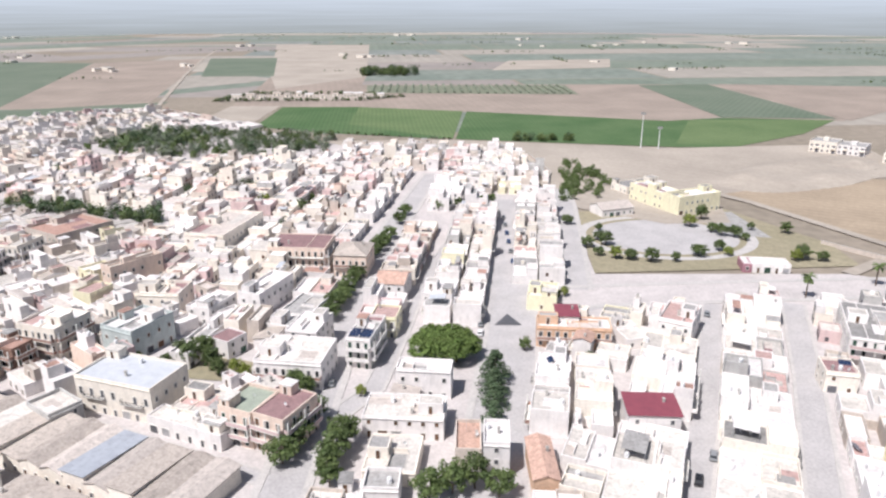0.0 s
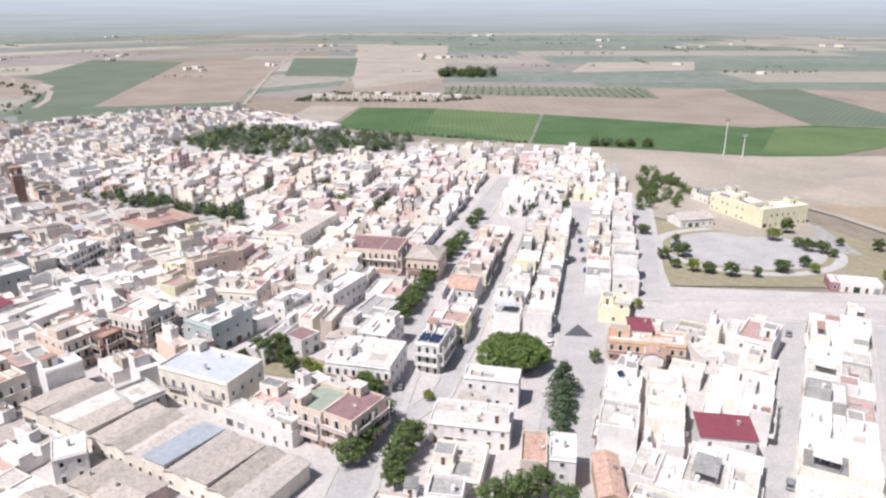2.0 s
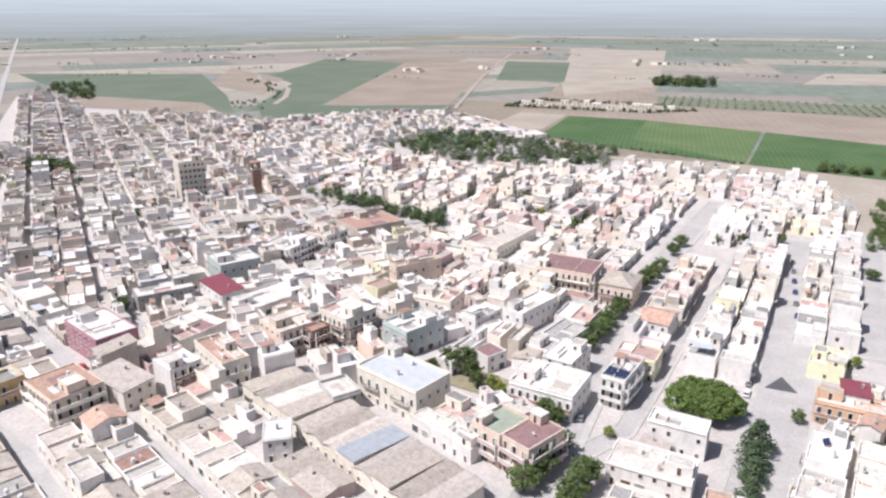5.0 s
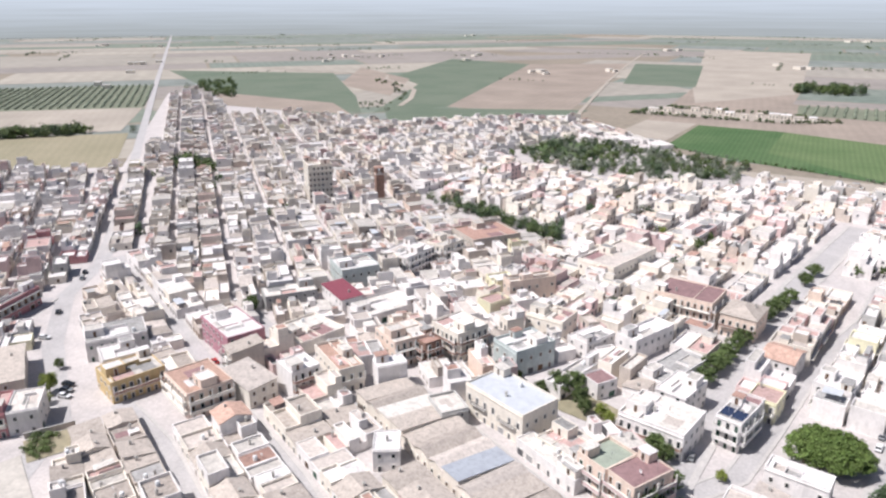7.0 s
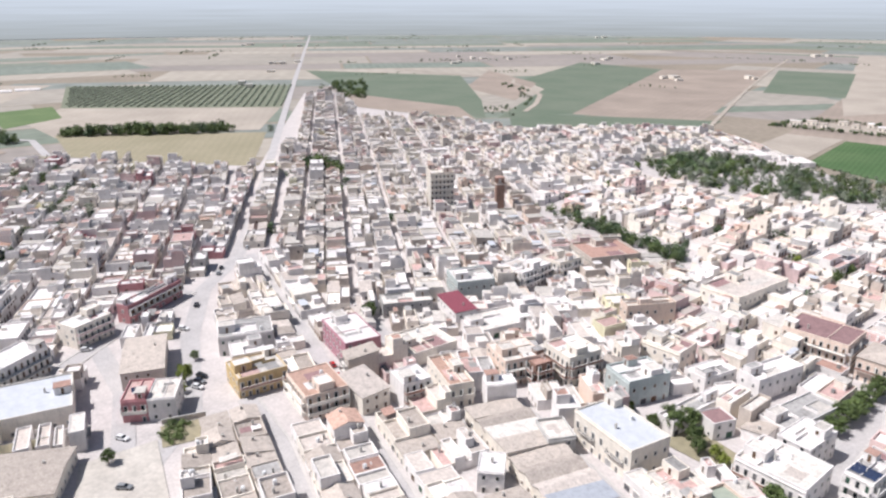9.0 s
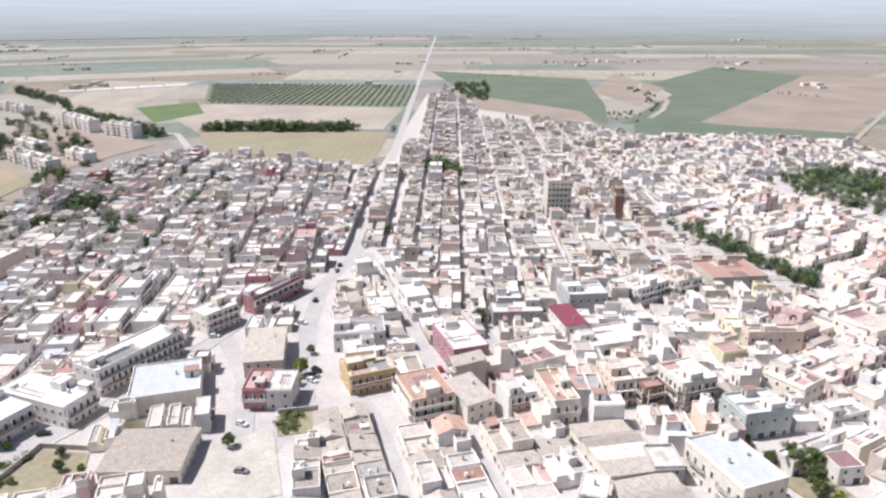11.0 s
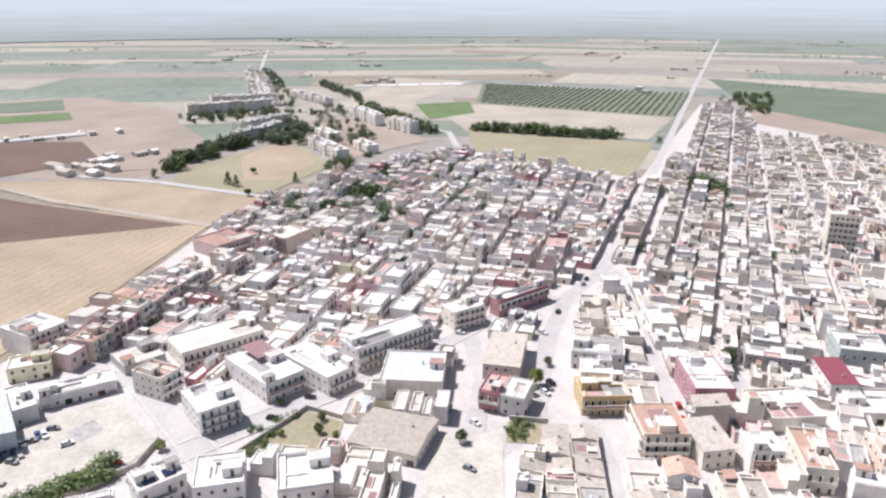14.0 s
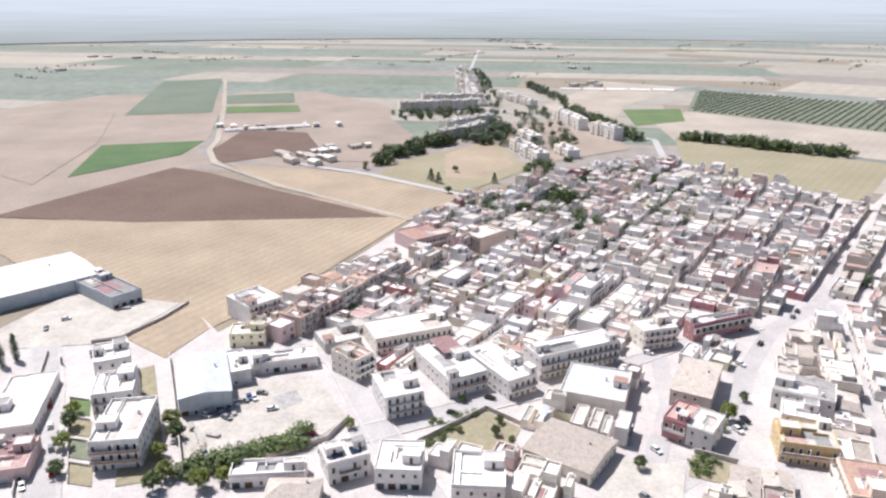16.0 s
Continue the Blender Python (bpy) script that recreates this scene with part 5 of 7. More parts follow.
OPEN.append(pairs(-14, 181, 11, 181, 12, 202, -14, 202))            # pines
sheet("garden_ground", pairs(-184, -82, -256, -112, -250, -120, -180, -96), FIELD["grass"], "narrow dry garden behind apartment houses", "garden")
sheet("dirt_verge", pairs(-262, -110, -290, -100, -320, -118, -300, -124, -280, -133), FIELD["stubble"], "dry weedy verge beside the depot", "verge")
sheet("yard_patch", pairs(-236, -52, -228, -48, -222, -54, -230, -60), ROOFS["grey"], "darker patched concrete in the yard", "yard")
OPEN.append(pairs(-31, 128, -19, 128, -19, 153, -31, 153))          # street trees
OPEN.append(pairs(-8, 119, 16, 119, 17, 134, -8, 134))              # garden trees
OPEN.append(pairs(9, 150, 17, 150, 19, 180, 11, 180))               # conifers
OPEN.append(pairs(-84, 180, -56, 176, -53, 187, -82, 197))          # back garden
sheet("garden_ground", pairs(-84, 180, -56, 176, -53, 187, -82, 197), FIELD["grass"], "green back garden between houses", "garden")
sheet("lawn", pairs(-262, 604, -256, 545, -205, 530, -200, 590), FIELD["light"], "sunlit lawn in the wood", "lawn")
sheet("garden_ground", pairs(-182, -111, -192, -115, -190, -107, -180, -103), FIELD["grass"], "small front garden before apartment houses", "garden")
sheet("garden_ground", pairs(-195, -117, -205, -121, -203, -113, -193, -109), FIELD["grove"], "small front garden before apartment houses", "garden")
sheet("garden_ground", pairs(-208, -123, -218, -127, -216, -119, -206, -115), FIELD["grass"], "small front garden before apartment houses", "garden")
sheet("garden_ground", pairs(-221, -129, -231, -133, -229, -125, -219, -121), FIELD["light"], "small front garden before apartment houses", "garden")

# Clumps of trees that stand open among the houses towards the fields
CLUMPS = ((-493, 98, 12, 9), (-519, 69, 9, 6), (-478, 26, 5, 4), (-476, 36, 5, 4), (-469, 44, 5, 4), (-464, 72, 7, 4), (-443, 95, 9, 6), (-422, -11, 5, 4), (-584, 150, 6, 5), (-643, 125, 6, 6))
for x, y, h, r in CLUMPS:
    OPEN.append([(x + r * math.cos(k * math.pi / 4), y + r * math.sin(k * math.pi / 4)) for k in range(8)])

# ---- houses that stand out ----


def landmark(x, y, a, w, d, h, storeys, wall, roof, form, sides, balcony, label):
    claim(x, y, radians(a), w, d)
    return house(x, y, radians(a), w, d, h, wall, roof, storeys, form, sides, balcony, label=label, seed=3, detail=1 if "kiosk" in label else 2, fittings="kiosk" not in label, hut=False if "kiosk" in label else None, rise=1.3 if "warehouse" in label or "workshop" in label or "barn" in label or "old house" in label else 0.5 if "canopy" in label or roof == "red" else None, category="apartment house" if "apartment" in label else "school" if "school" in label else "warehouse" if "warehouse" in label or "workshop" in label else "house")


landmark(-81.6, 165.8, -18.7, 23.9, 14.4, 10, 2, "cream", "blue", "flat", "front left right", 1, "cream palazzo with tall balconied windows and blue-grey roof")
landmark(-37.9, 149.4, -25.3, 9.0, 13.7, 10, 3, "peach", "mauve", "flat", "front right", 5, "three-storey peach apartment house with red-brown terrace")
landmark(-47.1, 151.7, -22.9, 9.5, 11.8, 9.5, 3, "peach", "green", "flat", "front", 4, "three-storey peach apartment house with faded green roof")
panelled = landmark(-23.2, 190.9, -11.5, 7.3, 12.7, 9.5, 3, "white", "grey", "flat", "front right left", 5, "narrow white house with solar panels on its roof")
for u, v in ((-1.6, -3.6), (1.6, -3.6), (-1.6, -1.5), (1.6, -1.5)):
    part("solar_panel", FITTINGS["solar_panel"], None, panelled).location = (u, v, 9.5)
landmark(-4.9, 171.2, -5.9, 14.8, 6.5, 8.5, 2, "white", "white", "flat", "front right", 0, "white house with stepped terraces beside an umbrella pine")
landmark(-9.3, 154.6, -4.9, 19.9, 11.3, 6, 2, "white", "pale", "flat", "front right left", 0, "low white house with a flat screed roof")
landmark(40.5, 201.4, -6.0, 22.6, 8.4, 7, 2, "orange", "white", "flat", "front right", 4, "orange house with long balconies facing the square")
landmark(51.4, 153.5, -3.3, 12.6, 9.6, 7, 2, "white", "red", "lean", "front right", 0, "white terrace house under a red metal canopy")
landmark(75.7, 207.7, -29.0, 10.2, 15.9, 7.5, 2, "white", "pink", "flat", "front right", 0, "white house with a pink-tiled roof terrace")
landmark(12.1, 138.2, -4.0, 5.9, 9.4, 9, 3, "white", "white", "flat", "front right", 0, "narrow tall white house above the tree-lined street")
landmark(5.9, 143.0, -2.0, 6.0, 12.2, 5, 1, "beige", "tile", "flat", "right", 0, "low house with a reddish tiled terrace")
landmark(21.9, 133.9, 0.1, 5.4, 15.4, 5.5, 1, "orange", "tile", "cross", "front", 0, "low shed with a salmon vaulted roof")
landmark(-96.3, 227.7, -3.6, 15.4, 12.4, 8, 2, "cream", "white", "flat", "front right", 0, "two-storey cream house with arched windows")
landmark(-93.8, 199.4, -25.4, 12.7, 16.4, 9, 2, "green", "white", "flat", "front right", 0, "grey-green palazzo with white window surrounds")
landmark(-117.6, 196.3, -18.6, 14.5, 13.9, 11, 3, "cream", "white", "flat", "front right left", 5, "three-storey cream apartment house with brown balconies")
landmark(-123.5, 183.8, -19.9, 8.2, 7.0, 9, 3, "brown", "rust", "flat", "front right", 5, "brown brick apartment block with balconies")
landmark(-118.2, 254.3, -37.7, 6.9, 21.2, 9, 2, "peach", "pale", "flat", "right front", 0, "long pinkish palazzo with white cornices")
landmark(-56.6, 271.1, -5.0, 23.0, 17.8, 11, 3, "peach", "mauve", "flat", "front right", 5, "salmon apartment house with wide balconies")
landmark(-35.3, 267.0, -5.7, 12.9, 16.1, 9, 2, "peach", "old_tile", "hip", "front right", 4, "peach villa with a hipped weathered roof")
landmark(-96.8, 302.5, -12.2, 18.3, 37.2, 9, 2, "cream", "beige", "flat", "front right", 0, "large cream convent with a terraced roof")
landmark(-168.0, 306.2, -31.9, 23.8, 27.2, 7, 2, "beige", "rust", "flat", "front right", 0, "market hall with a broad reddish roof")
landmark(-188.1, 155.5, -18.6, 23.8, 13.8, 10, 3, "crimson", "white", "flat", "front right", 0, "crimson corner house with a white terrace")
landmark(-193.8, 117.9, 74.9, 17.0, 13.9, 7.5, 2, "ochre", "pale", "flat", "front left", 4, "ochre house with a carved yellow balcony")
landmark(-167.5, 123.3, -16.9, 17.8, 14.3, 9.5, 3, "peach", "tile", "flat", "front right", 5, "peach corner apartment house with stepped terraces")
landmark(-146.9, 145.4, 71.1, 9.9, 10.6, 10, 3, "white", "white", "flat", "front right", 4, "white house with three stacked balconies")
landmark(-157.6, 134.4, 83.2, 10.6, 14.4, 7, 2, "cream", "beige", "lean", "front", 0, "cream house with a sloping beige roof")
landmark(-141.5, 158.8, 62.8, 8.7, 21.1, 8, 2, "cream", "tile", "flat", "front left", 4, "cream house with terracotta roof terraces")
landmark(-123.6, 162.8, 54.8, 9.8, 6.0, 9.5, 3, "white", "white", "flat", "", 0, "plain white cube-shaped house with blank walls")
landmark(-132.3, 182.7, 64.1, 14.8, 14.5, 10, 3, "peach", "pale", "flat", "front left", 4, "peach apartment house with brown balconies")
landmark(-123.4, 232.7, 69.1, 10.4, 7.7, 6, 1, "yellow", "pink", "flat", "front", 0, "small house with a bright yellow wall")
landmark(-199.2, 195.5, 55.6, 21.1, 10.9, 6.5, 2, "grey", "pale", "flat", "front", 0, "long dark grey house with a pale roof")
landmark(-178.6, 204.6, -26.3, 20.2, 9.1, 7.5, 2, "white", "red", "lean", "front right", 0, "white house under a dark red metal roof")
landmark(-192.1, 229.5, 58.6, 17.4, 16.8, 9, 2, "green", "white", "flat", "front left", 0, "pale green palazzo with tall arched windows")
landmark(-336.6, -208.3, 133.9, 64.3, 45.2, 7, 1, "blue", "white", "gable", "", 0, "large warehouse with a white metal roof")
landmark(-329.1, -161.8, 140.9, 15.1, 39.2, 6, 1, "blue", "grey", "flat", "front", 0, "low blue-walled depot wing")
landmark(-235.7, -85.7, 108.8, 17.9, 31.9, 7.5, 1, "blue", "blue", "cross", "front", 0, "workshop with a pale blue-grey metal roof")
landmark(-248.5, -76.6, 111.7, 7.9, 18.5, 6, 1, "white", "white", "flat", "front", 0, "low white store beside the workshop")
landmark(-255.0, -59.7, 105.2, 25.0, 9.3, 5, 1, "white", "white", "flat", "front", 0, "long low white garage building")
landmark(-201.6, -100.5, 97.0, 14.8, 25.4, 10, 3, "white", "white", "flat", "front right left", 4, "white apartment block with dark balcony bays")
landmark(-226.1, -113.7, 105.1, 13.5, 16.8, 10, 3, "white", "white", "flat", "front right", 4, "white apartment house with roof terraces")
landmark(-247.6, -124.0, 114.1, 12.6, 16.4, 11, 3, "white", "white", "flat", "front right", 0, "tall white apartment house at the end of a terrace")
landmark(-223.2, -146.2, 104.2, 16.3, 37.6, 5, 1, "white", "white", "flat", "front right", 0, "low white hall beside a street of parked cars")
landmark(-190.5, -132.0, 103.7, 12.9, 17.1, 5, 1, "pink", "pink", "flat", "front", 0, "low pinkish hall beside a street")
panelled = landmark(-187.0, -28.1, 112.8, 13.2, 10.5, 8, 2, "white", "pale", "flat", "front left right", 1, "white corner house with solar panels")
for u, v in ((-2.9, -2.9), (2.9, -2.9), (-2.9, -1.3), (2.9, -1.3)):
    part("solar_panel", FITTINGS["solar_panel"], None, panelled).location = (u, v, 8.0)
landmark(-185.0, -10.9, 85.7, 13.9, 15.1, 7, 2, "white", "white", "flat", "front left", 0, "white house with a pale blue ground floor")
landmark(-177.0, 12.5, 85.3, 15.5, 16.9, 7.5, 2, "white", "white", "flat", "front left", 0, "broad white house with a stepped terrace")
landmark(-249.2, -32.0, 137.1, 9.8, 14.0, 9, 3, "cream", "rust", "flat", "front left", 4, "narrow house with a rust-tiled roof and open loggias")
landmark(-225.6, -13.6, 109.8, 13.8, 18.3, 9, 3, "white", "white", "flat", "front left right", 4, "white corner apartment house with dark balconies")
terrace = landmark(-245.2, 5.5, 117.0, 16.0, 29.6, 8, 2, "white", "white", "flat", "front left right", 4, "long white house with broad roof terraces")
canopy(terrace, 2.8, 7.3, 8.0, 9.0, 13.0, ROOFS["mauve"])
landmark(-243.5, 24.5, 120.1, 12.9, 30.3, 8, 2, "white", "white", "flat", "front left", 4, "white house with a stepped roof terrace")
landmark(-254.0, 54.3, 112.9, 36.6, 12.0, 10, 3, "white", "white", "flat", "front left", 4, "long white apartment house with dark balcony bays")
landmark(-228.5, 58.8, 68.4, 22.6, 23.1, 7, 1, "cream", "blue", "flat", "front right", 0, "broad hall with a pale blue-grey roof")
landmark(-193.2, 42.7, 54.1, 22.9, 20.9, 4.6, 1, "cream", "old_tile", "gable", "front right", 0, "long low barn with weathered tile roof")
landmark(-206.2, 82.3, 51.8, 7.6, 12.9, 8, 2, "rose", "pink", "flat", "front left", 4, "red house with a pinkish terrace")
landmark(-201.1, 88.7, 51.8, 8.4, 12.9, 8, 2, "white", "pale", "flat", "front right", 0, "pale rendered house beside the red one")
landmark(-231.5, 96.7, 60.7, 13.8, 27.7, 7, 2, "beige", "old_tile", "gable", "front", 0, "old house with a long weathered tile roof")
landmark(-222.3, 131.9, 60.4, 20.0, 14.2, 8, 2, "white", "grey", "flat", "front left", 0, "broad white house with a grey roof")
landmark(-209.9, 124.5, 65.1, 11.7, 11.6, 6, 2, "white", "white", "flat", "front left", 0, "low white annex with a bright terrace")
landmark(-272.6, 92.7, 104.7, 15.9, 11.3, 9, 3, "cream", "white", "flat", "front right left", 4, "cream house with balconies at a street corner")
landmark(-281.4, 123.7, 111.5, 31.8, 6.0, 8, 2, "rose", "white", "flat", "front left", 3, "long house with dull red walls and arcades")
landmark(-303.5, -82.8, 134.7, 17.0, 19.3, 10, 3, "white", "white", "flat", "front right", 4, "white three-storey house at the field's edge")
landmark(-277.3, -79.2, 95.3, 14.6, 10.8, 6, 2, "yellow", "pale", "flat", "front right", 0, "small yellow house at the field's edge")
landmark(-407.3, -4.9, 125.3, 29.0, 22.4, 8, 2, "pink", "rust", "flat", "front", 4, "long pink house with a rust roof")
landmark(-402.7, 29.2, 43.8, 18.1, 23.2, 9, 2, "peach", "pale", "flat", "front left", 0, "peach-coloured house with a blank gable")
landmark(128.5, 356.1, 25.0, 27.4, 12.0, 9, 2, "yellow", "white", "flat", "front right", 0, "pale yellow school building with rows of windows")
landmark(113.4, 370.0, 25.0, 12.0, 26.0, 9, 2, "yellow", "white", "flat", "left right", 0, "pale yellow school wing")
landmark(86.0, 350.0, 20.0, 18.0, 12.0, 4, 1, "white", "beige", "gable", "front right", 0, "low white school annex with a pale pitched roof")
landmark(112.0, 400.0, 25.0, 26.0, 14.0, 4, 1, "cream", "grey", "flat", "front left", 0, "low grey-roofed hall behind the school")
landmark(35.3, 232.7, -11.2, 10.2, 13.8, 5, 1, "yellow", "pale", "flat", "front left", 0, "low pale yellow corner house")
landmark(130.3, 198.3, -22.1, 13.5, 29.0, 9, 3, "white", "grey", "flat", "front left", 4, "large white house with dark balcony openings")
landmark(108.9, 174.7, -12.8, 8.4, 8.9, 6, 2, "cream", "mauve", "flat", "front left", 0, "cream house with a red-brown terrace")
landmark(-61.4, 150.6, -23.4, 22.7, 6.0, 4.6, 1, "white", "pale", "flat", "front", 0, "low white street wing with doors")
landmark(-59.3, 158.4, -19.5, 15.4, 11.6, 5, 1, "cream", "pale", "flat", "", 0, "low building with a broad pale flat roof")
landmark(-41.5, 180.9, -7.7, 19.2, 15.7, 8, 2, "white", "pale", "flat", "front right", 4, "white apartment house with long roof terraces")
landmark(129.1, 267.8, -8.4, 17.4, 8.5, 3, 1, "white", "white", "flat", "front", 0, "low white kiosk in the park with a red end")
landmark(121.5, 268.9, -8.4, 3.5, 8.9, 3.3, 1, "crimson", "white", "flat", "front", 0, "red end bay of the park kiosk")
landmark(39.1, 206.2, -3.4, 7.0, 8.0, 9, 3, "white", "red", "lean", "", 0, "roof room under a dark red canopy")
landmark(-40.9, 199.3, -11.3, 9.8, 14.7, 8.5, 3, "white", "white", "flat", "front right", 1, "white house with a broad white terrace")
landmark(-1.0, 230.9, -10.6, 10.8, 12.8, 7, 2, "white", "white", "flat", "front right", 1, "white house with stepped terraces")
landmark(-172.4, -41.2, 89.0, 15.5, 9.1, 5, 1, "beige", "old_tile", "hip", "", 0, "low house with a brown hipped roof")
landmark(-183.2, -50.6, 93.8, 22.3, 7.5, 4.5, 1, "white", "white", "flat", "front left", 0, "low white house with a bright terrace")
landmark(-275.4, -41.2, 116.1, 16.1, 15.1, 4, 1, "grey", "pale", "flat", "", 0, "low covered store with a broad pale roof")
landmark(-277.6, -11.6, 111.4, 33.8, 18.4, 7.5, 2, "cream", "white", "flat", "front left", 4, "long cream house with balcony bays")
landmark(-12.8, 126.0, -2.7, 7.6, 6.8, 5.5, 1, "white", "grey", "flat", "front right", 0, "white house with a dark grey flat roof")
landmark(-19.2, 122.3, 0.1, 5.4, 9.5, 4.5, 1, "white", "white", "flat", "left", 0, "low white house beside the tree-lined street")
landmark(-11.2, 138.0, -5.7, 11.9, 14.0, 4, 1, "cream", "pale", "flat", "left", 0, "low building with broad pale roof terraces")
landmark(-168.8, 173.0, 77.7, 20.1, 18.8, 5, 1, "cream", "pale", "flat", "front", 0, "low walled store with a broad beige roof")
landmark(-161.2, 207.4, 69.2, 24.9, 16.7, 4, 1, "white", "pale", "flat", "front", 0, "low hall with a wide pale grey roof")
landmark(-62.0, 232.2, 70.7, 21.9, 8.5, 8, 2, "white", "white", "flat", "front left", 0, "white house with a row of windows")
landmark(-78.3, 222.1, 70.2, 15.2, 9.1, 6, 2, "white", "white", "flat", "front left", 0, "white house with terraces on two levels")
landmark(-47.5, 216.4, 74.1, 26.7, 10.4, 5, 1, "white", "grey", "flat", "front", 0, "low white house with a round grey roof patch")
landmark(-65.0, 194.9, 61.0, 8.0, 7.5, 6, 2, "white", "mauve", "flat", "front left", 0, "small white house with a dusky pink terrace")
landmark(-73.6, 195.9, 77.6, 24.7, 6.0, 5, 1, "white", "white", "flat", "front", 0, "row of low white back buildings")
landmark(-182.2, 256.9, -4.9, 15.7, 20.2, 9, 3, "white", "white", "flat", "front right", 5, "tall white house with stacked balconies")
landmark(-173.0, 274.4, -11.3, 12.0, 14.5, 10, 3, "cream", "pale", "flat", "front right", 5, "cream apartment house with open balconies")
landmark(-100.4, 129.8, 34.5, 7.2, 9.1, 7, 2, "white", "white", "flat", "front left", 0, "tall white house with a blank pale grey flank")
landmark(-97.2, 155.8, 54.7, 8.6, 10.6, 6, 2, "grey", "pale", "flat", "front", 0, "house with a blank dark grey flank")

# the tall terrace at the field's edge
rng = random.Random(12)
u = 0.0
for k, (w, wall, roof, h) in enumerate(((10, "peach", "rust", 9), (9, "pink", "pale", 9.5), (10.5, "rose", "white", 8.5), (9.5, "cream", "white", 10), (10, "peach", "pink", 9), (9, "cream", "tile", 9.5), (11, "pink", "white", 8.5), (10, "white", "pale", 9), (9.5, "peach", "white", 7.5))):
    d = rng.uniform(10.5, 13)
    landmark(-281 - 0.867 * (u + w / 2) - 0.5 * d / 2, -57.5 + 0.5 * (u + w / 2) - 0.867 * d / 2, 150, w - 0.05, d, h, 3, wall, roof, "flat", "front back", 4, f"three-storey {wall} terrace house with deep balconies")
    u += w

landmark(-22.3, 199.8, -8.0, 7.6, 8.6, 8, 2, "white", "mauve", "flat", "front right", 1, "white house with a dusky red roof terrace")
landmark(-18.3, 209.8, -8.0, 8.4, 9.6, 7, 2, "yellow", "pink", "flat", "front right", 4, "warm yellow house with open balconies")
landmark(-18.0, 241.0, -10.0, 10.5, 13.0, 7, 2, "white", "tile", "gable", "front right", 0, "white house under two clay tile roofs")


def sheds(p0, p1, depth, n, seed):
    """A rank of old single-storey store sheds, gable to gable."""
    rng = random.Random(seed)
    dx, dy = (p1[0] - p0[0]) / n, (p1[1] - p0[1]) / n
    a = math.atan2(dy, dx)
    w = math.hypot(dx, dy)
    for k in range(n):
        x, y = p0[0] + dx * (k + 0.5), p0[1] + dy * (k + 0.5)
        roof = "slate" if k == 4 else rng.choice(("old_tile", "beige", "beige", "pale", "dun"))
        words = {"slate": "old single-storey store shed with a blue-grey roof", "old_tile": "old single-storey store shed with weathered tiles", "pale": "old single-storey store shed with pale roof", "beige": "old single-storey store shed with beige roof", "dun": "old single-storey store shed with dun roof"}[roof]
        claim(x, y, a, w, depth)
        house(x, y, a, w - 0.03, depth, 4.6 + rng.uniform(-.3, .4), "cream", roof, 1, rng.choice(("cross", "lean", "cross")), "front back", label=words, seed=k, category="shed", fittings=False, rise=rng.uniform(0.8, 1.4), name="store_shed")


sheds((-48, 124), (-122, 156), 17.5, 12, 3)


def tower_block(x, y, a, w, d, h, storeys, label):
    claim(x, y, radians(a), w, d)
    house(x, y, radians(a), w, d, h, "cream", "pink", storeys, "flat", "front right left back", 4, label=label, seed=4, hut=True, category="apartment block")


tower_block(-300, 327, 52, 15, 18, 24, 7, "seven-storey cream apartment tower with stacked balconies")


def campanile(x, y, a, s, h):
    """A square brick bell tower with belfry openings and a low pyramid."""
    claim(x, y, radians(a), s + 4, s + 4)
    ob = tagged(placed(new("bell_tower"), x, y, 0, radians(a)), "tall square brown brick bell tower", "bell tower")
    b = Acc()
    b.box(0, 0, -0.4, h * 0.78, s, s)
    for u in (-1, 1):
        for v in (-1, 1):
            b.box(u * (s / 2 - 0.6), v * (s / 2 - 0.6), h * 0.78, h * 0.94, 1.2, 1.2)
    part("shaft", b, WALLS["brown"], ob)
    b = Acc()
    b.box(0, 0, h * 0.94, h * 0.97, s + 0.5, s + 0.5)
    b.solid([(-s / 2, -s / 2, h * .97), (s / 2, -s / 2, h * .97), (s / 2, s / 2, h * .97), (-s / 2, s / 2, h * .97)], [(-.1, -.1, h), (.1, -.1, h), (.1, .1, h), (-.1, .1, h)])
    part("roof", b, ROOFS["rust"], ob)
    b = Acc()
    b.box(0, 0, h * 0.76, h * 0.785, s + 0.4, s + 0.4)
    part("cornice", b, WALLS["cream"], ob)


campanile(-268, 348, 50, 5.2, 22)


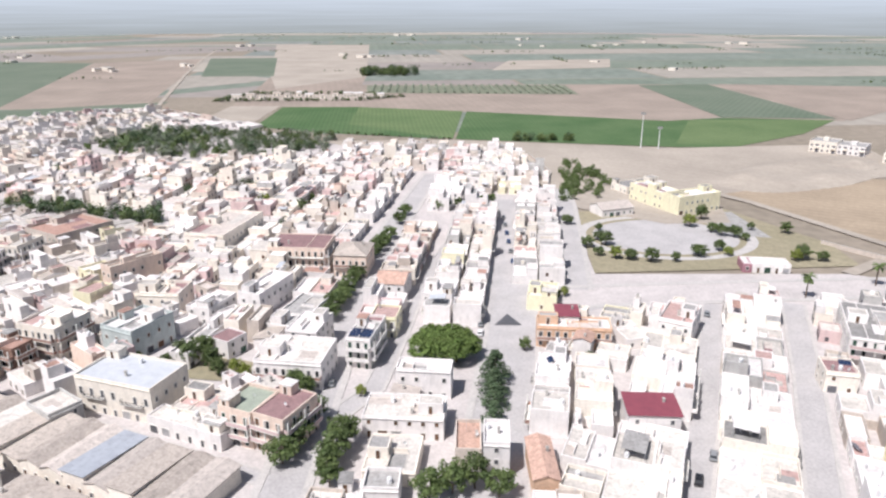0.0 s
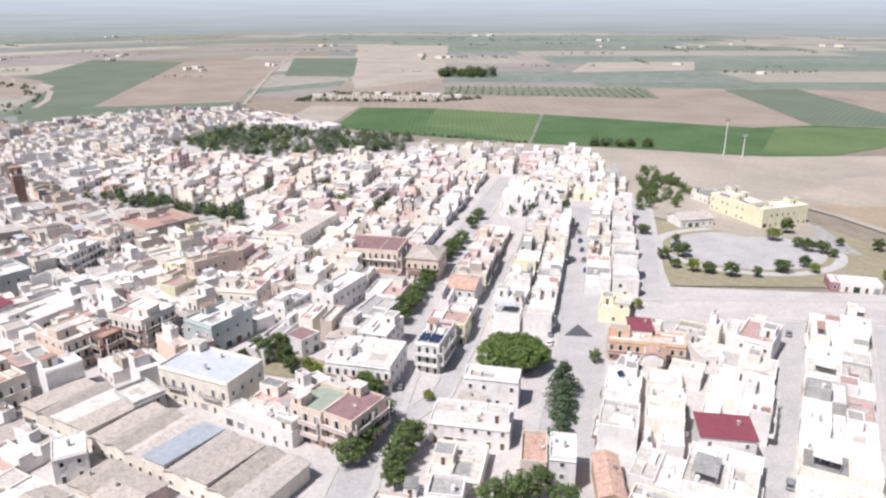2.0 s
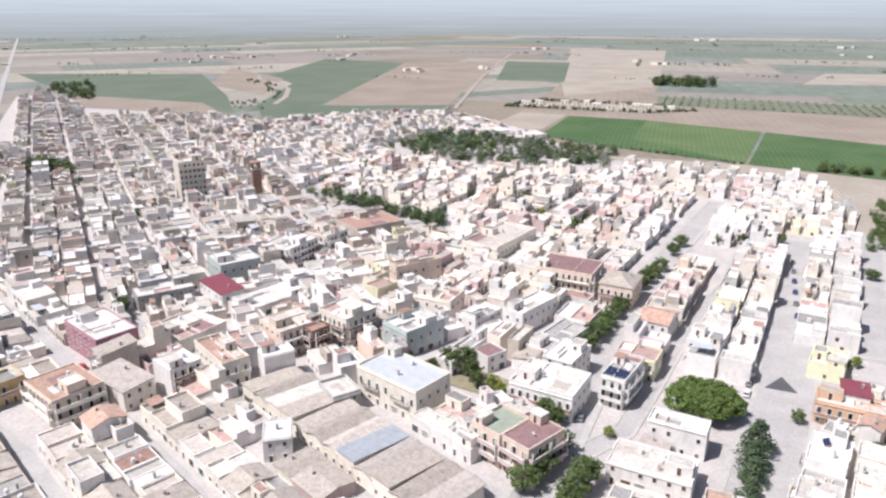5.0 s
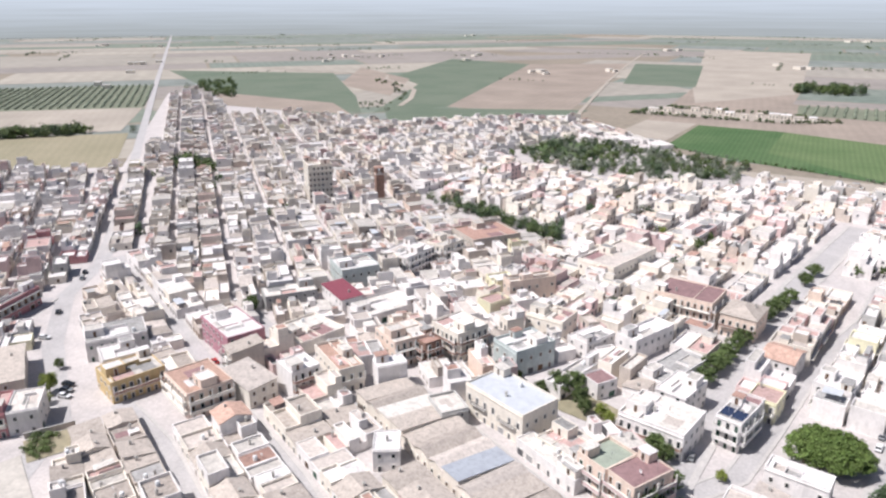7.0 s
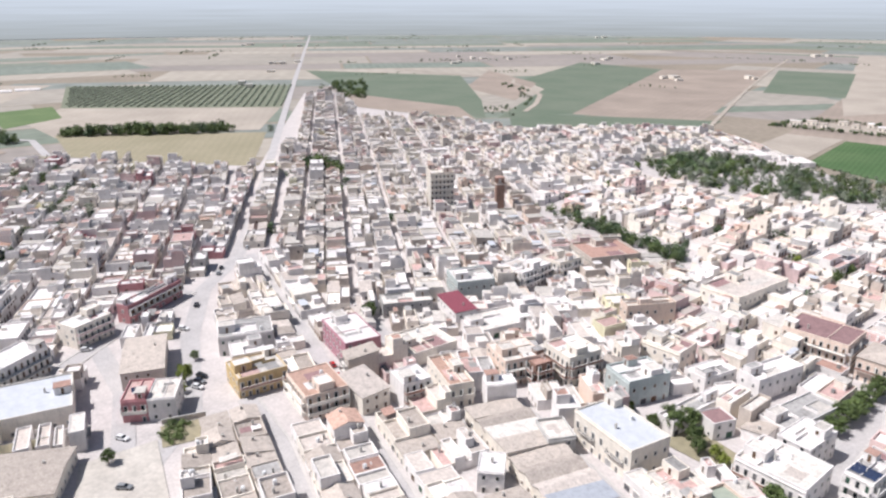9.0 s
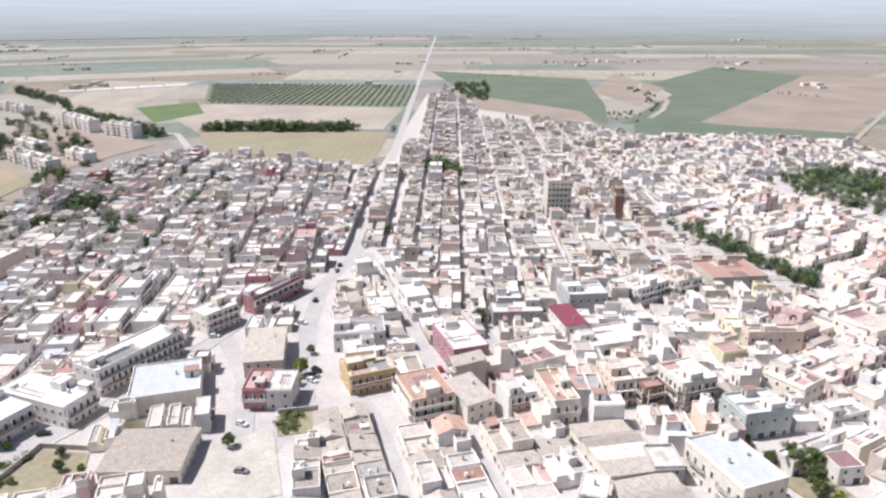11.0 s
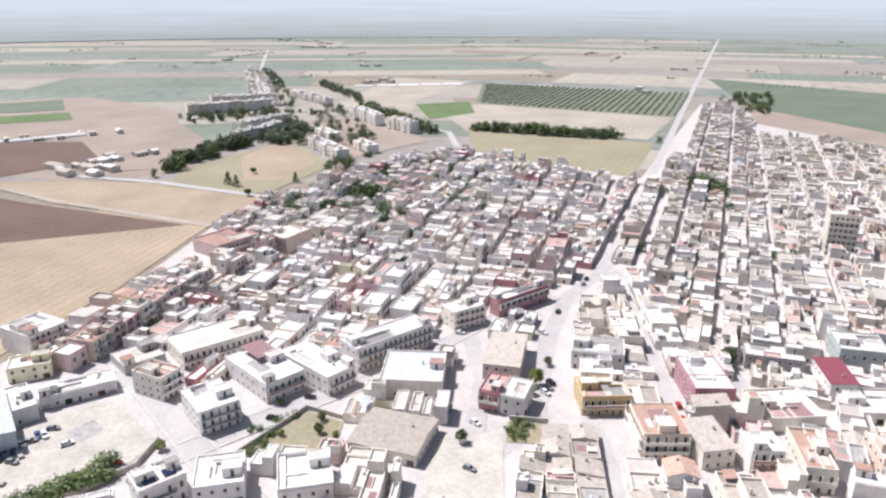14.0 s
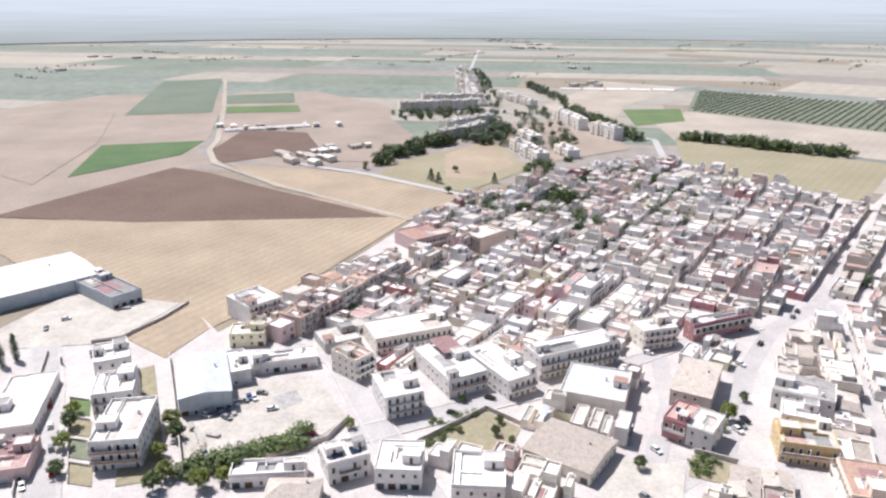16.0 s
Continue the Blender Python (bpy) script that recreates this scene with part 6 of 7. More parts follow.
def far_block(x, y, a, w, d, h, n, label):
    """A long block far off: staggered stair units, each with its roof, and a band of openings and balconies for each storey."""
    claim(x, y, radians(a), w, d)
    rng = random.Random(int(abs(x) * 3 + abs(y)))
    ob = tagged(placed(new("apartment_block" if n > 1 else "farm_building"), x, y, 0.0, radians(a)), label, "apartment block" if n > 1 else "farm building")
    units = max(1, round(w / (17 if n > 1 else 30)))
    uw = w / units
    bands = [Acc() for _ in range(n)]
    for k in range(units):
        u, v = (k + 0.5) * uw - w / 2, (0.9 if k % 2 else -0.9) if units > 1 else 0.0
        hh = h + (rng.choice((0, 0, -0.6, 0.8)) if units > 1 else 0)
        b, r = Acc(), Acc()
        if n > 1:
            shell(b, uw - 0.02, d, hh, 0.6, x=u, y=v)
            b.box(u, v, hh, hh + 2.4, 3.6, 4.2)
            r.box(u, v, hh - 0.3, hh, uw - 0.6, d - 0.58)
        else:
            b.box(u, v, -0.4, hh - 0.01, uw - 0.02, d, bottom=False)
            pitched(r, uw - 0.02, d, hh, "gable", 1.1, 0.3, x=u, y=v)
            for sg in (-1, 1):
                b.face([(u + sg * (uw / 2 - .01), v - sg * d / 2, hh - .01), (u + sg * (uw / 2 - .01), v + sg * d / 2, hh - .01), (u + sg * (uw / 2 - .01), v, hh + 1.09)])
        part("wall", b, WALLS["white" if n > 1 and k % 3 else "cream"], ob)
        part("roof", r, ROOFS[rng.choice(("pale", "grey", "white")) if n > 1 else rng.choice(("pale", "old_tile", "white"))], ob)
        m = max(1, int(uw / 3.4))
        for z in range(n):
            z0 = z * h / n
            for i in range(m):
                p = u + (i + 0.5) / m * uw - uw / 2
                for sg in (-1, 1):
                    wide = i % 3 == 1 and n > 1
                    bands[z].box(p, v + sg * (d / 2 + 0.02), z0 + (0.3 if wide or n == 1 else 1.0), z0 + 2.5, 2.4 if wide else 1.3, 0.1, mi=0)
                    if wide and z:
                        bands[z].box(p, v + sg * (d / 2 + 0.6), z0 + 0.1, z0 + 1.1, 3.0, 1.2, mi=1)
    for z in range(n):
        part("window_band", bands[z], [SHUTTER["grey"], WALLS["cream"]], ob)["kind"] = "stuff"


for x, y, a, w, h, n, words in (
        (-850, 166, 10, 84, 13, 4, "four-storey white apartment block at the edge of town"),
        (-768, 190, 20, 46, 13, 4, "four-storey white apartment block at the edge of town"),
        (-664, 92, 12, 78, 10, 3, "long three-storey pale apartment block among trees"),
        (-755, 104, 12, 40, 7, 2, "two-storey cream house between apartment blocks"),
        (-668, 128, 12, 30, 8, 2, "two-storey cream house between apartment blocks"),
        (-838, 42, 134, 84, 11, 3, "long three-storey pale apartment block"),
        (-778, 34, 134, 72, 11, 3, "long three-storey pale apartment block"),
        (-980, 10, 104, 110, 13, 4, "very long four-storey pale apartment block"),
        (-1050, 30, 104, 90, 13, 4, "very long four-storey pale apartment block"),
        (-1104, 112, 18, 34, 9, 3, "three-storey reddish apartment house by the road"),
        (-1062, 124, 18, 34, 9, 3, "three-storey pale apartment house by the road"),
        (-1020, 138, 18, 30, 9, 3, "three-storey pale apartment house by the road")):
    far_block(x, y, a, w, 12, h, n, words)
far_block(288, 512, -40, 36, 20, 7, 2, "unfinished long shed with open bays")
far_block(320, 470, -40, 40, 22, 7, 2, "white shed at the foot of a bank")


def mast(x, y, h):
    """A lattice-free steel mast with a lamp head."""
    ob = tagged(placed(new("floodlight_mast"), x, y), "tall white steel floodlight mast beside a field", "mast")
    b = Acc()
    b.beam((0, 0, 0), (0, 0, h), 0.45, 8, r2=0.2)
    part("pole", b, TANK, ob)
    b = Acc()
    b.box(0, 0, h, h + 1.6, 3.6, 0.5)
    part("lamp_head", b, STEEL, ob)


mast(148, 528, 25)
mast(160, 524, 15)

# Traffic island on the wide street
a = Acc()
a.solid([(17, 214, 0.3), (26, 214, 0.3), (22, 223, 0.3)], [(17, 214, 0.68), (26, 214, 0.68), (22, 223, 0.68)])
tagged(part("traffic_island", a, SHUTTER["grey"]), "dark triangular traffic island with a kerb", "traffic island", kind="structure")

# Yard walls
yard_wall(pairs(-262, -108, -222, -92, -184, -77), 2.6, label="long dark boundary wall of the workshop yard")
yard_wall(pairs(-184, -77, -192, -56, -203, -36, -216, -30), 2.0, label="white wall behind a clipped hedge")
yard_wall(pairs(-200, -7, -221, 18, -209, 31), 1.8, label="weathered wall of an overgrown garden")
yard_wall(pairs(-276, -146, -280, -135, -300, -124, -318, -118), 1.6, label="low curved boundary wall of a depot")
yard_wall(pairs(-268, -160, -240, -150, -176, -124), 1.8, label="dark wall along a street of parked cars")
yard_wall(pairs(-194, 83, -188, 95, -177, 89), 1.8, label="pale wall round a small overgrown yard")
yard_wall(pairs(-362, -50, -330, -66, -312, -74), 1.4, label="low wall at the edge of a stubble field")
yard_wall(pairs(-215.8, 40.3, -207.8, 55.7), 3.2, WALLS["yellow"], "faded yellow wall between a hall and a barn")
yard_wall(pairs(60, 398, 68, 440, 60, 500), 1.6, label="long wall beside a dirt strip")
yard_wall(pairs(168, 300, 205, 250), 1.6, label="low wall beside the park road")


def greenhouse(x, y, a, w, d):
    """A long low polythene tunnel."""
    ob = tagged(placed(new("greenhouse"), x, y, 0.03, radians(a)), "long low white polythene greenhouse in a field", "greenhouse", "greenhouses")
    b = Acc()
    n = 8
    prof = [(d / 2 * math.cos(math.pi * k / n), 3.2 * math.sin(math.pi * k / n)) for k in range(n + 1)]
    for k in range(n):
        (y0, z0), (y1, z1) = prof[k], prof[k + 1]
        b.face([(-w / 2, y0, z0), (w / 2, y0, z0), (w / 2, y1, z1), (-w / 2, y1, z1)])
    for sx in (-1, 1):
        b.face([(sx * w / 2, y0, z0) for y0, z0 in prof][::sx])
    part("cover", b, ROOFS["white"], ob)


for k in range(5):
    greenhouse(-1215 + 4 * k, 235 + 38 * k, 74, 34, 12)
for k in range(4):
    greenhouse(-812 - 9 * k, -225 + 24 * k, 110, 20, 9)
rng = random.Random(17)
for k in range(12):
    far_block(-655 - 4.5 * k + rng.uniform(-8, 8), -125 + 4.0 * k + rng.uniform(-16, 16), rng.choice((40, 130)), rng.uniform(7, 15), rng.uniform(6, 9), rng.uniform(3, 5), 1, "low white farm building beside a field road")
for k in range(9):
    far_block(-835 + rng.uniform(-14, 14), -250 + 17 * k + rng.uniform(-5, 5), rng.choice((20, 110)), rng.uniform(7, 13), rng.uniform(5, 8), rng.uniform(3, 4.2), 1, "low white farm building beside greenhouses")
for x, y, w in ((-640, -128, 16), (-655, -112, 20), (-648, -95, 14), (-668, -140, 22), (-630, -105, 12)):
    far_block(x, y, 40, w, 9, 4.5, 1, "low white farm building beside a field road")

for k in range(4):
    x, y = -182 - 13 * k, -111 - 6 * k
    yard_wall([(x, y), (x - 10, y - 4.6), (x - 8, y + 3.4)], 1.0, WALLS["white"], "low white garden wall before apartment houses")

# ---- terraces ----


def pale_pal(rng):
    wall = rng.choices(("white", "cream", "beige", "pink", "yellow", "grey"), (62, 20, 4, 4, 4, 6))[0]
    return wall, rng.choices(("white", "pale", "pink", "grey"), (46, 34, 7, 13))[0]


def old_pal(rng):
    wall = rng.choices(("cream", "white", "beige", "pink", "peach", "yellow"), (34, 50, 7, 5, 3, 1))[0]
    return wall, rng.choices(("pale", "white", "beige", "old_tile", "dun", "rust", "pink"), (26, 36, 18, 7, 3, 2, 8))[0]


def north_pal(rng):
    wall = rng.choices(("white", "cream", "pink", "beige", "peach", "grey"), (50, 28, 7, 5, 6, 4))[0]
    return wall, rng.choices(("white", "pale", "beige", "pink", "rust", "grey"), (34, 30, 13, 9, 4, 10))[0]


def shed_pal(rng):
    wall = rng.choices(("cream", "white", "beige", "pink"), (40, 34, 20, 6))[0]
    return wall, rng.choices(("beige", "dun", "old_tile", "pale", "white", "pink"), (34, 22, 20, 12, 7, 5))[0]


def mixed_pal(rng):
    wall = rng.choices(("white", "grey", "cream", "pink", "beige", "peach", "rose", "yellow"), (64, 1, 16, 9, 2, 4, 3, 1))[0]
    return wall, rng.choices(("grey", "white", "pale", "rust", "pink", "tile", "beige"), (4, 58, 20, 2, 10, 1, 5))[0]


row((60, 108), (107, 228), 17.5, 11, pale_pal, low=1.1, tall=0.0, double=False, back=True, widths=(8, 13))
row((40, 120), (78, 218), 16, 12, pale_pal, low=1.1, tall=0.0, double=False, back=True, widths=(8, 13))
row((28, 100), (31, 142), 22, 13, pale_pal, low=1.1, tall=0.0)
row((31, 149), (38, 186), 20, 14, pale_pal, low=1.1, tall=0.0)
row((88, 102), (134, 217), 18, 15, pale_pal, low=1.1, tall=0.0, double=False, back=True, widths=(8, 13))
row((115, 100), (162, 217), 18, 16, pale_pal, low=1.1, tall=0.0, double=False, back=True, widths=(8, 13))
row((142, 100), (188, 217), 18, 17, pale_pal, low=1.1, tall=0.0, double=False, back=True, widths=(8, 13))
row((55, 202), (68, 205), 12, 18, pale_pal, double=False, back=True)
row((36, 250), (48.5, 362), 19.5, 19, pale_pal, low=0.6, tall=0.0)
row((3, 214), (19, 352), 19, 20, pale_pal, low=0.4, tall=0.05)
row((-22, 208), (-9, 322), 14, 21, old_pal, double=False, back=True)

row((-100, 92), (-186, 128), 19, 51, shed_pal, low=7)
row((-78, 112), (-215, 170), 23, 52, shed_pal, low=4)
row((-122, 74), (-180, 98), 17, 54, shed_pal, low=8)
row((-142, 62), (-172, 78), 15, 55, shed_pal, low=8)
row((-40, 176), (-128, 236), 15, 56, old_pal, low=1.0)

row((-319, 174.5), (-480, 302), 12, 57, mixed_pal, double=False, pile="quarter_left", low=0.6, widths=(8, 15))

# houses that line the slanting street up to the main road
row((-214, 161), (-300, 196.5), 11, 81, old_pal, double=False, pile="quarter_old", low=0.6, widths=(7, 12))
row((-290, 175.5), (-205, 140.5), 11, 82, old_pal, double=False, pile="quarter_mid", low=0.8, widths=(7, 12))
row((-318, 199), (-470, 319), 11, 83, old_pal, double=False, pile="quarter_old", low=1.2, widths=(8, 14))

# ---- quarters ----
district(pairs(-44, 205, -42, 260, -30, 340, -22, 440, -150, 470, -250, 500, -260, 380, -130, 345, -130, 300, -140, 250, -75, 190), 82, "quarter_north", 31, pitch=26, low=1.0, pal=north_pal, origin=(-52, 200), cross=66)
district(pairs(-6, 360, 26, 385, 30, 500, -60, 520, -12, 440), 82, "quarter_north", 32, pitch=24, pal=pale_pal, origin=(0, 360))
district(pairs(-250, 500, -165, 475, -250, 620, -300, 725, -416, 595, -420, 420, -262, 385), 146, "quarter_far", 33, low=0.7, pal=north_pal)
district(pairs(-70, 118, -42, 118, -42, 200, -140, 300, -130, 345, -260, 380, -420, 420, -416, 595, -520, 600, -640, 540, -690, 590, -830, 680, -850, 650, -420, 282, -311, 196, -117, 117), 141.2, "quarter_old", 34, pitch=26, gap=4.6, low=1.8, widths=(7, 14), pal=old_pal, origin=(-409.7, 287.7), cross=80)
district(pairs(-80, 60, -110, 100, -180, 140, -300, 188, -240, 112, -180, 72, -140, 40), 156.5, "quarter_mid", 35, pitch=23, low=4, pal=shed_pal, origin=(-140, 112), cross=60)
district(pairs(-285, 140, -480, 302, -560, 258, -650, 205, -560, 72, -515, 36, -457, -4, -362, -45, -290, -82, -262, -30, -225, 30, -240, 75), 146, "quarter_left", 36, pitch=26, gap=5.0, low=0.8, widths=(8.5, 16), pal=mixed_pal, origin=(-277, 71), cross=85)
district(pairs(-200, -15, -225, 25, -240, 70, -200, 72, -150, 50, -110, 40, -150, 0), 156.5, "quarter_near", 37, pitch=26, pal=old_pal, origin=(-190, 20), cross=60)

row((-416, 592), (-300, 722), 22, 71, pale_pal, pile="quarter_far", low=1.5)
row((-385, 585), (-280, 700), 20, 72, pale_pal, pile="quarter_far", low=1.5)
row((-1010, 72), (-1500, 80), 16, 73, pale_pal, pile="road_houses", low=0.8, widths=(9, 22))
row((-1030, 45), (-1600, 60), 14, 74, pale_pal, pile="road_houses", low=0.8, widths=(9, 30))

# ---- gaps ----
infill(pairs(-44, 205, -42, 260, -30, 335, -150, 345, -140, 250, -75, 180), 82, "quarter_north", 61, north_pal)
infill(pairs(-55, 105, -42, 190, -140, 300, -260, 330, -330, 290, -330, 205, -200, 160, -117, 117), 141.2, "quarter_old", 62, old_pal)
infill(pairs(-80, 50, -70, 110, -180, 150, -310, 196, -260, 130, -215, 112, -190, 90, -176, 70, -150, 40), 156.5, "quarter_mid", 63, shed_pal, low=5)
infill(pairs(-214, 98, -240, 112, -285, 148, -400, 232, -400, 60, -290, -82, -262, -40, -230, 22, -240, 60), 146, "quarter_left", 64, mixed_pal)
infill(pairs(-150, 5, -200, -10, -225, 25, -235, 60, -200, 70, -150, 50), 156.5, "quarter_near", 65, old_pal, low=5)
infill(pairs(10, 100, 200, 100, 200, 225, 120, 226, 60, 222, 26, 200), 68, "quarter_east", 66, pale_pal, sizes=((12, 11), (9, 9), (7, 6)), low=1.2, tall=0.0)
infill(pairs(-300, 728, -262, 640, -258, 612, -192, 614, -166, 616, -230, 672), 132, "quarter_far", 70, pale_pal, sizes=((24, 12), (14, 11), (9, 8)), low=3.0)
infill(pairs(-150, 466, -22, 440, -10, 515, -72, 528, -76, 490), 84, "quarter_north", 69, north_pal, low=0.6, tall=0.3)
infill(pairs(-12, 355, 26, 368, 40, 388, 56, 400, 62, 440, 54, 505, -20, 515, -30, 440), 84, "quarter_north", 68, pale_pal, low=0.5, tall=0.4)
infill(pairs(-30, 100, 10, 100, 14, 200, -20, 205), 82, "quarter_east", 67, old_pal)

for pile, acc in FAR.items():
    tagged(part(pile, acc, PILE), "crowded pale flat-roofed houses of the old town", "houses", kind="stuff")

# ---- trees and shrubs ----
for i, (x, y, h) in enumerate(((-37, 139, 7), (-35.5, 146, 7.5), (-34.5, 151, 6), (-34, 157, 7.5), (-38, 218, 6), (-37, 226, 7), (-36, 233, 6.5), (-35, 240, 6), (-34, 248, 6.5), (-33, 256, 6), (-29, 282, 6), (-28, 289, 6.5), (-26, 297, 6), (-24, 306, 6), (-21, 330, 6), (-19, 345, 6))):
    tree("oak", x, y, h + 0.6, 1.4, i)
for i, (x, y, h) in enumerate(((-26, 136, 8), (-24.5, 141, 9), (-24, 146.5, 9), (-25, 131, 7))):
    tree("oak", x, y, h, 1.1, i + 1)
for i, (x, y, h) in enumerate(((-1, 188, 9.0), (-5, 189.5, 8.6), (4, 188.5, 8.8), (-3, 194, 9), (2, 194.5, 8.8), (6, 192.5, 8.4))):
    tree("pine", x, y, h, 1.04, i)
for i, (x, y, h) in enumerate(((13, 156, 7), (13.5, 163, 8), (14, 169, 9), (14.5, 176, 11))):
    tree("conifer", x, y, h, 1.7, i)
for i, (x, y, h) in enumerate(((-3, 125, 9), (2, 128, 9), (7, 130, 9), (12, 127, 8))):
    tree("oak", x, y, h, 1.05, i)
for i, (k, x, y, h) in enumerate((("bright", -109, 194, 5.5), ("oak", -78, 190, 7), ("oak", -74, 186, 8), ("oak", -72, 191, 8.5), ("oak", -67, 184, 7.5), ("oak", -64, 180, 6), ("oak", -80, 184, 6), ("bright", -59, 181, 5.5), ("bright", -56, 179, 5), ("bright", -49, 172, 4), ("oak", -40, 170.5, 7.5), ("oak", -37, 169, 6.5), ("bright", -22, 169, 4), ("oak", 43, 187, 4.5), ("bright", 41, 237, 4), ("bright", 44, 239, 4.5), ("oak", 25, 196, 5), ("bright", -90, 188, 4), ("oak", -204, 178, 8), ("oak", -207, 182, 7), ("bright", -212, 101, 8), ("bright", -207, 97, 4.5), ("oak", -225, 112, 4.5), ("oak", -186, 63, 5.5), ("oak", -226, 10, 3.5), ("bright", -210, -29, 4.5), ("oak", -205, 20, 4.5), ("oak", -212, 22, 4), ("bright", -207, 8, 3), ("oak", -200, 25, 3.5))):
    tree(k, x, y, h, 1.0, i)
for i, (x, y) in enumerate(((-190, 84), (-188, 87), (-185, 84), (-183, 81), (-187, 80), (-213, 0), (-216, 8), (-218, 13), (-204, 2), (-201, -2), (-209, 5))):
    tree("bush", x, y, 2.6, 1.3, i)
for i in range(16):
    k = i / 15
    tree("bush", -186 - 16 * k + (i % 3) * 0.7, -78 + 33 * k, 4.2 + (i % 4) * 0.6, 1.35, i, "clipped green hedge shrub along a yard wall")
for i, (x, y) in enumerate(((-182, -64), (-186, -61), (-179, -70), (-190, -60), (-184, -82), (-178, -84), (-195, -88), (-205, -86), (-212, -90), (-186, -116), (-200, -121), (-212, -124), (-220, -127))):
    tree("oak" if i % 2 else "bright", x, y, 6.0 + (i % 3) * 0.6, 1.15, i)
for i, (x, y) in enumerate(((73, 319), (63, 295), (72, 298), (70, 305), (72, 280), (66, 284), (78, 279), (86, 276), (96, 276), (108, 283), (121, 284), (119, 290), (128, 311), (126, 317), (133, 309), (136, 304), (146, 277), (150, 279), (157, 277), (159, 315), (145, 320), (60, 330), (118, 326))):
    tree("bright" if i % 6 == 4 else "oak", x, y, 4.4 + (i * 7 % 5) * 0.6, 1.1 + (i * 3 % 4) * 0.12, i)
tree("oak", 128, 338, 8, 1.1, 2)
tree("palm", 131, 237.5, 10, 0.9, 0)
tree("palm", 163, 249, 10, 0.9, 1)
for i, (x, y, h) in enumerate(((-256, -172, 12), (-261, -169, 12.5), (-257, -149, 4), (-263, -140, 4))):
    tree("cypress", x, y, h, 1.1, i)
for i, (x, y) in enumerate(((2, 352), (8, 356), (14, 360), (20, 362), (-2, 350), (26, 364))):
    tree("oak", x, y + 4, 6, 1.1, i)
OAKS = ["oak", "hedge", "conifer"]
for i, (x, y, h, r) in enumerate(CLUMPS):
    wood("tree_clump", [(x + 0.75 * r * math.cos(k * math.pi / 4), y + 0.75 * r * math.sin(k * math.pi / 4)) for k in range(8)], max(2, r), h, 50 + i, ["oak", "hedge"] if h < 8 else ["conifer", "oak"], "small clump of green trees among houses", 0.8)
wood("park_wood", pairs(-258, 510, -176, 484, -85, 505, -88, 570, -192, 600, -254, 600), 300, 8, 3, ["oak", "olive", "conifer", "hedge", "olive"], "dense evergreen wood at the edge of town", 0.9)
wood("avenue_trees", pairs(-250, 374, -248, 360, -134, 326, -130, 338), 70, 7, 4, ["oak", "conifer"], "double row of clipped evergreen trees", 0.8)
wood("farm_trees", pairs(-125, 1110, -40, 1110, -45, 1160, -125, 1160), 60, 14, 5, OAKS, "dark clump of trees round a farm", 0.9)
wood("road_trees", pairs(-745, 262, -640, 392, -655, 402, -760, 275), 90, 12, 6, OAKS, "long dark row of pines beside a field", 0.9)
wood("school_trees", pairs(64, 372, 92, 380, 99, 402, 98, 450, 84, 480, 72, 430), 105, 4.8, 7, ["hedge", "oak", "hedge"], "clump of green trees beside the school", 0.9)
wood("field_trees", pairs(56, 556, 102, 556, 102, 566, 56, 566), 26, 7, 8, OAKS, "row of dark trees in a green field", 0.9)
wood("block_trees", pairs(-606, -62, -616, -46, -735, 22, -760, 8, -665, -50), 85, 12, 9, ["conifer", "hedge", "oak"], "belt of dark conifers before apartment blocks", 0.9, free=True)
wood("block_trees", pairs(-727, 14, -745, 30, -830, 78, -790, 92, -715, 60), 65, 12, 10, ["conifer", "oak", "olive"], "dark trees in front of apartment blocks", 0.9, free=True)
wood("block_trees", pairs(-980, 178, -970, 195, -770, 226, -735, 222, -745, 205), 90, 10, 11, OAKS, "trees behind white apartment blocks", 0.9, free=True)
wood("block_trees", pairs(-548, 62, -545, 82, -612, 104, -630, 100, -610, 82), 24, 9, 14, OAKS, "trees beside an apartment block", 0.9, free=True)
wood("block_trees", pairs(-500, 95, -540, 130, -560, 120, -520, 80), 22, 9, 24, OAKS, "dark trees at the edge of town", 0.9, free=True)
wood("block_trees", pairs(-1290, 160, -1280, 180, -1010, 205, -1000, 188), 60, 10, 25, ["oak", "olive"], "trees beside the far road", 0.9)
for i, (x, y, h) in enumerate(((-568, -1, 11), (-559, 5, 10), (-527, 12, 6), (-560, 50, 9), (-600, 20, 6))):
    tree("oak" if h < 7 else "conifer", x, y, h, 1.2, i)
wood("church_trees", pairs(-470, 345, -430, 330, -420, 352, -455, 362), 26, 11, 12, OAKS, "dark trees among the houses", 0.9)
wood("far_road_trees", pairs(-940, 750, -760, 640, -740, 660, -900, 800), 60, 9, 13, OAKS, "dark trees beside the straight road", 0.9)
wood("block_trees", pairs(-890, -50, -960, -60, -965, 70, -900, 70), 60, 9, 15, OAKS, "dark trees among far apartment blocks", 0.9, free=True)
wood("town_trees", pairs(-400, -30, -520, 50, -580, 120, -600, 200, -470, 200, -380, 100), 95, 9, 18, ["oak", "conifer", "olive"], "garden trees among the houses", 0.9, free=True)
wood("town_trees", pairs(-290, -60, -400, -20, -400, 120, -300, 110), 30, 5, 20, ["oak", "bright"], "garden trees among the houses", 0.9, free=True)
wood("town_trees", pairs(-330, 200, -470, 290, -640, 420, -420, 420, -260, 330), 9, 7, 19, ["oak", "conifer"], "garden trees among the houses", 0.9, free=True)
wood("town_trees", pairs(-60, 210, -250, 380, -250, 480, -60, 440), 26, 7, 26, ["oak", "conifer", "bright"], "garden trees among the houses", 0.9, free=True)
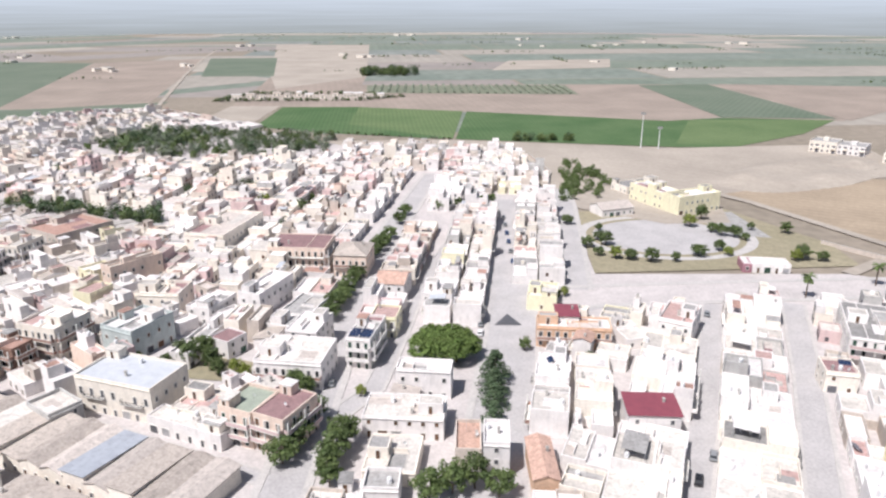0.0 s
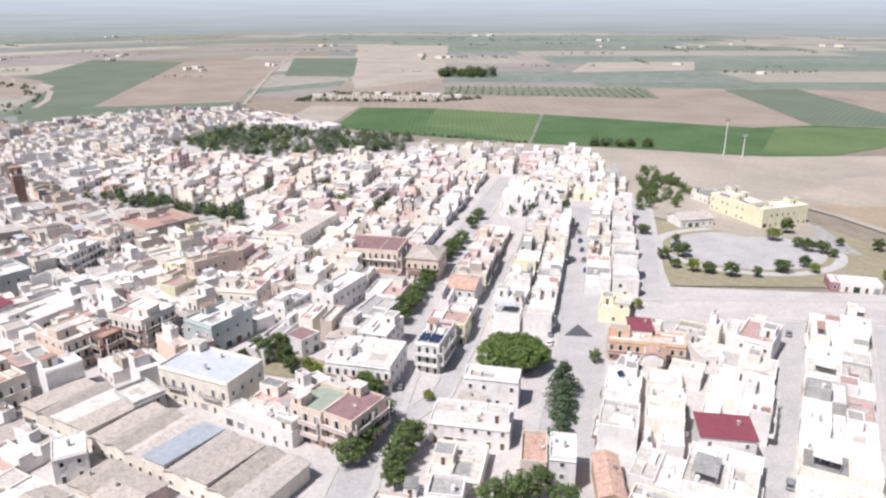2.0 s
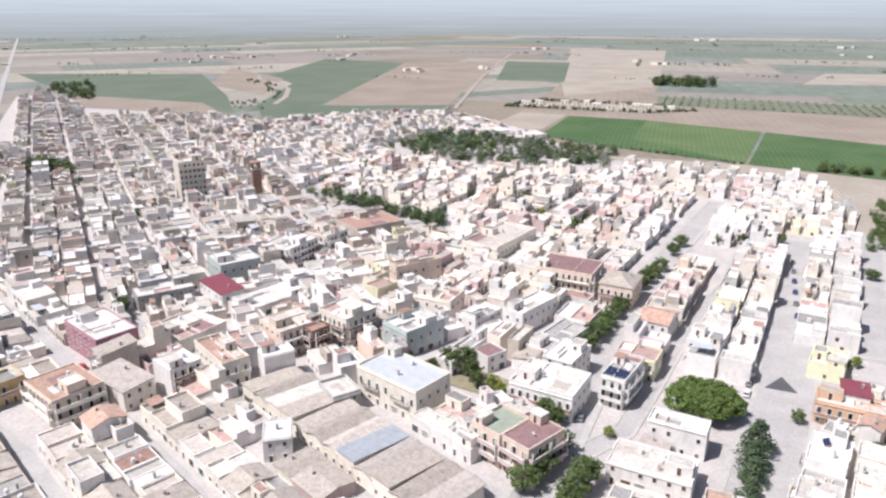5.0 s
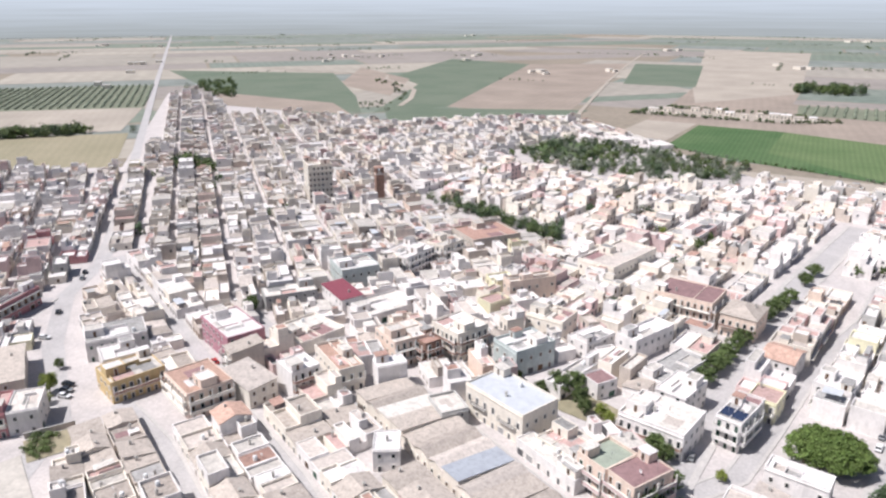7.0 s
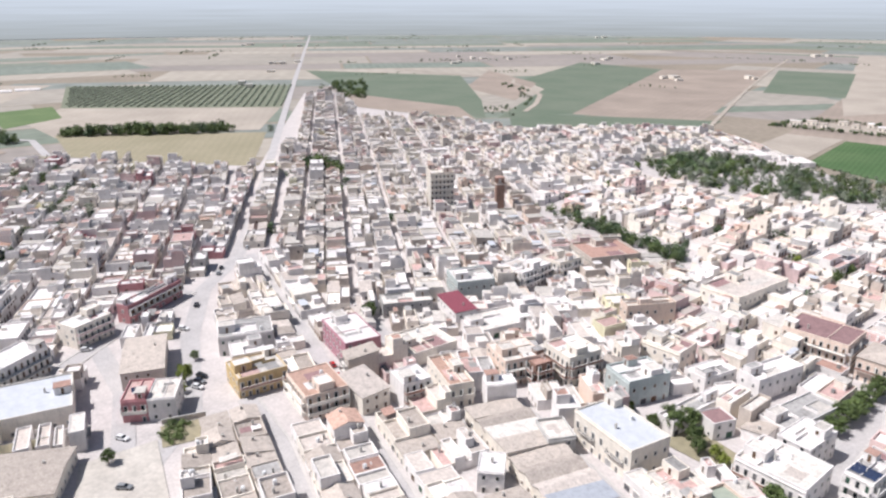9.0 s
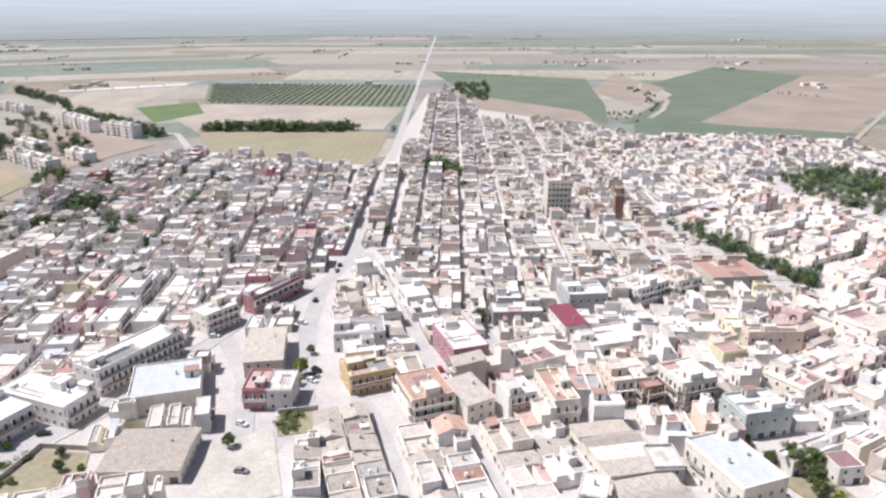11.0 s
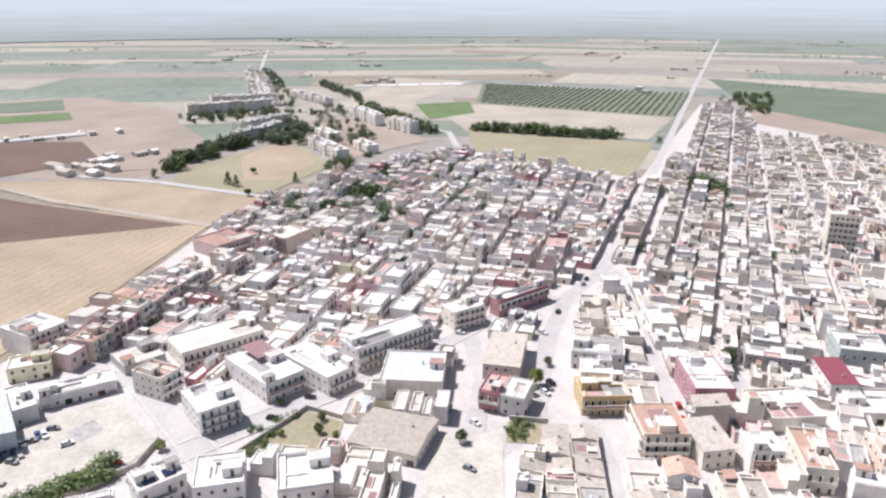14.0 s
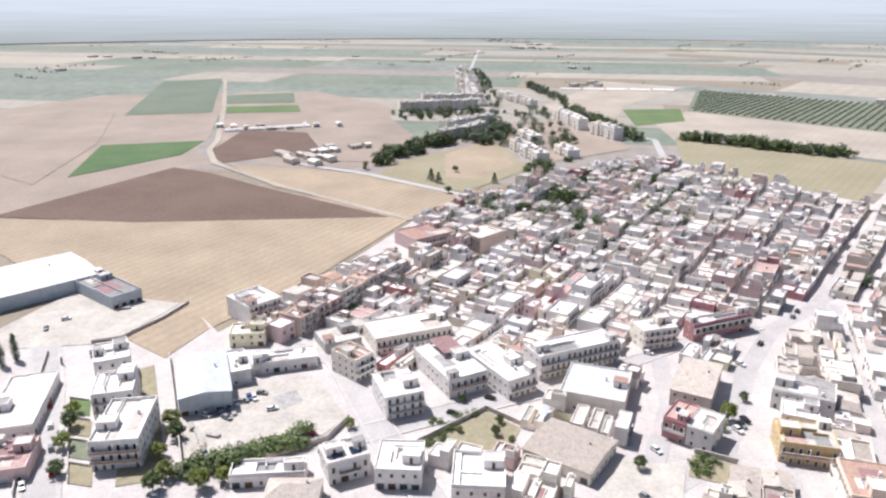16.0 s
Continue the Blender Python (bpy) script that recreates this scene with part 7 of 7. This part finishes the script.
wood("block_trees", pairs(-690, 70, -700, 150, -960, 160, -960, 70), 60, 10, 29, ["conifer", "oak", "olive"], "scattered trees between apartment blocks", 0.9, free=True)
wood("block_trees", pairs(-1000, 100, -1000, 70, -1600, 80, -1600, 110), 70, 9, 30, ["oak", "olive"], "trees along the far road", 0.9, free=True)
wood("scrub", pairs(-581, 705, -556, 750, -500, 680, -505, 650), 26, 4, 27, ["oak", "olive"], "scrub along the bank of a hollow", 0.9)
wood("scrub", pairs(-740, 960, -640, 895, -530, 760, -545, 755, -650, 880, -745, 945), 34, 5, 28, ["oak", "olive"], "scrub along a winding track", 0.9)

for p, q in (((-256, 803), (-95, 813)), ((-95, 813), (-44, 846)), ((-126, 877), (-229, 871)), ((-229, 871), (-256, 803)), ((-46, 848), (-126, 877))):
    L = math.hypot(q[0] - p[0], q[1] - p[1])
    nx, ny = -(q[1] - p[1]) / L * 2.2, (q[0] - p[0]) / L * 2.2
    wood("hedge", [(p[0] - nx, p[1] - ny), (q[0] - nx, q[1] - ny), (q[0] + nx, q[1] + ny), (p[0] + nx, p[1] + ny)], int(L / 2.6), 4.6, int(L), ["oak", "conifer"], "dark clipped hedge round a walled enclosure", 0.9)
wood("hedge", pairs(-165, 622, -85, 596, 8, 564, 8, 560, -85, 591, -165, 617), 46, 2.5, 22, ["oak", "olive"], "low hedge at the edge of green crops", 0.9)
wood("verge_trees", pairs(-60, 505, -18, 497, -18, 503, -60, 511), 24, 4, 23, ["oak"], "row of small trees behind the last houses", 0.9)


def grove(name, poly, turn, gap, h, seed, label):
    """Olive trees in straight rows, as one mesh."""
    rng = random.Random(seed)
    a = Acc()
    t = radians(turn)
    c, s = math.cos(t), math.sin(t)
    xs, ys = [p[0] for p in poly], [p[1] for p in poly]
    cx, cy = sum(xs) / len(xs), sum(ys) / len(ys)
    for i in range(-75, 76):
        for j in range(-75, 76):
            u, v = i * gap, j * gap * 1.35
            x, y = cx + c * u - s * v + rng.uniform(-.6, .6), cy + s * u + c * v + rng.uniform(-.6, .6)
            if inside(x, y, poly):
                a.beam((x, y, 0), (x, y, h * .5), .25, 4, 1)
                r = rng.uniform(1.4, 2.0)
                a.tube(x, y, h * .2, h * .5, r * .8, r, 6)
                a.tube(x, y, h * .5, h * .8, r, r * .3, 6)
                leaf_clump(a, rng, x, y, h * .55, r * 1.05, 9, .6)
    tagged(part(name, a, [LEAF["olive"], BARK]), label, "olive trees", kind="stuff")


grove("olive_grove", pairs(-770, 540, -966, 702, -1195, 447, -960, 350), 141, 7, 3.6, 3, "olive trees in straight rows")
grove("olive_grove", pairs(-100, 972, 160, 974, 162, 876, -92, 892), 92, 7.5, 3.6, 4, "orchard of olive trees in rows")

# ---- far farms and tree lines on the plain ----
rng = random.Random(77)
a, f = Acc(), Acc()
for _ in range(150):
    g, r = radians(rng.uniform(55, 215)), rng.uniform(1100, 3000)
    x, y = r * math.cos(g), r * math.sin(g)
    if r < 1500 and y < 0:
        continue
    if rng.random() < 0.72:
        n, t = rng.randrange(4, 26), radians((96 if x > -700 else 141) + rng.choice((0, 90, 90)))
        for k in range(n):
            px, py = x + k * 8 * math.cos(t), y + k * 8 * math.sin(t)
            if rng.random() < 0.75:
                q = rng.uniform(1.8, 4.2)
                leaf_clump(a, rng, px + rng.uniform(-3, 3), py + rng.uniform(-3, 3), q * 0.8, q, 14, q * 0.38, 0.8, rng.randrange(2))
    else:
        for k in range(rng.randrange(1, 5)):
            f.box(x + rng.uniform(-40, 40), y + rng.uniform(-40, 40), -.1, rng.uniform(3, 6), rng.uniform(8, 26), rng.uniform(8, 14), radians(141), 0, 1, False)
tagged(part("far_tree_lines", a, [LEAF["oak"], LEAF["olive"]]), "thin lines of trees across the plain", "trees", kind="stuff")
tagged(part("far_farms", f, [WALLS["cream"], ROOFS["pale"]]), "small pale farm buildings across the plain", "farms", kind="stuff")


# ---- cars ----
def car_meshes():
    b, g, w = Acc(), Acc(), Acc()
    prof = [(-2.1, .35), (2.1, .35), (2.15, .75), (1.2, .92), (-2.0, .95), (-2.15, .7)]
    n = len(prof)
    b.v = [(x, -.86, z) for x, z in prof] + [(x, .86, z) for x, z in prof]
    b.f = [tuple(range(n)), tuple(range(2 * n - 1, n - 1, -1))] + [(k, k + n, (k + 1) % n + n, (k + 1) % n) for k in range(n)]
    b.m = [0] * len(b.f)
    g.solid([(-1.9, -.78, .93), (1.15, -.78, .93), (1.15, .78, .93), (-1.9, .78, .93)], [(-1.4, -.64, 1.38), (.35, -.64, 1.38), (.35, .64, 1.38), (-1.4, .64, 1.38)])
    r = Acc()
    r.box(-.52, 0, 1.38, 1.44, 1.8, 1.3)
    w.beam((0, -.1, 0), (0, .1, 0), .32, 14)
    return b, g, r, w


cb, cg, cr_, cw = car_meshes()
CAR_GLASS, CAR_WHEEL = cg.mesh("cabin", GLASS), cw.mesh("wheel", RUBBER)
CAR_BODY = {k: (cb.mesh("body", m), cr_.mesh("roof", m)) for k, m in CARPAINT.items()}


def car(x, y, a, colour):
    ob = tagged(placed(new("car"), x, y, 0.66, radians(a)), f"{colour} hatchback car parked at the kerb", "car", "parked cars")
    part("body", CAR_BODY[colour][0], None, ob)
    part("cabin", CAR_GLASS, None, ob)
    part("roof", CAR_BODY[colour][1], None, ob)
    for u in (-1.3, 1.3):
        for v in (-.8, .8):
            w = part("wheel", CAR_WHEEL, None, ob)
            w.location = (u, v, .32)


rng = random.Random(9)
for x, y, a, c in ((56.5, 132, 68, "black"), (63, 141, 68, "grey"), (45, 152, 80, "white"), (60, 158, 68, "white"), (12, 207, 80, "white"), (12.5, 214, 82, "grey"), (-212, 107, 20, "black"), (-209, 104.5, 20, "grey"), (-206, 102, 20, "white"), (-152, 108, 157, "white"), (-184, 143, 157, "red"), (-176, 139, 157, "red"), (-228, 20, 66, "black"), (90, 222, 68, "grey"), (-31, 175, 92, "grey"), (-297, 165, 141, "grey"), (-303, 170, 141, "black")):
    car(x, y, a, c)
for k in range(9):
    t = k / 8
    car(-180 - 52 * t, -123.5 - 27 * t, 27, rng.choice(("white", "grey", "black", "white", "blue")))
    if k % 2:
        car(-180 - 52 * t, -114.5 - 27 * t, 207, rng.choice(("white", "grey", "red", "white")))
for k in range(7):
    car(28.5 - 0.1 * k + k * .35, 262 + k * 13, 84, rng.choice(("white", "grey", "black", "blue")))
for x, y, a, c in ((-222, -76, 30, "grey"), (-226, -72, 40, "white"), (-230, -68, 20, "blue"), (-218, -80, 60, "white"), (-233, -64, 80, "grey"), (-222, -58, 110, "white"), (-207, -42, 60, "red"), (-196, -74, 30, "grey"), (-290, -172, 20, "grey"), (-300, -168, 120, "white"), (-218, 6, 66, "black"), (-196, -36, 66, "white"), (-243, 62, 60, "grey"), (-262, 88, 60, "white"), (-195, 71, 25, "white"), (-172, 61, 40, "grey"), (-270, 138, 140, "black"), (-252, 122, 30, "white"), (-320, 196, 141, "white"), (-340, 211, 141, "grey")):
    car(x, y, a, c)


def stack(x, y, a, n, label):
    """A stack of timber and sheet material in a yard."""
    ob = tagged(placed(new("material_stack"), x, y, 0.45, radians(a)), label, "stack")
    rng = random.Random(n)
    for k in range(n):
        b = Acc()
        b.box(rng.uniform(-.3, .3), rng.uniform(-.3, .3), k * 0.35, k * 0.35 + 0.33, 5 - 0.3 * k, 1.6, rng.uniform(-.05, .05))
        part("plank", b, rng.choice((WALLS["orange"], CONCRETE, SHUTTER["brown"])), ob)


for x, y, a, c in ((-222.4, -83.5, 30, "grey"), (-218.7, -77.4, 110, "blue"), (-223.4, -73.7, 20, "blue"), (-227.1, -69.6, 100, "grey"), (-229.5, -66, 25, "white"), (-216.5, -72.5, 60, "grey")):
    car(x, y, a, c)
for x, y, a, n in ((-221, -80, 20, 5), (-225, -77, 70, 4), (-220, -71, 25, 3), (-204, -78, 25, 4), (-208, -80, 30, 3), (-200, -76, 20, 5), (-206, -74, 70, 3), (-211, -83, 25, 4), (-320, -150, 110, 4), (-312, -146, 110, 3)):
    stack(x, y, a, n, "reddish stack of building material in the yard")

sheet("enclosure_ground", pairs(-252, 808, -96, 818, -50, 847, -126, 872, -226, 866), FIELD["pale"], "pale gravel inside a hedged enclosure", "ground", 0.34)
rng = random.Random(41)
for k in range(13):
    far_block(-236 + 13.5 * k + rng.uniform(-3, 3), 826 + 1.4 * k + rng.choice((0, 14, 28)) + rng.uniform(-3, 3), 4, rng.uniform(5, 12), rng.uniform(5, 8), rng.uniform(3, 4.5), 1, "small white gabled chapel inside a hedged enclosure")
